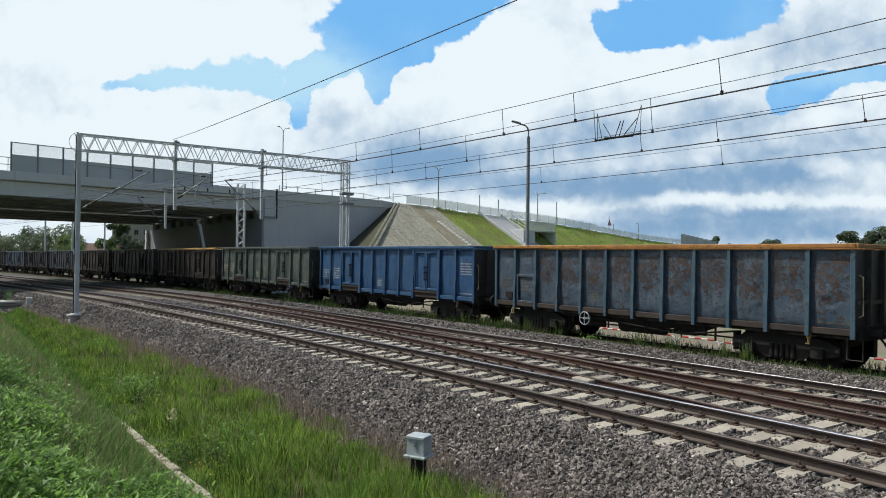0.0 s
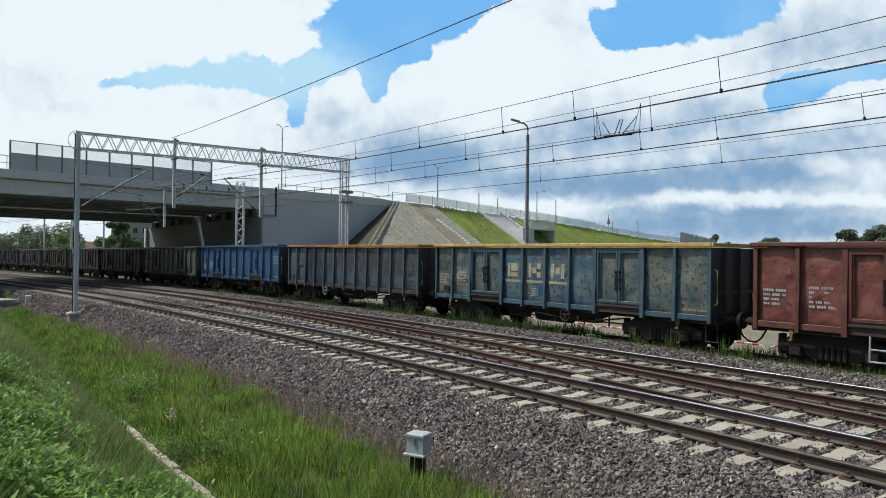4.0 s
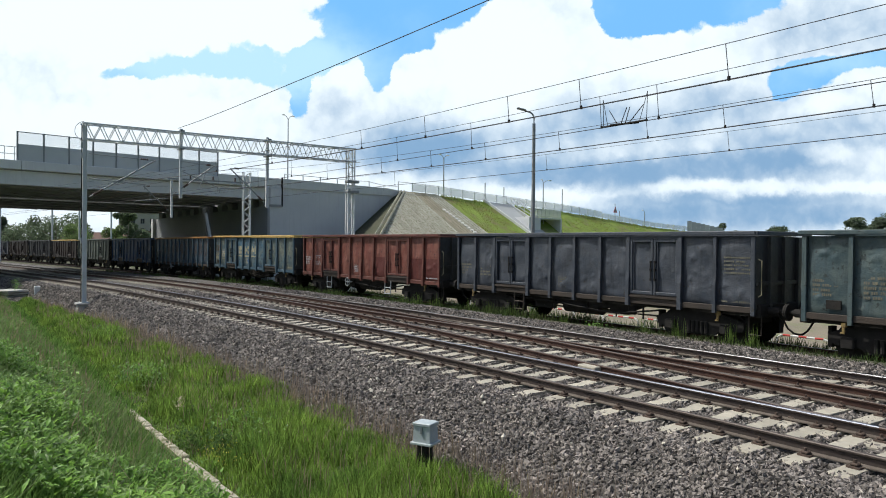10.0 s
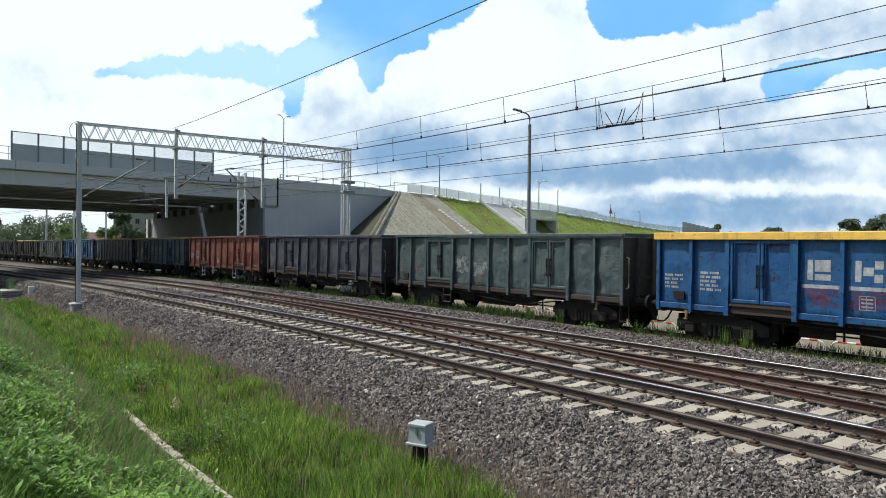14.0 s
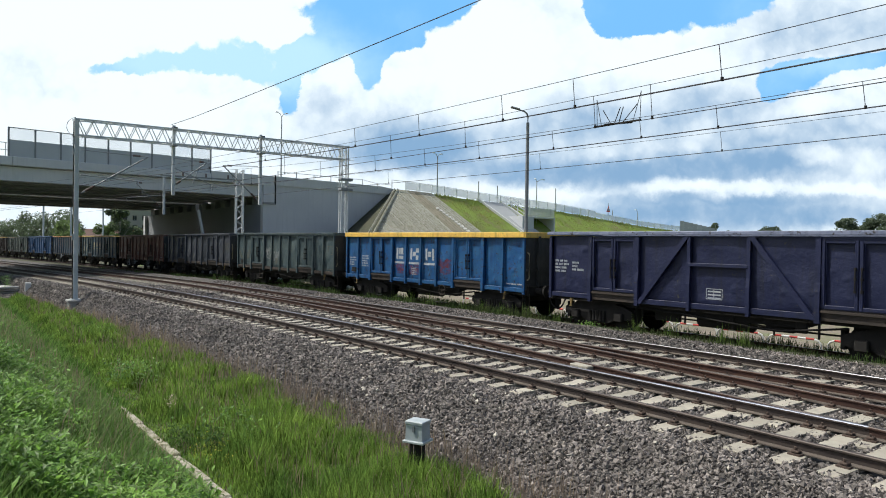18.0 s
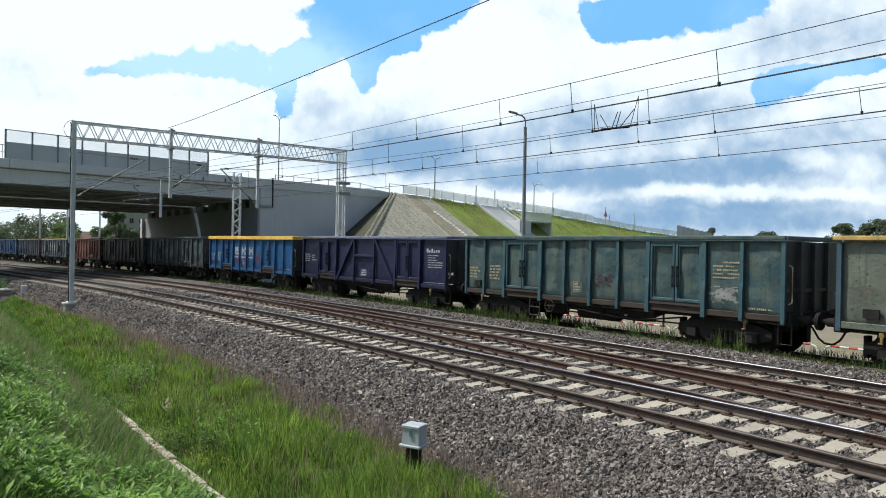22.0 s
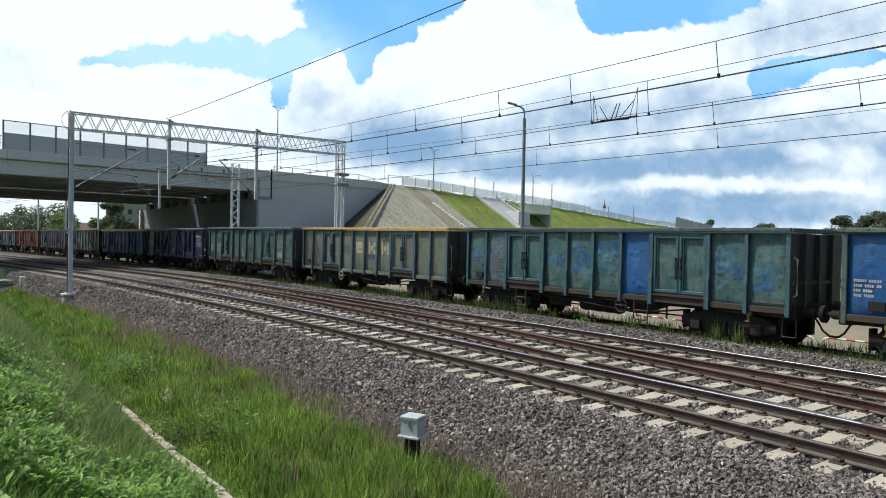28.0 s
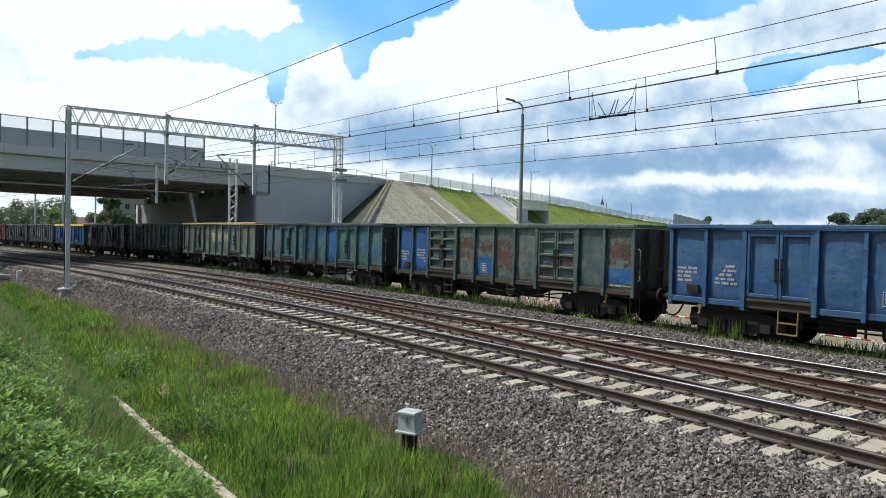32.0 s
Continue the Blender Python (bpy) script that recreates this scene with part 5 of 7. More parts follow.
lamp_post(35.95, 14.0, 7.7, 9.0, (-0.5, 0.5))
lamp_post(49.5, 2.0, 7.7, 4.75, (-0.5, 0.5))
lamp_post(68.9, 2.0, 6.9, 4.0, (1.1, -0.3))
lamp_post(96.7, 2.0, 5.3, 2.55, (-0.5,))
for u, h in ((55.6, 2.6), (71.8, 3.4), (86.9, 1.9), (59.2, 2.4)):
    ob = thing("marker_post", "thin grey post beside the road", "post", BRIDGE @ pose(u, 0.9, road_z(u) - 0.1))
    part("pole", rod(bmesh.new(), (0, 0, 0), (0, 0, h), 0.06, 8), GALV_DULL, ob)
sign = thing("warning_sign", "triangular red-edged road warning sign on a pole", "road sign", BRIDGE @ pose(85.8, 1.0, road_z(85.8) - 0.1))
part("pole", rod(bmesh.new(), (0, 0, 0), (0, 0, 2.95), 0.045, 8), GALV_DULL, sign)
RED = mat("red_paint", (0.55, 0.03, 0.025), (0.45, 0.04, 0.03), 6, rough=0.5)
part("plate", poly(bmesh.new(), [(-0.55, -0.06, 1.55), (0.55, -0.06, 1.55), (0, -0.06, 2.5), (-0.55, -0.03, 1.55), (0.55, -0.03, 1.55), (0, -0.03, 2.5)], [(0, 1, 2), (5, 4, 3), (0, 3, 4, 1), (1, 4, 5, 2), (2, 5, 3, 0)]), RED, sign, "red triangle")
part("plate_face", poly(bmesh.new(), [(-0.3, -0.066, 1.7), (0.3, -0.066, 1.7), (0, -0.066, 2.22), (-0.3, -0.06, 1.7), (0.3, -0.06, 1.7), (0, -0.06, 2.22)], [(0, 1, 2), (5, 4, 3)]), WHITE, sign)

# ---- gantry ----
gantry = thing("catenary_gantry", "galvanised overhead line gantry with a lattice beam", "gantry", pose(-37.8, 0, 0))
part("foundation", boxes((-0.3, 0.3, 5.55, 6.15, -1.3, -0.66), (-0.36, 0.36, 5.48, 6.22, -0.659, -0.56), bev=0.02), CONCRETE, gantry, "pale concrete mast foundation")
def i_post(x, y, f, h, t, z0, z1):
    """An upright I-section: half flange f, half depth h, thickness t."""
    o = [(-f, -h), (f, -h), (f, -h + t), (t / 2, -h + t), (t / 2, h - t), (f, h - t), (f, h), (-f, h), (-f, h - t), (-t / 2, h - t), (-t / 2, -h + t), (-f, -h + t)]
    return poly(bmesh.new(), [(x + a, y + b, z) for z in (z0, z1) for a, b in o], [tuple(range(11, -1, -1)), tuple(range(12, 24))] + [(i, (i + 1) % 12, (i + 1) % 12 + 12, i + 12) for i in range(12)])


part("mast", i_post(0, 5.85, 0.085, 0.1, 0.022, -0.52, 8.15), GALV, gantry, "I-section steel mast")
part("mast_plate", boxes((-0.2, 0.2, 5.64, 6.06, -0.56, -0.522)), GALV, gantry)
part("earth_strip", boxes((0.05, 0.09, 5.69, 5.735, -0.56, 8.0)), BLACK, gantry, "dark cable duct beside the mast")
for z in (6.9, 6.4, 2.3):
    part("duct_band", boxes((0.04, 0.11, 5.67, 5.745, z, z + 0.28)), WHITE, gantry)
loop = [(0.1, 5.9 - 0.5 * math.sin(a), 7.7 + 0.48 * math.cos(a)) for a in np.linspace(0.2, 2.9, 10)]
part("jumper_cable", tube(loop, 0.012), WIRE, gantry, "looping jumper cable")
for x in (-0.28, 0.28):
    for z in (8.08, 7.32):
        part("chord", boxes((x - 0.035, x + 0.035, 5.7, 20.5, z - 0.035, z + 0.035)), GALV, gantry)
    n = 44
    for k in range(n):
        y0, y1 = 5.9 + k * 14.4 / n, 5.9 + (k + 1) * 14.4 / n
        a, b = ((x, y0, 7.34), (x, y1, 8.06)) if k % 2 else ((x, y0, 8.06), (x, y1, 7.34))
        part("diagonal", rods(0.022, (a, b), seg=4), GALV, gantry)
for k in range(12):
    y0 = 5.9 + k * 1.3
    part("cross_tie", rods(0.02, ((-0.28, y0, 8.08), (0.28, y0 + 0.6, 8.08)), ((-0.28, y0, 7.32), (0.28, y0 + 0.6, 7.32)), seg=4), GALV, gantry)


def lattice_mast(parent, x, y, z0, z1, w=0.5):
    for dx in (-0.14, 0.14):
        for dy in (-w / 2, w / 2):
            part("leg", boxes((x + dx - 0.03, x + dx + 0.03, y + dy - 0.035, y + dy + 0.035, z0, z1)), GALV, parent)
    n = int((z1 - z0) / 0.42)
    for dx in (-0.14, 0.14):
        for k in range(n):
            za, zb = z0 + (z1 - z0) * k / n, z0 + (z1 - z0) * (k + 1) / n
            s = w / 2 if k % 2 else -w / 2
            part("lacing", rods(0.022, ((x + dx, y - s, za), (x + dx, y + s, zb)), seg=4), GALV, parent)


lattice_mast(gantry, 0, 20.28, -0.9, 8.15, 0.42)
for zc in (5.45, 6.05):
    part("mast_bracket", boxes((-0.2, 0.2, 20.0, 20.8, zc, zc + 0.15), bev=0.02), GALV_DULL, gantry)
for y, z in ((10.36, 4.68), (15.05, 4.38)):
    part("drop_post", i_post(0, y, 0.055, 0.075, 0.02, z, 8.3), GALV, gantry, "hanging steel post")
    for zc in (7.2, 8.12):
        part("post_clamp", boxes((-0.32, 0.32, y - 0.11, y + 0.11, zc, zc + 0.07)), GALV_DULL, gantry)


def cantilever(parent, foot, tip, reg):
    part("cantilever_tube", rods(0.035, (foot, tip), seg=8), GALV_DULL, parent)
    f, t = Vector(foot), Vector(tip)
    ins = bmesh.new()
    a, b = f.lerp(t, 0.06), f.lerp(t, 0.2)
    rod(ins, a, b, 0.038, 8)
    for k in range(5):
        rod(ins, a.lerp(b, k / 5), a.lerp(b, k / 5 + 0.1), 0.065, 10)
    part("insulator", ins, INSUL, parent, "brown ribbed insulator")
    part("steady_arm", rods(0.025, ((f.x, f.y, f.z + 0.9), reg), (reg, (reg[0], reg[1], reg[2] - 0.25)), (f.lerp(t, 0.75), (reg[0], (f.y + reg[1]) / 2, reg[2]))), GALV_DULL, parent)
    part("tie_rod", rods(0.018, (tip, (f.x, f.y, t.z + 0.1))), GALV_DULL, parent)
    ins2 = bmesh.new()
    for k in range(4):
        p = t + Vector((0, (f.y - t.y) * (0.12 + 0.03 * k), 0.02))
        rod(ins2, p, p + Vector((0, 0.06 if f.y > t.y else -0.06, 0)), 0.05, 8)
    part("insulator", ins2, INSUL, parent)


cantilever(gantry, (0, 6.05, 4.55), (0, 9.1, 6.55), (0, 8.6, 5.3))
cantilever(gantry, (0, 10.4, 5.2), (0, 12.1, 6.5), (0, 12.3, 5.35))
cantilever(gantry, (0, 14.9, 4.65), (0, 12.95, 6.42), (0, 12.4, 5.3))

second = thing("catenary_mast", "galvanised lattice overhead line mast near the bridge", "mast", pose(-54.0, 0, 0))
lattice_mast(second, 0, 19.83, -0.9, 7.9, 0.55)
part("arm_beam", boxes((-0.06, 0.06, 13.9, 20.0, 7.02, 7.12)), GALV_DULL, second)
part("drop_post", i_post(0, 14.15, 0.055, 0.075, 0.02, 4.2, 7.2), GALV, second)
cantilever(second, (0, 13.9, 4.7), (0, 12.2, 6.4), (0, 11.6, 5.3))
for y in (15.5, 17.2, 18.9):
    part("insulator", rods(0.06, ((0, y, 7.12), (0, y, 7.4)), seg=8), INSUL, second)

# ---- wires ----


def wire(points, r, label, name="overhead_wire", group="overhead wires"):
    return thing(name, label, "wire", None, group, bm=tube(points, r, 5), material=WIRE)


def wire_pair(off, contact, messenger, r_c, r_m, drops):
    """A contact wire with its sagging messenger wire and droppers over a track; both heights as (lowest, where, curvature)."""
    def place(x, z):
        if off is None:
            return (x, train_line(x)[0], z)
        return (*near_at(x, off)[:2], z)

    def height(row, x):
        return row[0] + row[2] * (x - row[1]) ** 2
    xs = list(np.arange(-38, 14, 4.0)) + [20.0]
    wire([place(x, height(contact, -38)) for x in (-120, -80, -60)] + [place(x, height(contact, x)) for x in xs], r_c, "dark overhead contact wire")
    wire([place(-120, 5.9), place(-80, 6.0), place(-60, 6.2)] + [place(x, height(messenger, x)) for x in xs], r_m, "thin overhead messenger wire")
    for x in drops:
        zc, zm = height(contact, x), height(messenger, x)
        d = wire([place(x, zc), place(x - 0.06, zm)], 0.007, "short dropper between overhead wires", "dropper", "droppers")
        p = place(x, 0)
        part("clamp", boxes((p[0] - 0.018, p[0] + 0.018, p[1] - 0.018, p[1] + 0.018, zc - 0.015, zc + 0.05)), BLACK, d)


wire_pair(0.0, (4.98, -3, 0.0004), (5.54, -5, 0.0002), 0.013, 0.0065, (-28, -23, -17.2, -14.2, -11.2, -9.2, -6.2, -3))
wire_pair(SECOND, (5.03, -8, 0.0002), (5.525, -9, 0.0007), 0.013, 0.0065, (-33, -26.5, -22.5, -19.5, -16.75, -13.7, -10.85, -8.85, -5.9))
wire_pair(2.25, (5.05, -8, 0.0), (5.75, -12, 0.0006), 0.009, 0.0065, (-26, -18.75, -15.15, -10.65, -9.15))
wire_pair(None, (5.27, -10, 0.0002), (5.84, -8, 0.0003), 0.011, 0.006, (-30, -19.5, -12))
feeder = [(-37.8, 10.2, 8.3)] + [(x, 10.2, 8.25 - 0.0175 * (x + 37.8) + 0.0003 * (x + 37.8) ** 2) for x in np.arange(-34, 16, 4.0)]
wire(feeder, 0.013, "single dark feeder wire from the gantry")
insulator = thing("section_insulator", "dark section insulator with raised horns in the overhead wire", "insulator", pose(-10.05, 11.99, 5.06))
part("skid", rods(0.022, ((-0.6, 0, 0), (0.6, 0, 0)), ((-0.3, -0.1, 0), (0.3, 0.1, 0))), BLACK, insulator)
for a, b in ((-0.18, -0.42), (-0.1, 0.06), (0.02, 0.14), (0.12, 0.5)):
    part("horn", rods(0.01, ((a, 0, 0.0), (b, 0, 0.34))), BLACK, insulator)
for a, b in ((-0.58, -0.6), (-0.46, -0.6), (0.58, 0.6), (0.4, 0.6)):
    part("hanger", rods(0.007, ((a, 0, 0), (b, 0, 0.6))), BLACK, insulator)

# ---- lamp, box, barriers, kerb ----
lamp = thing("street_lamp", "tall grey street lamp with one arm beyond the train", "street lamp", pose(-27.8, 25.9, -1.1))
part("pole", rod(bmesh.new(), (0, 0, 0), (0, 0, 10.0), 0.125, 12, 0.085), GALV_DULL, lamp)
d = Vector((-0.59, -0.80, 0))
part("arm", tube([(0, 0, 9.95), (0, 0, 10.3), tuple(d * 0.06 + Vector((0, 0, 10.48))), tuple(d * 0.2 + Vector((0, 0, 10.6))), tuple(d * 0.5 + Vector((0, 0, 10.68)))], 0.045, 8), GALV_DULL, lamp)
bm = boxes((-0.26, 0.26, -0.12, 0.12, -0.04, 0.06), bev=0.04)
part("lamp_head", bm, GALV_DULL, lamp, "flat grey lamp head", Matrix.Translation(d * 0.68 + Vector((0, 0, 10.75))) @ pose(0, 0, 0, 0, 14, 53.6))

cabinet = thing("trackside_box", "small grey metal box on a black post in the ballast", "junction box", pose(-8.67, 5.95, -0.80, 0, 0, 26))
part("post", boxes((-0.05, 0.05, -0.05, 0.05, -0.3, 0.34), (-0.16, -0.11, -0.03, 0.03, -0.3, 0.34), (0.11, 0.14, -0.03, 0.03, -0.3, 0.34)), BLACK, cabinet, "black steel post")
CASE = mat("case_grey", (0.42, 0.46, 0.48), (0.36, 0.40, 0.42), 5, (0.25, 0.26, 0.26), 20, 0.62, 0.8, rough=0.5, bump=0.1, bscale=50)
part("base_plate", boxes((-0.22, 0.22, -0.2, 0.2, 0.34, 0.385), bev=0.008), CASE, cabinet)
bm = boxes((-0.18, 0.18, -0.16, 0.16, 0.385, 0.68))
for v in bm.verts:
    if v.co.z > 0.5:
        v.co.x *= 0.93
        v.co.y *= 0.93
part("case", bm, CASE, cabinet)
part("lid", boxes((-0.19, 0.19, -0.17, 0.17, 0.68, 0.745), bev=0.012), CASE, cabinet, "pale overhanging lid")
part("lock", boxes((-0.02, 0.02, -0.18, -0.15, 0.55, 0.66)), GALV_DULL, cabinet)

cabinet.scale = (0.8, 0.8, 0.8)

BAR_W = mat("barrier_white", (0.75, 0.74, 0.72), (0.62, 0.6, 0.58), 5, rough=0.5)
barrier = thing("barrier", "low red and white striped tubular barrier", "barrier", pose(-31.0, 24.2, -1.1), group="barriers beyond the track")
arc = [(0.04, 0, 0.0), (0.05, 0, 0.32), (0.12, 0, 0.42), (0.26, 0, 0.47)]
for s in (1, -1):
    part("end_tube", tube([(0.96 + s * (x - 0.96), y, z) for x, y, z in arc], 0.035, 8), BAR_W, barrier, "white bent end")
for k in range(5):
    part("stripe", rods(0.036, ((0.26 + 0.28 * k, 0, 0.47), (0.26 + 0.28 * (k + 1), 0, 0.47)), seg=8), RED if k % 2 == 0 else BAR_W, barrier, "red stripe" if k % 2 == 0 else "white stripe")
for k in range(1, 14):
    copy_thing(barrier, pose(-31.0 + 1.96 * k, 24.2 - 0.15 * math.sin(k * 1.7), -1.1))

kerb = thing("drain_kerb", "pale worn concrete edge of a drainage channel", "kerb", None)
KERB_MAT = mat("kerb_concrete", (0.45, 0.40, 0.32), (0.36, 0.33, 0.26), 2, (0.16, 0.15, 0.08), 6, 0.48, 0.62, rough=0.95, bump=0.5, bscale=25, per_object=0.1)
for k in range(34):
    x = -4.2 - k * 0.75
    y = 3.2 - 0.0006 * (x + 8) ** 2
    part("kerb_block", boxes((-0.37, 0.37, -0.07, 0.07, -0.25, 0.05), bev=0.02), KERB_MAT, kerb, "", pose(x, y, -0.98 + random.uniform(-0.02, 0.02), 0, random.uniform(-1, 1), 1.5 + random.uniform(-1.5, 1.5)))
for s in (0, 1, 2):
    z = -1.0 + 0.15 * s
    slab = thing("concrete_slab", "stacked pale concrete slab in the grass", "concrete slab", pose(-50.1 + 0.15 * s, 3.90 - 0.1 * s, z, 0, 0, 12 + 6 * s), group="stacked slabs", bm=boxes((-0.9, 0.9, -0.6, 0.6, 0.02, 0.13), bev=0.015), material=CONCRETE)
block = thing("marker_block", "small pale concrete marker block beside the track", "marker", pose(-47.9, 4.92, -0.77), bm=boxes((-0.12, 0.12, -0.16, 0.16, -0.05, 0.5), bev=0.03), material=CONCRETE_LIGHT)
joint = thing("rail_joint_box", "pale box fixed beside a rail joint", "joint box", pose(-10.05, 11.0, -0.2, 0, 0, 0), bm=boxes((-0.25, 0.25, -0.12, 0.12, 0, 0.17), bev=0.02), material=SLEEPER_MAT)

# ---- sky ----
DRIFT = 1.2


def backdrop_mesh():
    vs, fs = [], []
    A, E = list(np.radians(np.arange(-105, 6, 3))), list(np.radians(np.arange(-1.5, 37, 3)))
    for a in A:
        for e in E:
            vs.append((2800 * math.cos(e) * math.sin(a), 2800 * math.cos(e) * math.cos(a), 2800 * math.sin(e) + 2.4))
    n = len(E)
    for i in range(len(A) - 1):
        for j in range(n - 1):
            fs.append((i * n + j, i * n + j + 1, (i + 1) * n + j + 1, (i + 1) * n + j))
    return raw("backdrop", vs, fs, sky_material(), True)


def sky_material():
    """Cumulus over a blue sky: gaps of blue and grey undersides laid out on a plane, with edges broken up by noise."""
    m = bpy.data.materials.new("cloudy_sky")
    m.use_nodes = True
    nt = m.node_tree
    nt.nodes.remove(nt.nodes["Principled BSDF"])
    link = nt.links.new

    def math_node(op, a, b=None, c=None):
        n = nt.nodes.new("ShaderNodeMath")
        n.operation = op
        for i, v in enumerate((a, b, c)):
            if v is None:
                continue
            if isinstance(v, (int, float)):
                n.inputs[i].default_value = v
            else:
                link(v, n.inputs[i])
        return n.outputs[0]

    def vec(op, a, b):
        n = nt.nodes.new("ShaderNodeVectorMath")
        n.operation = op
        for i, v in enumerate((a, b)):
            if isinstance(v, tuple):
                n.inputs[i].default_value = v
            else:
                link(v, n.inputs[i])
        return n

    pos = nt.nodes.new("ShaderNodeTexCoord").outputs["Object"]
    ahead = pose(0, 0, 0, 89.51, -0.77, 53.74 - 0.71)
    right, up, fwd = ahead.col[0].xyz, ahead.col[1].xyz, -ahead.col[2].xyz
    dots = [vec("DOT_PRODUCT", pos, tuple(v)).outputs["Value"] for v in (right, up, fwd)]
    comb = nt.nodes.new("ShaderNodeCombineXYZ")
    link(math_node("DIVIDE", dots[0], dots[2]), comb.inputs[0])
    link(math_node("DIVIDE", dots[1], dots[2]), comb.inputs[1])
    plane = comb.outputs[0]

    def noisy(scale, detail, rough, offset=0.0):
        n = nt.nodes.new("ShaderNodeTexNoise")
        n.inputs["Scale"].default_value, n.inputs["Detail"].default_value, n.inputs["Roughness"].default_value = scale, detail, rough
        link(vec("ADD", plane, (offset, offset * 0.7, 0)).outputs[0], n.inputs["Vector"])
        return n

    def lumps(scale, offset):
        """Rounded heads: low in the middle of each, high between them."""
        n = nt.nodes.new("ShaderNodeTexVoronoi")
        n.feature, n.normalize = "SMOOTH_F1", True
        n.inputs["Scale"].default_value, n.inputs["Smoothness"].default_value, n.inputs["Detail"].default_value = scale, 0.25, 2.0
        link(vec("ADD", warped, (offset, offset * 0.7, 0)).outputs[0], n.inputs["Vector"])
        return n.outputs["Distance"]

    warp = noisy(11, 6, 0.62, 3.0)
    w2 = vec("MULTIPLY", vec("SUBTRACT", warp.outputs["Color"], (0.5, 0.5, 0.5)).outputs[0], (0.05, 0.04, 0.0)).outputs[0]
    puff = noisy(42, 6, 0.65, 6.0)
    w3 = vec("MULTIPLY", vec("SUBTRACT", puff.outputs["Color"], (0.5, 0.5, 0.5)).outputs[0], (0.016, 0.016, 0.0)).outputs[0]
    p = warped = vec("ADD", vec("ADD", plane, w2).outputs[0], w3).outputs[0]

    def blobs(rows):
        """The sum of soft ellipses: centre, half-axes and weight."""
        total = None
        for x, y, rx, ry, weight in rows:
            d = vec("MULTIPLY", vec("SUBTRACT", p, ((x - 784) / 1250, (441 - y) / 1250, 0)).outputs[0], (1250 / rx, 1250 / ry, 0)).outputs[0]
            ln = vec("LENGTH", d, (0, 0, 0)).outputs["Value"]
            r = nt.nodes.new("ShaderNodeMapRange")
            r.interpolation_type = "SMOOTHSTEP"
            r.inputs[1].default_value, r.inputs[2].default_value, r.inputs[3].default_value, r.inputs[4].default_value = 0.25, 1.3, weight, 0.0
            link(ln, r.inputs[0])
            total = r.outputs[0] if total is None else math_node("ADD", total, r.outputs[0])
        return total

    def ramp(v, lo, hi):
        r = nt.nodes.new("ShaderNodeMapRange")
        r.interpolation_type = "SMOOTHSTEP"
        r.inputs[1].default_value, r.inputs[2].default_value = lo, hi
        link(v, r.inputs[0])
        return r.outputs[0]

    fine = noisy(26, 8, 0.6, 9.0).outputs[0]
    soft = noisy(5, 5, 0.55, 17.0).outputs[0]
    heads = math_node("ADD", math_node("MULTIPLY", lumps(15, 4.0), 0.5), math_node("MULTIPLY", lumps(42, 8.0), 0.5))
    gaps = blobs(((622, 40, 105, 80, 1.0), (700, 18, 120, 64, 1.0), (790, -8, 95, 50, 0.9), (548, 112, 46, 46, 0.85), (512, 165, 26, 56, 0.9), (650, 122, 32, 56, 0.95), (690, 72, 64, 46, 0.8),
                  (430, 98, 150, 40, 0.62), (310, 118, 150, 26, 0.5), (470, 138, 66, 24, 0.5), (210, 124, 80, 14, 0.4),
                  (1110, 18, 86, 56, 1.0), (1200, 12, 120, 56, 1.0), (1300, -6, 100, 48, 0.9), (1062, 30, 40, 44, 0.6),
                  (1400, 132, 72, 36, 0.95), (1475, 116, 96, 24, 0.75), (1545, 104, 76, 18, 0.55), (1362, 152, 36, 28, 0.6), (820, -90, 380, 90, 0.5), (1700, 30, 120, 90, 0.8),
                  (592, 158, 54, 46, -1.0), (740, 122, 60, 34, -0.6), (930, 80, 120, 100, -0.8), (500, 52, 62, 30, -0.6), (1200, 110, 120, 34, -0.5), (400, 180, 130, 24, -0.4)))
    edge = math_node("MULTIPLY_ADD", heads, 1.6, -0.49)
    blue = ramp(math_node("ADD", math_node("ADD", gaps, edge), math_node("MULTIPLY_ADD", fine, 0.36, -0.18)), 0.34, 0.58)
    veil = ramp(math_node("ADD", soft, blobs(((350, 112, 330, 70, 0.54), (560, 60, 80, 60, 0.12), (1500, 112, 110, 34, 0.25)))), 0.42, 1.0)
    greys = blobs(((1460, 50, 200, 80, 0.42), (1180, 300, 430, 34, 0.5), (1420, 262, 260, 46, 0.34), (1010, 306, 260, 26, 0.2), (850, 268, 170, 50, 0.3), (1050, 215, 160, 40, 0.26), (700, 252, 120, 56, 0.6),
                   (660, 270, 220, 32, 0.24), (1300, 378, 520, 26, 0.4), (900, 318, 120, 16, 0.2), (1250, 190, 100, 40, 0.28), (1490, 215, 120, 30, 0.26), (560, 205, 60, 40, 0.16), (80, 190, 160, 30, 0.1),
                   (1800, 280, 300, 60, 0.5), (760, 410, 700, 20, 0.4), (1220, 245, 560, 130, 0.3), (1300, 372, 560, 50, 0.3), (580, 178, 40, 30, 0.15), (200, 168, 170, 14, 0.16), (1250, 352, 420, 10, 0.2)))
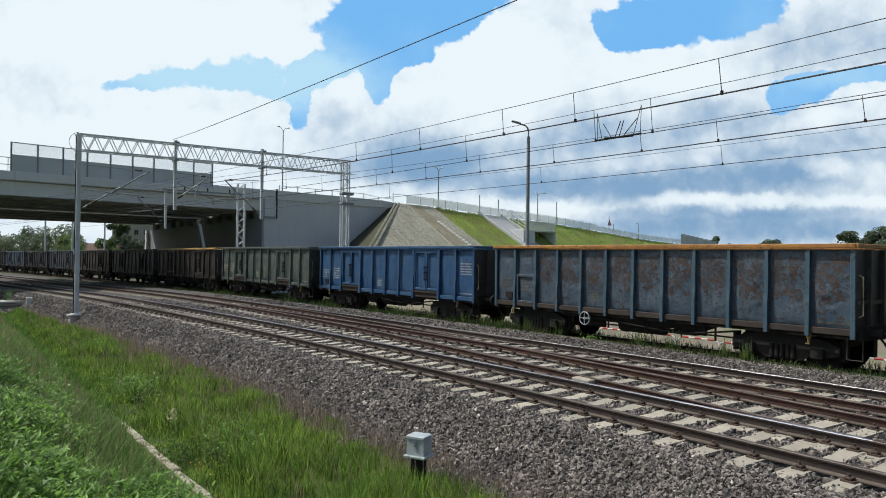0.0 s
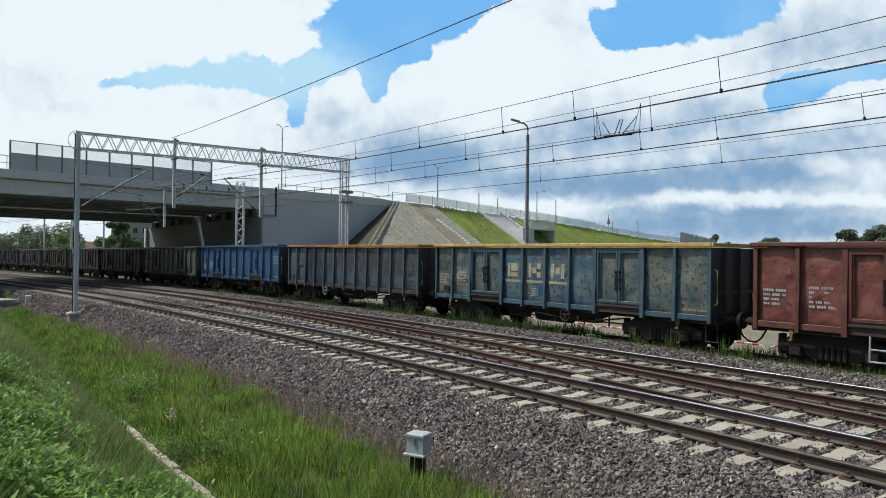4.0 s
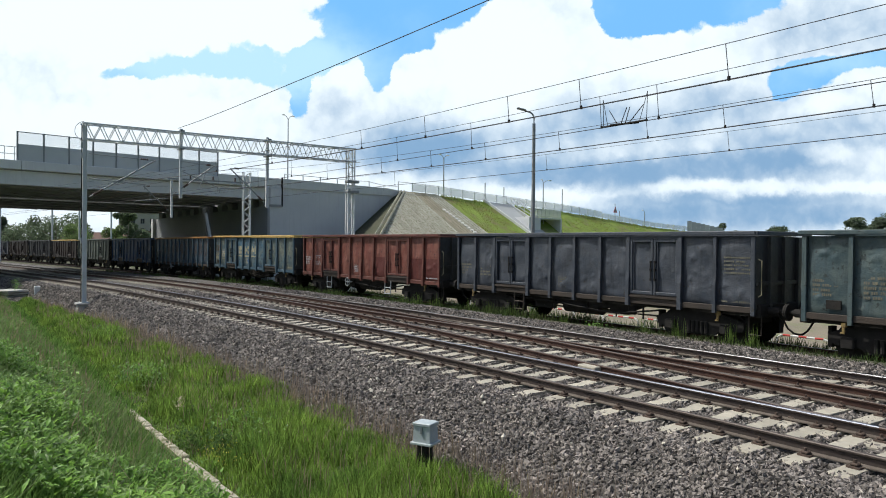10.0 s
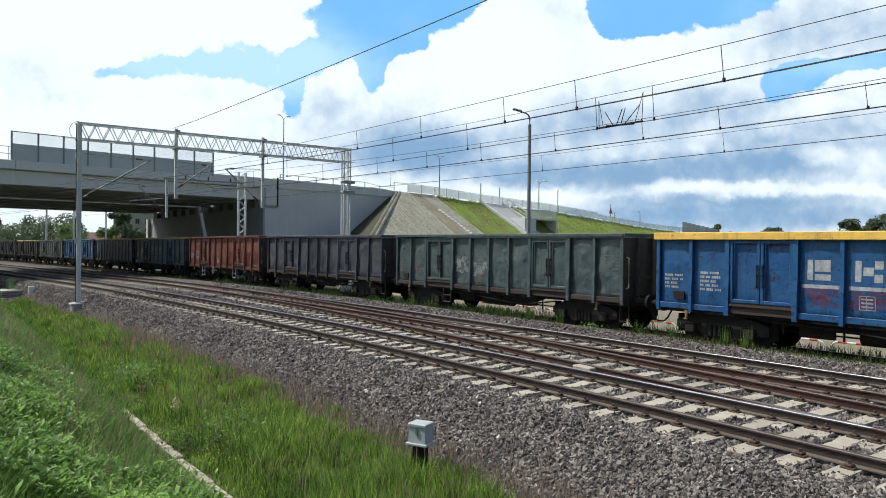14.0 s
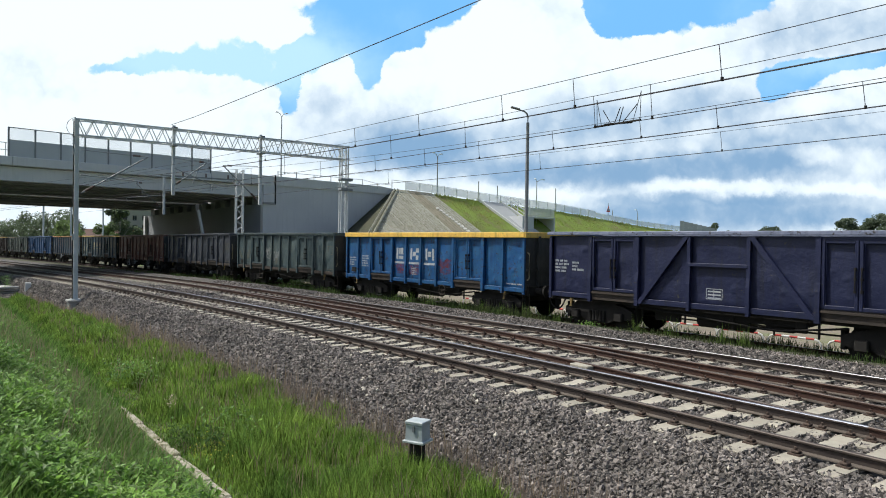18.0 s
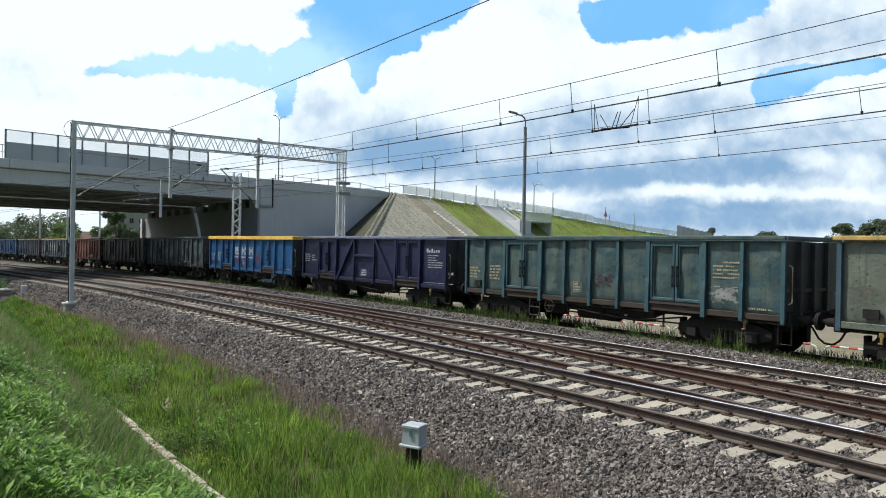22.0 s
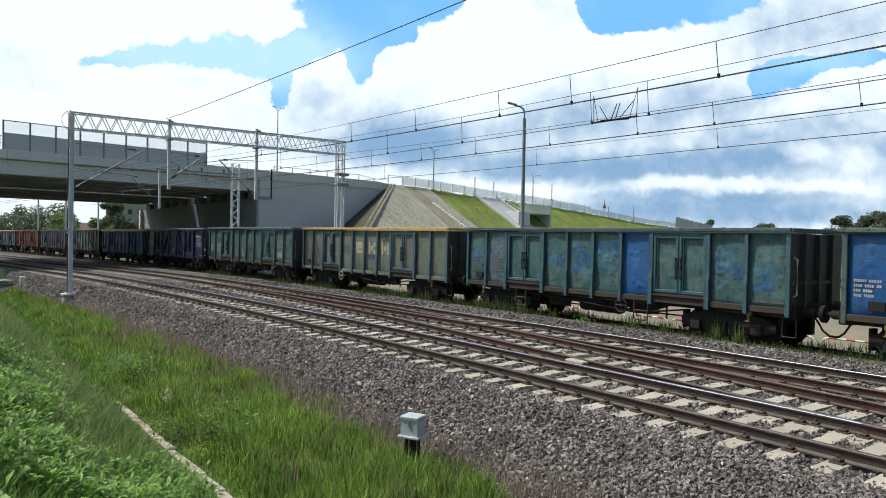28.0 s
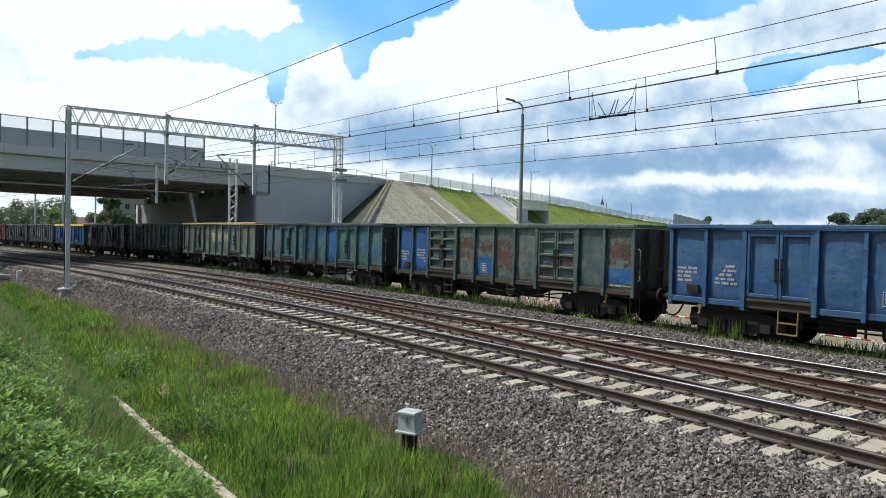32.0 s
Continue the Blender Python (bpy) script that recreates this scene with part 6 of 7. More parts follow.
    whites = blobs(((900, 285, 80, 40, 0.1), (1195, 330, 75, 15, 0.45), (1262, 326, 50, 12, 0.35), (1340, 332, 70, 13, 0.4), (1480, 336, 110, 12, 0.3), (980, 352, 110, 20, 0.35), (1530, 285, 70, 26, 0.5), (1440, 278, 44, 20, 0.5),
                    (250, 30, 330, 70, 0.5), (880, 110, 130, 110, 0.4), (200, 200, 300, 40, 0.25), (600, 140, 34, 26, 0.3), (1180, 110, 120, 26, 0.3), (700, 150, 50, 26, 0.25), (1440, 190, 60, 24, 0.3)))
    grey = math_node("SUBTRACT", math_node("ADD", greys, math_node("MULTIPLY_ADD", fine, 0.36, -0.18)), whites)
    grey = ramp(math_node("ADD", math_node("ADD", grey, math_node("MULTIPLY_ADD", heads, 1.2, -0.36)), math_node("MULTIPLY_ADD", soft, 0.9, -0.45)), -0.15, 1.0)
    cloud = mixnode(nt, (1.0, 1.05, 1.1), (0.27, 0.43, 0.65), grey)
    deep = mixnode(nt, (0.23, 0.55, 1.0), (0.58, 0.85, 1.05), veil)
    colour = mixnode(nt, cloud, deep, blue)
    em = nt.nodes.new("ShaderNodeEmission")
    link(colour, em.inputs[0])
    link(em.outputs[0], nt.nodes["Material Output"].inputs[0])
    return m


backdrop = tagged(new("backdrop", backdrop_mesh()), "blue sky with white and grey clouds", "sky", kind="structure")

# ---- ballast stones ----
rng = np.random.default_rng(5)
STONE_V = np.array([(1, 0, 0), (-1, 0, 0), (0, 1, 0), (0, -1, 0), (0, 0, 1), (0, 0, -1)], float)
STONE_F = np.array([(0, 2, 4), (2, 1, 4), (1, 3, 4), (3, 0, 4), (2, 0, 5), (1, 2, 5), (3, 1, 5), (0, 3, 5)])


def turns(n):
    """n random rotation matrices."""
    q = rng.normal(size=(n, 4))
    q /= np.linalg.norm(q, axis=1)[:, None]
    w, x, y, z = q.T
    return np.stack([np.stack([1 - 2 * (y * y + z * z), 2 * (x * y - z * w), 2 * (x * z + y * w)], 1),
                     np.stack([2 * (x * y + z * w), 1 - 2 * (x * x + z * z), 2 * (y * z - x * w)], 1),
                     np.stack([2 * (x * z - y * w), 2 * (y * z + x * w), 1 - 2 * (x * x + y * y)], 1)], 1)


def near_y(x):
    x = np.asarray(x, float)
    return np.where(x >= -5, 9.78, np.where(x > X_END, 9.78 - 0.0014 * (x + 5) ** 2, 9.78 - 0.0014 * (X_END + 5) ** 2 - 0.0028 * (X_END + 5) * (x - X_END)))


def stones(name, x, y, z, size, material, label):
    n = len(x)
    v = STONE_V[None] * rng.uniform(0.65, 1.2, (n, 6, 1))
    v = v * (size[:, None, None] * rng.uniform(0.3, 1.45, (n, 1, 3)))
    v = np.einsum("nij,nkj->nki", turns(n), v) + np.stack([x, y, z], 1)[:, None]
    f = STONE_F[None] + 6 * np.arange(n)[:, None, None]
    return tagged(new(name, raw(name, v.reshape(-1, 3), f.reshape(-1, 3), material)), label, "ballast", kind="stuff")


def stretch_x(n, near, far, power=1.0):
    """Distances along the line, thinning out with the distance."""
    u = rng.random(n)
    return -(near + (far - near) * u ** (1 + 0.7 * power))


n = 92000
sx = stretch_x(n, 1.5, 60, 1.15)
u = rng.random(n)
toe, shoulder = near_y(sx) - 3.75, near_y(sx) - 1.9
lo = near_y(sx) - 3.55 - 0.25 * rng.random(n)
sy = lo + (near_y(sx) - 1.25 - lo) * u
sz = np.array([ground_z(a, b) for a, b in zip(sx, sy)]) + rng.uniform(-0.015, 0.03, n)
keep = (np.abs(sx + 37.8) > 0.38) | (np.abs(sy - 5.85) > 0.4)
sx, sy, sz, n = sx[keep], sy[keep], sz[keep], int(keep.sum())
stones("ballast_stones", sx, sy, sz, rng.uniform(0.019, 0.041, n) * (1 + 0.014 * np.abs(sx)), STONE, "grey crushed stone ballast on the shoulder")
n = 86000
sx = stretch_x(n, 1.5, 42)
sy = near_y(sx) - 1.3 + rng.random(n) * 8.0
keep = np.abs(((sx + 0.935) / 0.6 + 0.5) % 1.0 - 0.5) > rng.uniform(0.17, 0.235, n)
keep |= np.abs(sy - near_y(sx)) > rng.uniform(1.08, 1.2, n)
keep |= (sy - near_y(sx) > 1.35)
keep &= (np.abs(np.abs(sy - near_y(sx)) - G) > 0.1)
sx, sy = sx[keep], sy[keep]
off = sy - near_y(sx)
deep = np.where(off > 5.35, -0.215 + 0.15 * np.clip((off - 5.35) / 0.7, 0, 1) - 0.5 * np.clip(off - 7.3, 0, 1), np.where(off > 1.4, -0.21, -0.2))
stones("ballast_stones", sx, sy, deep + rng.uniform(-0.02, 0.015, len(sx)), rng.uniform(0.019, 0.04, len(sx)) * (1 + 0.014 * np.abs(sx)), STONE, "grey crushed stone ballast between the sleepers")
WHITE_STONE = mat("white_stone", (0.62, 0.58, 0.5), (0.5, 0.45, 0.38), 20, rough=0.9)
n = 90
sx = stretch_x(n, 3, 26)
sy = near_y(sx) - 3.3 + 1.9 * rng.random(n)
toe, shoulder = near_y(sx) - 3.75, near_y(sx) - 1.9
stones("pale_stones", sx, sy, np.where(sy < shoulder, -1.0 + 0.77 * (sy - toe) / (shoulder - toe), -0.225) + 0.035, rng.uniform(0.025, 0.045, n), WHITE_STONE, "scattered pale stones in the ballast")

# ---- grass ----


def zs(x, y):
    return np.array([ground_z(a, b) for a, b in zip(x, y)])


def blades(name, x, y, h, width, material, label, lean=0.35, category="grass", z=None):
    """Bent grass blades of three triangles each."""
    n = len(x)
    z = zs(x, y) if z is None else z
    a = rng.uniform(0, 2 * math.pi, n)
    la = rng.uniform(0, 2 * math.pi, n)
    base = np.stack([x, y, z - 0.02], 1)
    side = np.stack([np.cos(a), np.sin(a), 0 * a], 1) * (width * rng.uniform(0.6, 1.3, n))[:, None]
    tilt = np.stack([np.cos(la), np.sin(la), 0 * a], 1) * (h * lean * rng.uniform(0.1, 1.3, n))[:, None]
    up = np.zeros((n, 3))
    up[:, 2] = h
    mid, tip = base + up * 0.55 + tilt * 0.3, base + up + tilt
    v = np.stack([base - side, base + side, mid - side * 0.8, mid + side * 0.8, tip], 1)
    f = np.array([(0, 1, 2), (1, 3, 2), (2, 3, 4)])[None] + 5 * np.arange(n)[:, None, None]
    return tagged(new(name, raw(name, v.reshape(-1, 3), f.reshape(-1, 3), material)), label, category, kind="stuff")


def patchy(x, y, s, seed):
    return np.array([noise.noise((a * s, b * s, seed)) for a, b in zip(x, y)])


GREEN = mat("green_grass", (0.285, 0.40, 0.082), (0.135, 0.225, 0.05), 1.1, rough=0.7, island=0.62, trans=0.45, spec=0.15)
GREEN_DARK = mat("bank_grass", (0.10, 0.20, 0.04), (0.18, 0.285, 0.07), 1.1, rough=0.8, island=0.6, trans=0.45, spec=0.15)
# dark green grass with the train's shade put into the colour
VERGE = mat("verge_grass", (0.055, 0.085, 0.03), (0.085, 0.105, 0.04), 0.8, rough=0.85, island=0.4, trans=0.3, spec=0.1)
VERGE_LIGHT = mat("trackside_green", (0.085, 0.13, 0.04), (0.065, 0.10, 0.035), 0.8, rough=0.85, island=0.4, trans=0.35, spec=0.1)
TUFT = mat("tuft_green", (0.17, 0.25, 0.06), (0.13, 0.20, 0.05), 0.8, rough=0.8, island=0.4, trans=0.4, spec=0.1)
STRAW = mat("dry_grass", (0.36, 0.29, 0.18), (0.28, 0.21, 0.15), 2, rough=0.8, island=0.35, trans=0.3)
PURPLE = mat("purple_grass", (0.34, 0.27, 0.23), (0.27, 0.22, 0.17), 2, rough=0.8, island=0.35, trans=0.3)
LEAF = mat("weed_leaf", (0.235, 0.39, 0.07), (0.11, 0.22, 0.045), 1.0, rough=0.48, island=0.55, trans=0.45, spec=0.38)
LEAF_PALE = mat("pale_weed_leaf", (0.18, 0.31, 0.06), (0.13, 0.24, 0.06), 1.0, rough=0.55, island=0.45, trans=0.45, spec=0.25)

# the meadow between the kerb and the ballast
n = 120000
gx = stretch_x(n, 2.0, 44, 1.3)
top = near_y(gx) - 3.35 + 0.3 * patchy(gx, 0 * gx, 0.6, 2.0) - 0.55 * np.clip((gx + 10) / 4, 0, 1)
gy = 3.27 + (top - 3.27) * rng.random(n) ** 0.95
ok = gy > 0.06 * -gx
gx, gy = gx[ok], gy[ok]
edge = np.clip((gy - 3.1) / 0.9, 0.2 + 0.5 * np.clip(patchy(gx, 0 * gy, 1.3, 77.0) + 0.1, 0, 0.6), 1)
gh = (0.31 + 0.36 * patchy(gx, gy, 0.7, 4.0) + 0.24 * patchy(gx, gy, 2.1, 14.0)) * rng.uniform(0.5, 1.25, len(gx)) * edge
gh *= np.clip((near_y(gx) - 3.1 - gy) / 0.8, 0.45, 1)
blades("meadow_grass", gx, gy, np.maximum(gh, 0.06), 0.005 + 0.00055 * np.abs(gx), GREEN, "tall bright green meadow grass")
# stalks with purple and straw heads along the ballast
n = 7500
gx = stretch_x(n, 3.0, 44, 1.2)
gy = near_y(gx) - 3.5 + rng.normal(0, 0.24, n)
gh = rng.uniform(0.12, 0.42, n)
blades("purple_grass", gx, gy, gh, 0.003 + 0.0003 * np.abs(gx), PURPLE, "thin purple-brown grass stalks along the ballast", 0.25)
n = 8000
gx = stretch_x(n, 2.0, 44, 1.2)
gy = 1.2 + rng.random(n) * (near_y(gx) - 4.4)
ok = gy > 0.06 * -gx
blades("dry_stalks", gx[ok], gy[ok], rng.uniform(0.2, 0.6, ok.sum()) * np.where(np.abs(gy[ok] - 3.2) < 0.6, 0.35, 1), 0.003 + 0.0004 * np.abs(gx[ok]), STRAW, "thin dry grass stalks", 0.3)
# the bank below the camera
n = 90000
gx = stretch_x(n, 1.6, 42, 1.4)
gy = -0.4 + 3.7 * rng.random(n)
ok = gy > 0.06 * -gx - 0.5
gx, gy = gx[ok], gy[ok]
gh = (0.27 + 0.14 * patchy(gx, gy, 0.8, 7.0)) * rng.uniform(0.5, 1.3, len(gx)) * np.clip((3.35 - gy) / 1.1, np.clip((-gx - 11) / 6, 0.28 + 0.3 * np.clip(patchy(gx, 0 * gy, 1.1, 83.0), 0, 1), 1), 1)
blades("bank_grass", gx, gy, np.maximum(gh, 0.05), 0.004 + 0.0005 * np.abs(gx), GREEN_DARK, "long green grass on the bank", 0.6)

n = 20000
gx = stretch_x(n, 2.5, 34, 1.2)
gy = 0.2 + 2.7 * rng.random(n)
ok = (gy > 0.06 * -gx - 0.3) & (patchy(gx, gy, 0.5, 51.0) > -0.1)
gx, gy = gx[ok], gy[ok]
PALE = mat("pale_grass", (0.23, 0.29, 0.13), (0.18, 0.26, 0.09), 1.0, rough=0.8, island=0.3, trans=0.4, spec=0.15)
blades("pale_grass", gx, gy, rng.uniform(0.2, 0.5, len(gx)) * np.clip((3.3 - gy) / 1.0, 0.3, 1), 0.004 + 0.0004 * np.abs(gx), PALE, "pale seeding grass on the bank", 0.7)


def leaves(name, x, y, z, size, material, label, flat=0.5):
    """Broad leaves: two folded triangles pairs each."""
    n = len(x)
    a = rng.uniform(0, 2 * math.pi, n)
    out = np.stack([np.cos(a), np.sin(a), rng.uniform(-0.4, 1.3, n) * flat * 2], 1)
    out /= np.linalg.norm(out, axis=1)[:, None]
    side = np.stack([-np.sin(a), np.cos(a), rng.uniform(-0.4, 0.4, n)], 1)
    up = np.cross(out, side)
    c = np.stack([x, y, z], 1)
    L, W = size[:, None], size[:, None] * rng.uniform(0.14, 0.28, n)[:, None]
    v = np.stack([c, c + out * L * 0.5 + side * W + up * W * 0.3, c + out * L * 1.05 - up * W * 0.3, c + out * L * 0.5 - side * W + up * W * 0.3, c + out * L * 0.55], 1)
    f = np.array([(0, 1, 4), (1, 2, 4), (2, 3, 4), (3, 0, 4)])[None] + 5 * np.arange(n)[:, None, None]
    return tagged(new(name, raw(name, v.reshape(-1, 3), f.reshape(-1, 3), material)), label, "weeds", kind="stuff")


def weed_patch(name, count, xr, yr, per, height, size, material, label, seed, lo=0.0):
    px = stretch_x(count, *xr, 0.9)
    py = yr[0] + (yr[1] - yr[0]) * rng.random(count)
    ok = (py > 0.06 * -px - 0.4) & (patchy(px, py, 0.75, seed) > lo)
    px, py = px[ok], py[ok]
    pz = zs(px, py)
    hh = height * (0.75 + 0.9 * patchy(px, py, 1.1, seed + 3)) * rng.uniform(0.5, 1.2, len(px)) * np.clip((3.4 - py) / 1.2, 0.3, 1)
    k = rng.random((len(px), per))
    x = (px[:, None] + rng.normal(0, 0.06, k.shape) * (0.5 + k)).ravel()
    y = (py[:, None] + rng.normal(0, 0.06, k.shape) * (0.5 + k)).ravel()
    z = (pz[:, None] + hh[:, None] * (0.25 + 0.75 * k)).ravel()
    return leaves(name, x, y, z, rng.uniform(0.6, 1.3, x.size) * size, material, label)


weed_patch("broad_weeds", 4600, (2.2, 14), (-0.3, 1.95), 28, 0.5, 0.078, LEAF, "dense broad-leaved green weeds on the bank", 11.0, -0.1)
weed_patch("pale_weeds", 2800, (2.2, 24), (-0.3, 2.5), 18, 0.45, 0.07, LEAF_PALE, "pale green leafy weeds on the bank", 23.0, 0.05)
n = 1600
cx = np.repeat([-17.6, -11.8, -26.0], [900, 400, 300]) + rng.normal(0, 0.55, n)
cy = np.repeat([3.94, 4.3, 4.6], [900, 400, 300]) + rng.normal(0, 0.3, n)
leaves("leafy_shrubs", cx, cy, zs(cx, cy) + rng.uniform(0.1, 0.55, n), rng.uniform(0.05, 0.1, n), LEAF, "low leafy green clumps in the meadow")
n = 160
YELLOW_FLOWER = mat("yellow_flower", (0.6, 0.5, 0.03), rough=0.6)
cx, cy = -10.6 + rng.normal(0, 0.3, n), 3.51 + rng.normal(0, 0.15, n)
leaves("yellow_flowers", cx, cy, zs(cx, cy) + rng.uniform(0.15, 0.42, n), rng.uniform(0.015, 0.03, n), YELLOW_FLOWER, "small yellow flowers in the grass")

# grass beside and under the train
n = 26000
gx = stretch_x(n, 0.0, 72, 0.4)
ty = 19.14 - 0.00038 * np.minimum(0, gx - 7.8) ** 2
gy = np.where(gx > -16, ty - 1.9 + 0.4 * np.abs(rng.normal(0, 1, n)), near_y(gx) + 6.6 + rng.random(n) * (ty - 0.9 - near_y(gx) - 6.6))
pt = patchy(gx, gy, 0.5, 31.0)
near_part = gx > -17
keep = (pt > 0.02) & (rng.random(n) < np.where(near_part, 0.3, 0.55))
gx, gy, pt = gx[keep], gy[keep], pt[keep]
gh = np.clip(0.22 + 0.38 * pt, 0.05, 0.55) * rng.uniform(0.4, 1.2, len(gx))
blades("trackside_grass", gx, gy, gh, 0.012, VERGE_LIGHT, "tall green grass between the tracks", 0.3)
n = 2400
cx = np.repeat([-12.3, -10.6, -9.9, -17.0, -20.5, -23.8, -13.6, -18.2, -21.7, -26.5, -25.1, -19.3], 200) + rng.normal(0, 0.08, n)
cy = np.repeat([17.0, 16.9, 16.75, 17.3, 16.9, 16.8, 17.2, 17.1, 17.0, 16.9, 16.7, 17.0], 200) + rng.normal(0, 0.12, n)
blades("grass_tuft", cx[::5], cy[::5], rng.uniform(0.15, 0.65, len(cx[::5])), 0.007, TUFT, "tall green grass tufts beside the track", 0.2)
n = 62000
gx = stretch_x(n, -4, 60, 0.3)
gy = 16.4 + 7.6 * rng.random(n)
blades("verge_grass", gx, gy, rng.uniform(0.06, 0.28, n) * np.where(gy > 22.5, np.where(gx < -18, 2.0, 0.7), np.where((gx > -17) & (gy < 17.6), 0.7, 1.25)) * np.clip(0.9 + 1.4 * patchy(gx, gy, 0.4, 41.0), 0.15, 1.6), 0.013, VERGE, "dark green grass under and beyond the train, shade in its colour", 0.35)
n = 260
cx, cy = -15.2 + rng.normal(0, 0.16, n), 16.9 + rng.normal(0, 0.16, n)
leaves("bright_weed", cx, cy, -0.5 + rng.uniform(0.05, 0.5, n), rng.uniform(0.06, 0.12, n), LEAF_PALE, "bright yellow-green weed beside the track")
n = 200
cx, cy = -49.6 + rng.normal(0, 0.4, n), 3.99 + rng.normal(0, 0.12, n)
leaves("yellow_shrub", cx, cy, -1.0 + rng.uniform(0.3, 1.1, n), rng.uniform(0.06, 0.12, n), LEAF_PALE, "yellow-green leafy shrub beside the slabs")

# ---- far trees and houses ----
BARK = mat("bark", (0.10, 0.08, 0.06), (0.15, 0.13, 0.11), 4, rough=0.95, bump=0.5, bscale=20)
BIRCH = mat("birch_bark", (0.5, 0.48, 0.44), (0.15, 0.13, 0.11), 4, rough=0.9)
CROWNS = [mat("crown_green", (0.15, 0.19, 0.115), (0.115, 0.15, 0.09), 0.4, rough=0.8, island=0.3, trans=0.6),
          mat("crown_dark", (0.10, 0.125, 0.085), (0.08, 0.10, 0.07), 0.4, rough=0.8, island=0.3, trans=0.55),
          mat("crown_far", (0.15, 0.19, 0.12), (0.12, 0.15, 0.10), 0.4, rough=0.85, island=0.3, trans=0.4),
          mat("crown_light", (0.17, 0.24, 0.09), (0.13, 0.18, 0.07), 0.4, rough=0.8, island=0.3, trans=0.6)]


def tree(x, y, z, h, w, crown=0, label="leafy green tree", lobes=17, n=4200, trunk=BARK, start=0.25, point=False):
    ob = thing("tree", label, "tree", pose(x, y, z), group="far trees")
    bm = bmesh.new()
    rod(bm, (0, 0, -0.3), (0, 0, h * 0.5), 0.03 * h, 8, 0.018 * h)
    rod(bm, (0, 0, h * 0.5), (0.02 * h, 0, h * 0.85), 0.018 * h, 6, 0.006 * h)
    for k in range(6):
        a, z0 = k * 1.1 + x, h * (start + 0.08 * k)
        rod(bm, (0, 0, z0), (0.35 * w * math.cos(a), 0.35 * w * math.sin(a), z0 + 0.16 * h), 0.011 * h, 5, 0.004 * h)
    part("trunk", bm, trunk, ob)
    cs = np.stack([rng.normal(0, w * 0.21, lobes), rng.normal(0, w * 0.21, lobes), h * (start + 0.1 + (0.82 - start) * rng.random(lobes))], 1)
    if point:
        cs[:, :2] *= (1.05 - cs[:, 2:3] / h)
    rad = rng.uniform(0.17, 0.3, lobes) * w * (np.where(cs[:, 2] > 0.75 * h, 0.7, 1.0))
    pick = rng.integers(0, lobes, n)
    d = rng.normal(size=(n, 3))
    d /= np.linalg.norm(d, axis=1)[:, None]
    c = cs[pick] + d * (rad[pick] * rng.uniform(0.55, 1.08, n))[:, None] * [1, 1, 0.85]
    c[:, 2] = np.clip(c[:, 2], 0.1 * h, h)
    r = turns(n) * (0.015 * h * rng.uniform(0.6, 1.4, n))[:, None, None]
    q = np.array([(1, 0.5, 0), (-0.2, 0.9, 0.2), (-1, -0.4, 0), (0.3, -0.9, -0.2)])
    v = np.einsum("nij,kj->nki", r, q) + c[:, None]
    f = np.arange(4)[None] + 4 * np.arange(n)[:, None]
    part("crown", raw("crown", v.reshape(-1, 3), f, CROWNS[crown]), None, ob, "")
    return ob


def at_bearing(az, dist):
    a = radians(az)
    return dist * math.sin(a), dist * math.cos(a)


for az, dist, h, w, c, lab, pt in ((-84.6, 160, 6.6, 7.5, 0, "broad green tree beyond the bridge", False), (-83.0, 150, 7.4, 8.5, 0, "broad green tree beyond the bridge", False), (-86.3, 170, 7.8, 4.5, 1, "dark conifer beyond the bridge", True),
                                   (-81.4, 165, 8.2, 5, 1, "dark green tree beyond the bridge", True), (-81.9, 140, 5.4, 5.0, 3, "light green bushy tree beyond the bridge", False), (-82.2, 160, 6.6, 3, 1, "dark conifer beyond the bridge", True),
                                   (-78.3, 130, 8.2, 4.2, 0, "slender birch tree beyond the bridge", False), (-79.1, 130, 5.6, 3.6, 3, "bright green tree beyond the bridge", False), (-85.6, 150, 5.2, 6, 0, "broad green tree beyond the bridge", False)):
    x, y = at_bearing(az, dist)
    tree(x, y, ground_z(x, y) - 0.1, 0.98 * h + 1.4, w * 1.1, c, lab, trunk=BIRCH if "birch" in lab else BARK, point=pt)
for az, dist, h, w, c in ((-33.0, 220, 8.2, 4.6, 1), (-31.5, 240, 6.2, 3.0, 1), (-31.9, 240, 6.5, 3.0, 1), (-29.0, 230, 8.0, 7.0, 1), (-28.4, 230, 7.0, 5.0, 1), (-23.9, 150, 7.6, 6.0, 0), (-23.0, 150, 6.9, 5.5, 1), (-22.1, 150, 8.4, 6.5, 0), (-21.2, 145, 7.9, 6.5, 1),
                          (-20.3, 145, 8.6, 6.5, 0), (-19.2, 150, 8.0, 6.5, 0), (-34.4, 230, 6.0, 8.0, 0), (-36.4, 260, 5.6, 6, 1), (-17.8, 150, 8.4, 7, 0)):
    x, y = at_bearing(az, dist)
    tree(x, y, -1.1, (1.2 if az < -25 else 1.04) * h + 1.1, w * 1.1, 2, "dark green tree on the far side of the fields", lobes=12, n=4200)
n = 44000
wa = np.radians(-60 + 48 * rng.random(n))
wd = 250 + 50 * rng.random(n)
hh = 3.2 + 1.6 * np.array([noise.noise((a * 30, 0, 5)) for a in wa]) + np.where(np.degrees(wa) > -27.4, 0.9 * np.clip((np.degrees(wa) + 27.4) / 2, 0, 1), 0)
leaves("far_wood", wd * np.sin(wa), wd * np.cos(wa), -1.0 + hh * rng.random(n) ** 0.6 * 1.6, rng.uniform(0.4, 0.95, n), CROWNS[2], "low dark wood along the horizon").data.update()
n = 20000
wa = np.radians(-100 + 30 * rng.random(n))
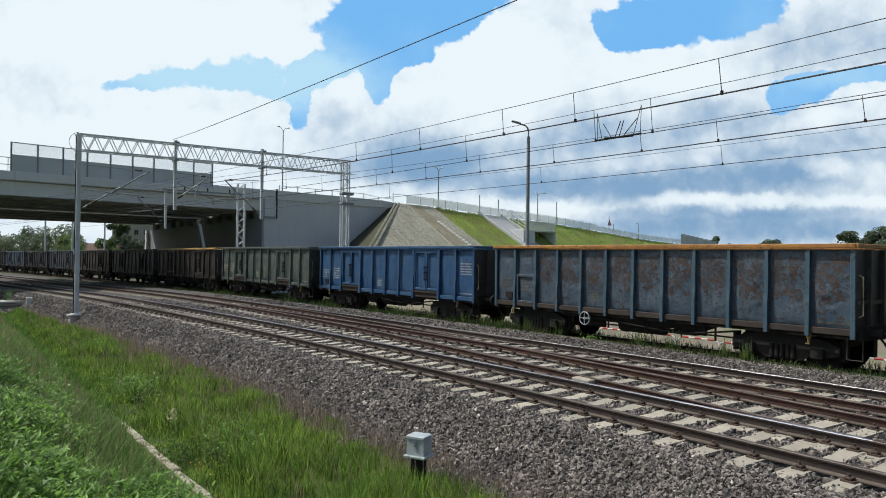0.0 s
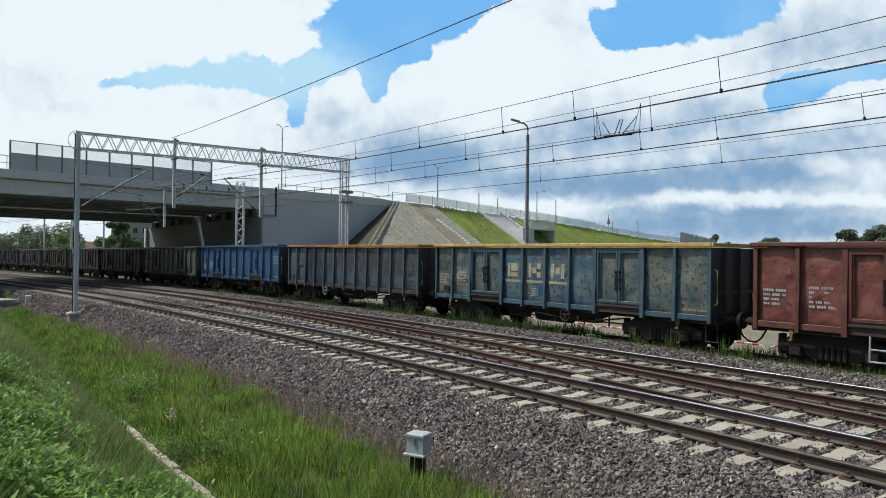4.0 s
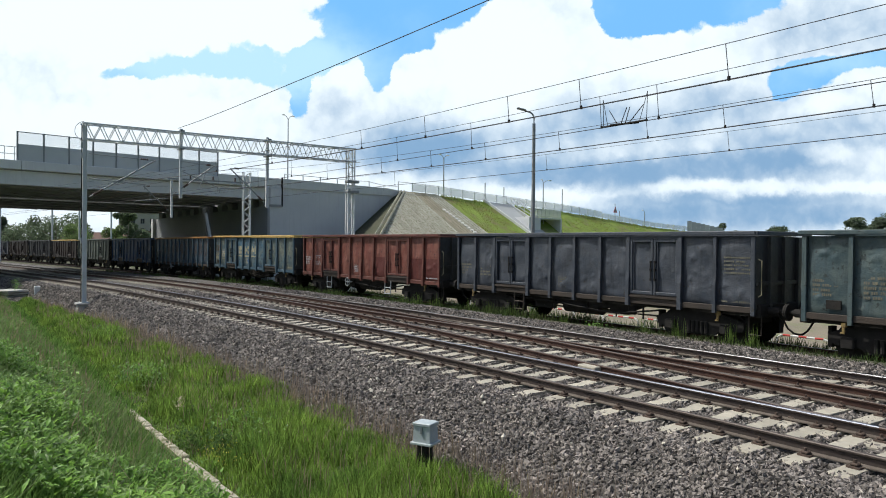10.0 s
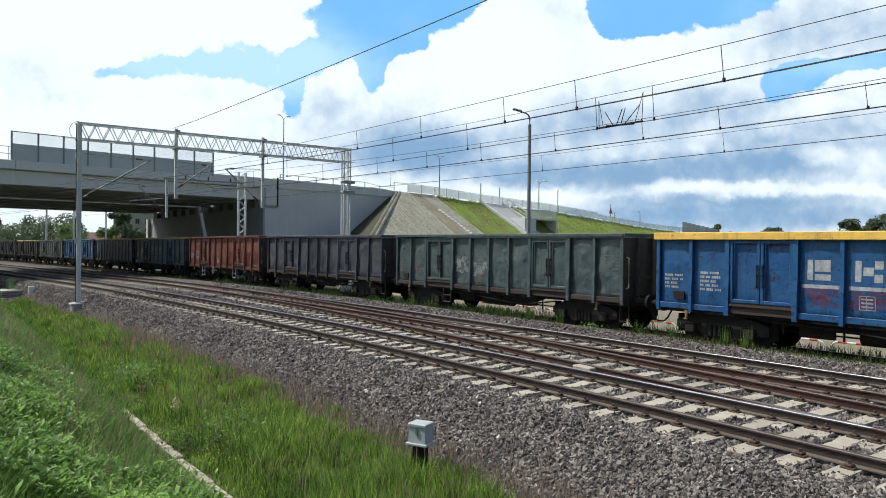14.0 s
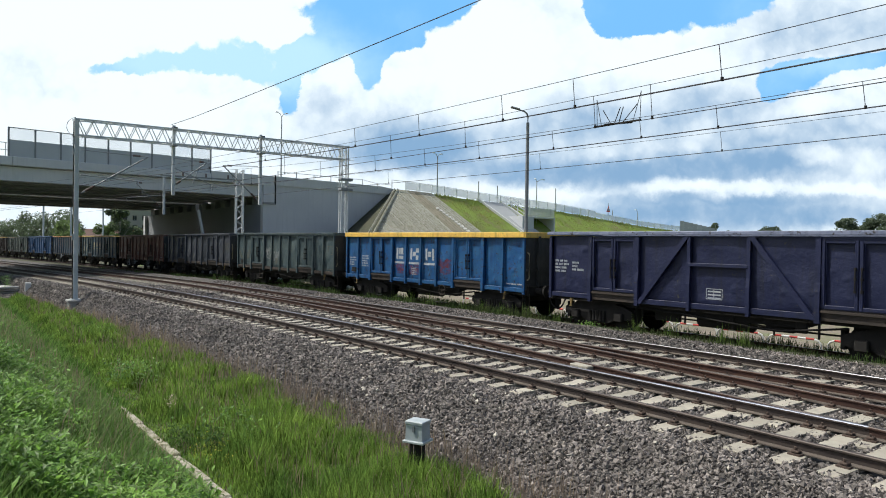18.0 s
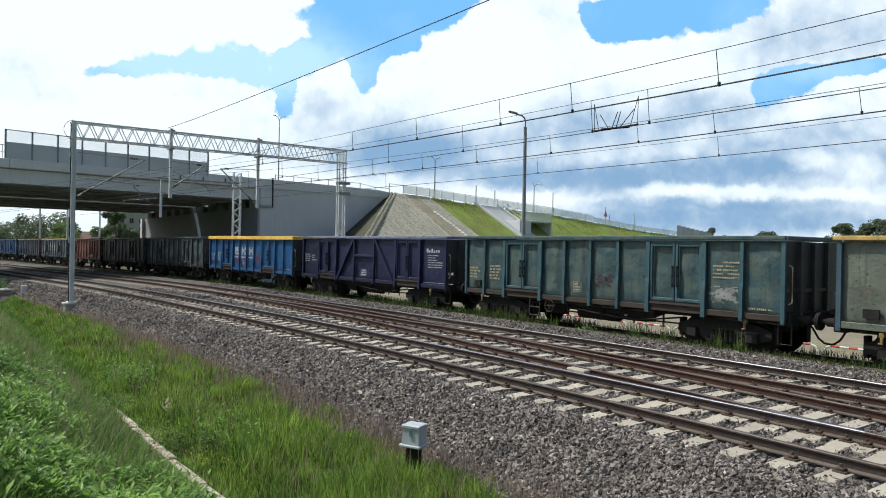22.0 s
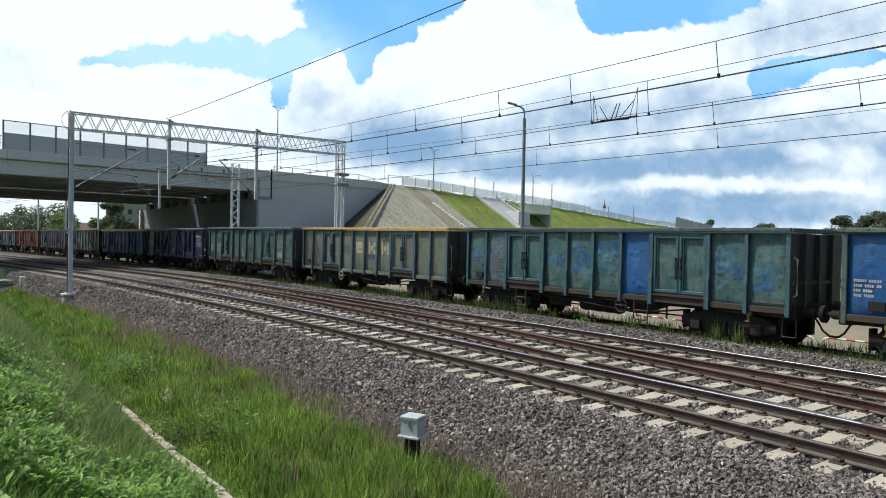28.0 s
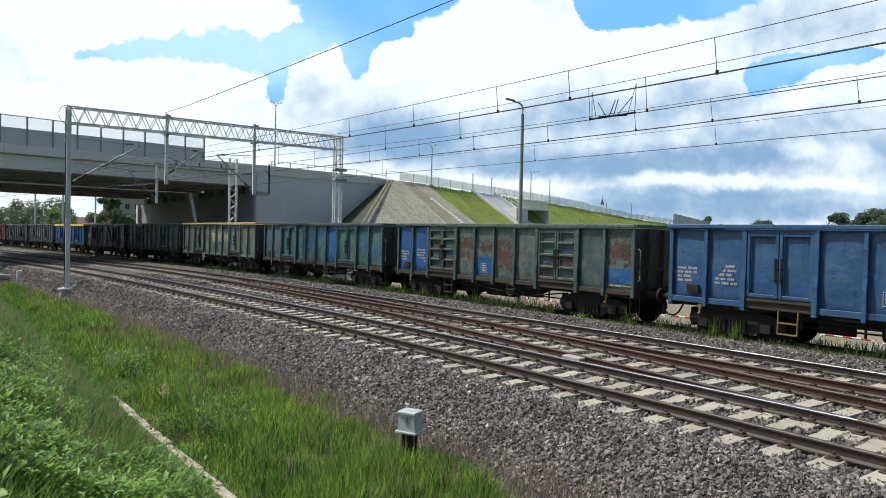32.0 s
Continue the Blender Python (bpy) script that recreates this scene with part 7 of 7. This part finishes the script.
leaves("far_wood", 230 * np.sin(wa), 230 * np.cos(wa), -1.9 + 5.5 * rng.random(n) ** 0.8, rng.uniform(0.4, 0.95, n), CROWNS[1], "low dark wood beyond the bridge")


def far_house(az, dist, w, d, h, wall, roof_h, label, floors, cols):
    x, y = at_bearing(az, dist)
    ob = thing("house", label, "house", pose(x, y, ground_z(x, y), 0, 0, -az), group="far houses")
    part("wall", boxes((-w / 2, w / 2, -d / 2, d / 2, 0, h)), wall, ob)
    bm = bmesh.new()
    if roof_h > 0.6:
        prism(bm, [(-d / 2 - 0.3, h), (d / 2 + 0.3, h), (0, h + roof_h)], -w / 2 - 0.3, w / 2 + 0.3)
    else:
        box(bm, -w / 2 - 0.2, w / 2 + 0.2, -d / 2 - 0.2, d / 2 + 0.2, h, h + roof_h)
    part("roof", bm, ROOF, ob)
    for j in range(floors):
        for k in range(cols):
            wx = -w / 2 + (k + 0.5) * w / cols
            wz = 1.0 + j * 2.9
            win = part("window", boxes((wx - 0.55, wx + 0.55, -d / 2 - 0.04, -d / 2 + 0.02, wz, wz + 1.5)), WINDOW, ob)
            part("window_frame", boxes((wx - 0.62, wx + 0.62, -d / 2 - 0.06, -d / 2 - 0.042, wz - 0.08, wz), (wx - 0.03, wx + 0.03, -d / 2 - 0.06, -d / 2 - 0.042, wz, wz + 1.5)), WHITE, win)
    return ob


ROOF = mat("house_roof", (0.16, 0.09, 0.07), (0.12, 0.08, 0.07), 0.6, rough=0.9)
WINDOW = mat("house_window", (0.03, 0.035, 0.04), rough=0.12)
BRICKS = mat("brown_brick", (0.22, 0.11, 0.08), (0.17, 0.09, 0.07), 0.6, rough=0.95, bump=0.3, bscale=8)
PLASTER = mat("beige_plaster", (0.46, 0.43, 0.38), (0.40, 0.37, 0.33), 0.3, rough=0.95)
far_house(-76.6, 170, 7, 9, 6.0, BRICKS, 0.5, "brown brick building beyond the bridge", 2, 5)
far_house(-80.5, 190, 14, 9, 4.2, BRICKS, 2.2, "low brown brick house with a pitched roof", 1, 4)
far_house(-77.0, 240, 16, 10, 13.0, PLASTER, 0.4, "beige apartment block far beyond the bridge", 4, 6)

far_gantry = thing("far_gantry", "pale steel overhead line gantry beyond the bridge", "gantry", pose(-118, 0, 0))
for y in (7.5, 14.0, 17.6, 22.0):
    part("mast", boxes((-0.1, 0.1, y - 0.11, y + 0.11, -1.8, 8.0), bev=0.02), GALV, far_gantry)
part("beam", boxes((-0.25, 0.25, 2.0, 22.2, 7.7, 7.8), (-0.25, 0.25, 2.0, 22.2, 7.05, 7.12)), GALV, far_gantry)
for k in range(24):
    y0 = 2.2 + k * 0.83
    part("diagonal", rods(0.04, ((0, y0, 7.1), (0, y0 + 0.415, 7.75)), ((0, y0 + 0.415, 7.75), (0, y0 + 0.83, 7.1)), seg=4), GALV, far_gantry)
HOARDING = mat("hoarding_grey", (0.30, 0.33, 0.38), (0.25, 0.28, 0.32), 0.4, rough=0.7, per_object=0.08)
far_screen = thing("grey_hoarding", "grey hoarding far beside the road", "hoarding", pose(-70.5, 103.2, -0.95, 0, 0, 34.3))
for k in range(8):
    part("board", boxes((-1.9 + 0.7 * k, -1.21 + 0.7 * k, 0, 0.12, 0, 7.6 - 0.17 * k)), HOARDING, far_screen)

# tufts of grass on the road embankment
n = 16000
tu = 46.8 + 60 * rng.random(n) ** 1.2
td = 9.0 * rng.random(n) ** 1.4 - 0.15
ok = ((tu < 54.6) | (tu > 63.2) | (td < 0.1) & (tu > 59)) & (patchy(tu, td, 0.5, 61.0) > -0.15)
tu, td = tu[ok], td[ok]
pts = np.array([tuple(BRIDGE @ Vector(slope_at(a, b))) for a, b in zip(tu, td)])
SLOPE_TUFT = mat("slope_tufts", (0.28, 0.38, 0.06), (0.34, 0.32, 0.11), 0.3, rough=0.85, island=0.35, trans=0.35, spec=0.1)
blades("slope_grass", pts[:, 0], pts[:, 1], rng.uniform(0.05, 0.17, len(tu)), 0.04, SLOPE_TUFT, "tufted green grass on the road embankment", 0.5, z=pts[:, 2])

# seed heads and a dark clump in the meadow
CLUMPS = ((-11.9, 3.40), (-11.2, 3.78))
n = 90
cx, cy = -13.2 + rng.normal(0, 0.04, n), 3.63 + rng.normal(0, 0.04, n)
SEED = mat("seed_head", (0.62, 0.54, 0.40), (0.5, 0.42, 0.3), 5, rough=0.9, trans=0.3)
leaves("seed_head", cx, cy, zs(cx, cy) + rng.uniform(0.42, 0.6, n), rng.uniform(0.03, 0.06, n), SEED, "pale dry seed head in the meadow")
n = 700
cx = np.repeat([CLUMPS[0][0], CLUMPS[1][0]], [250, 450]) + rng.normal(0, 0.22, n)
cy = np.repeat([CLUMPS[0][1], CLUMPS[1][1]], [250, 450]) + rng.normal(0, 0.12, n)
DARK_LEAF = mat("dark_leaf", (0.06, 0.11, 0.03), (0.09, 0.15, 0.04), 1.0, rough=0.7, island=0.4, trans=0.4, spec=0.15)
leaves("dark_clump", cx, cy, zs(cx, cy) + rng.uniform(0.05, 0.36, n), rng.uniform(0.04, 0.09, n), DARK_LEAF, "dark leafy clump beside the kerb")

# the rest of the bank round the camera
n = 16000
gx, gy = -2.2 + 7.2 * rng.random(n), -3.5 + 6.6 * rng.random(n)
blades("bank_grass", gx, gy, rng.uniform(0.08, 0.3, n), 0.008, GREEN_DARK, "long green grass at the top of the bank", 0.6)
n = 9000
gx, gy = -12.0 + 10 * rng.random(n), -3.5 + 3.2 * rng.random(n)
blades("bank_grass", gx, gy, rng.uniform(0.08, 0.3, n), 0.009, GREEN_DARK, "long green grass at the top of the bank", 0.6)


def motions():
    for i, w in wagons.items():
        walk(w, [(t, wagon_pose(i, t)) for t in np.arange(0, 32.1, 1.0)])
    for ws, x in SPINNERS:
        walk(ws, [(t, pose(x, 0, 0.46, 0, math.degrees((travel(t) - travel(0)) / 0.46), 0)) for t in np.arange(0, 32.01, 32 / 240)])
    walk(backdrop, [(0.0, pose(0, 0, 0, 0, 0, 0)), (32.0, pose(0, 0, 0, 0, 0, DRIFT))])


motions()
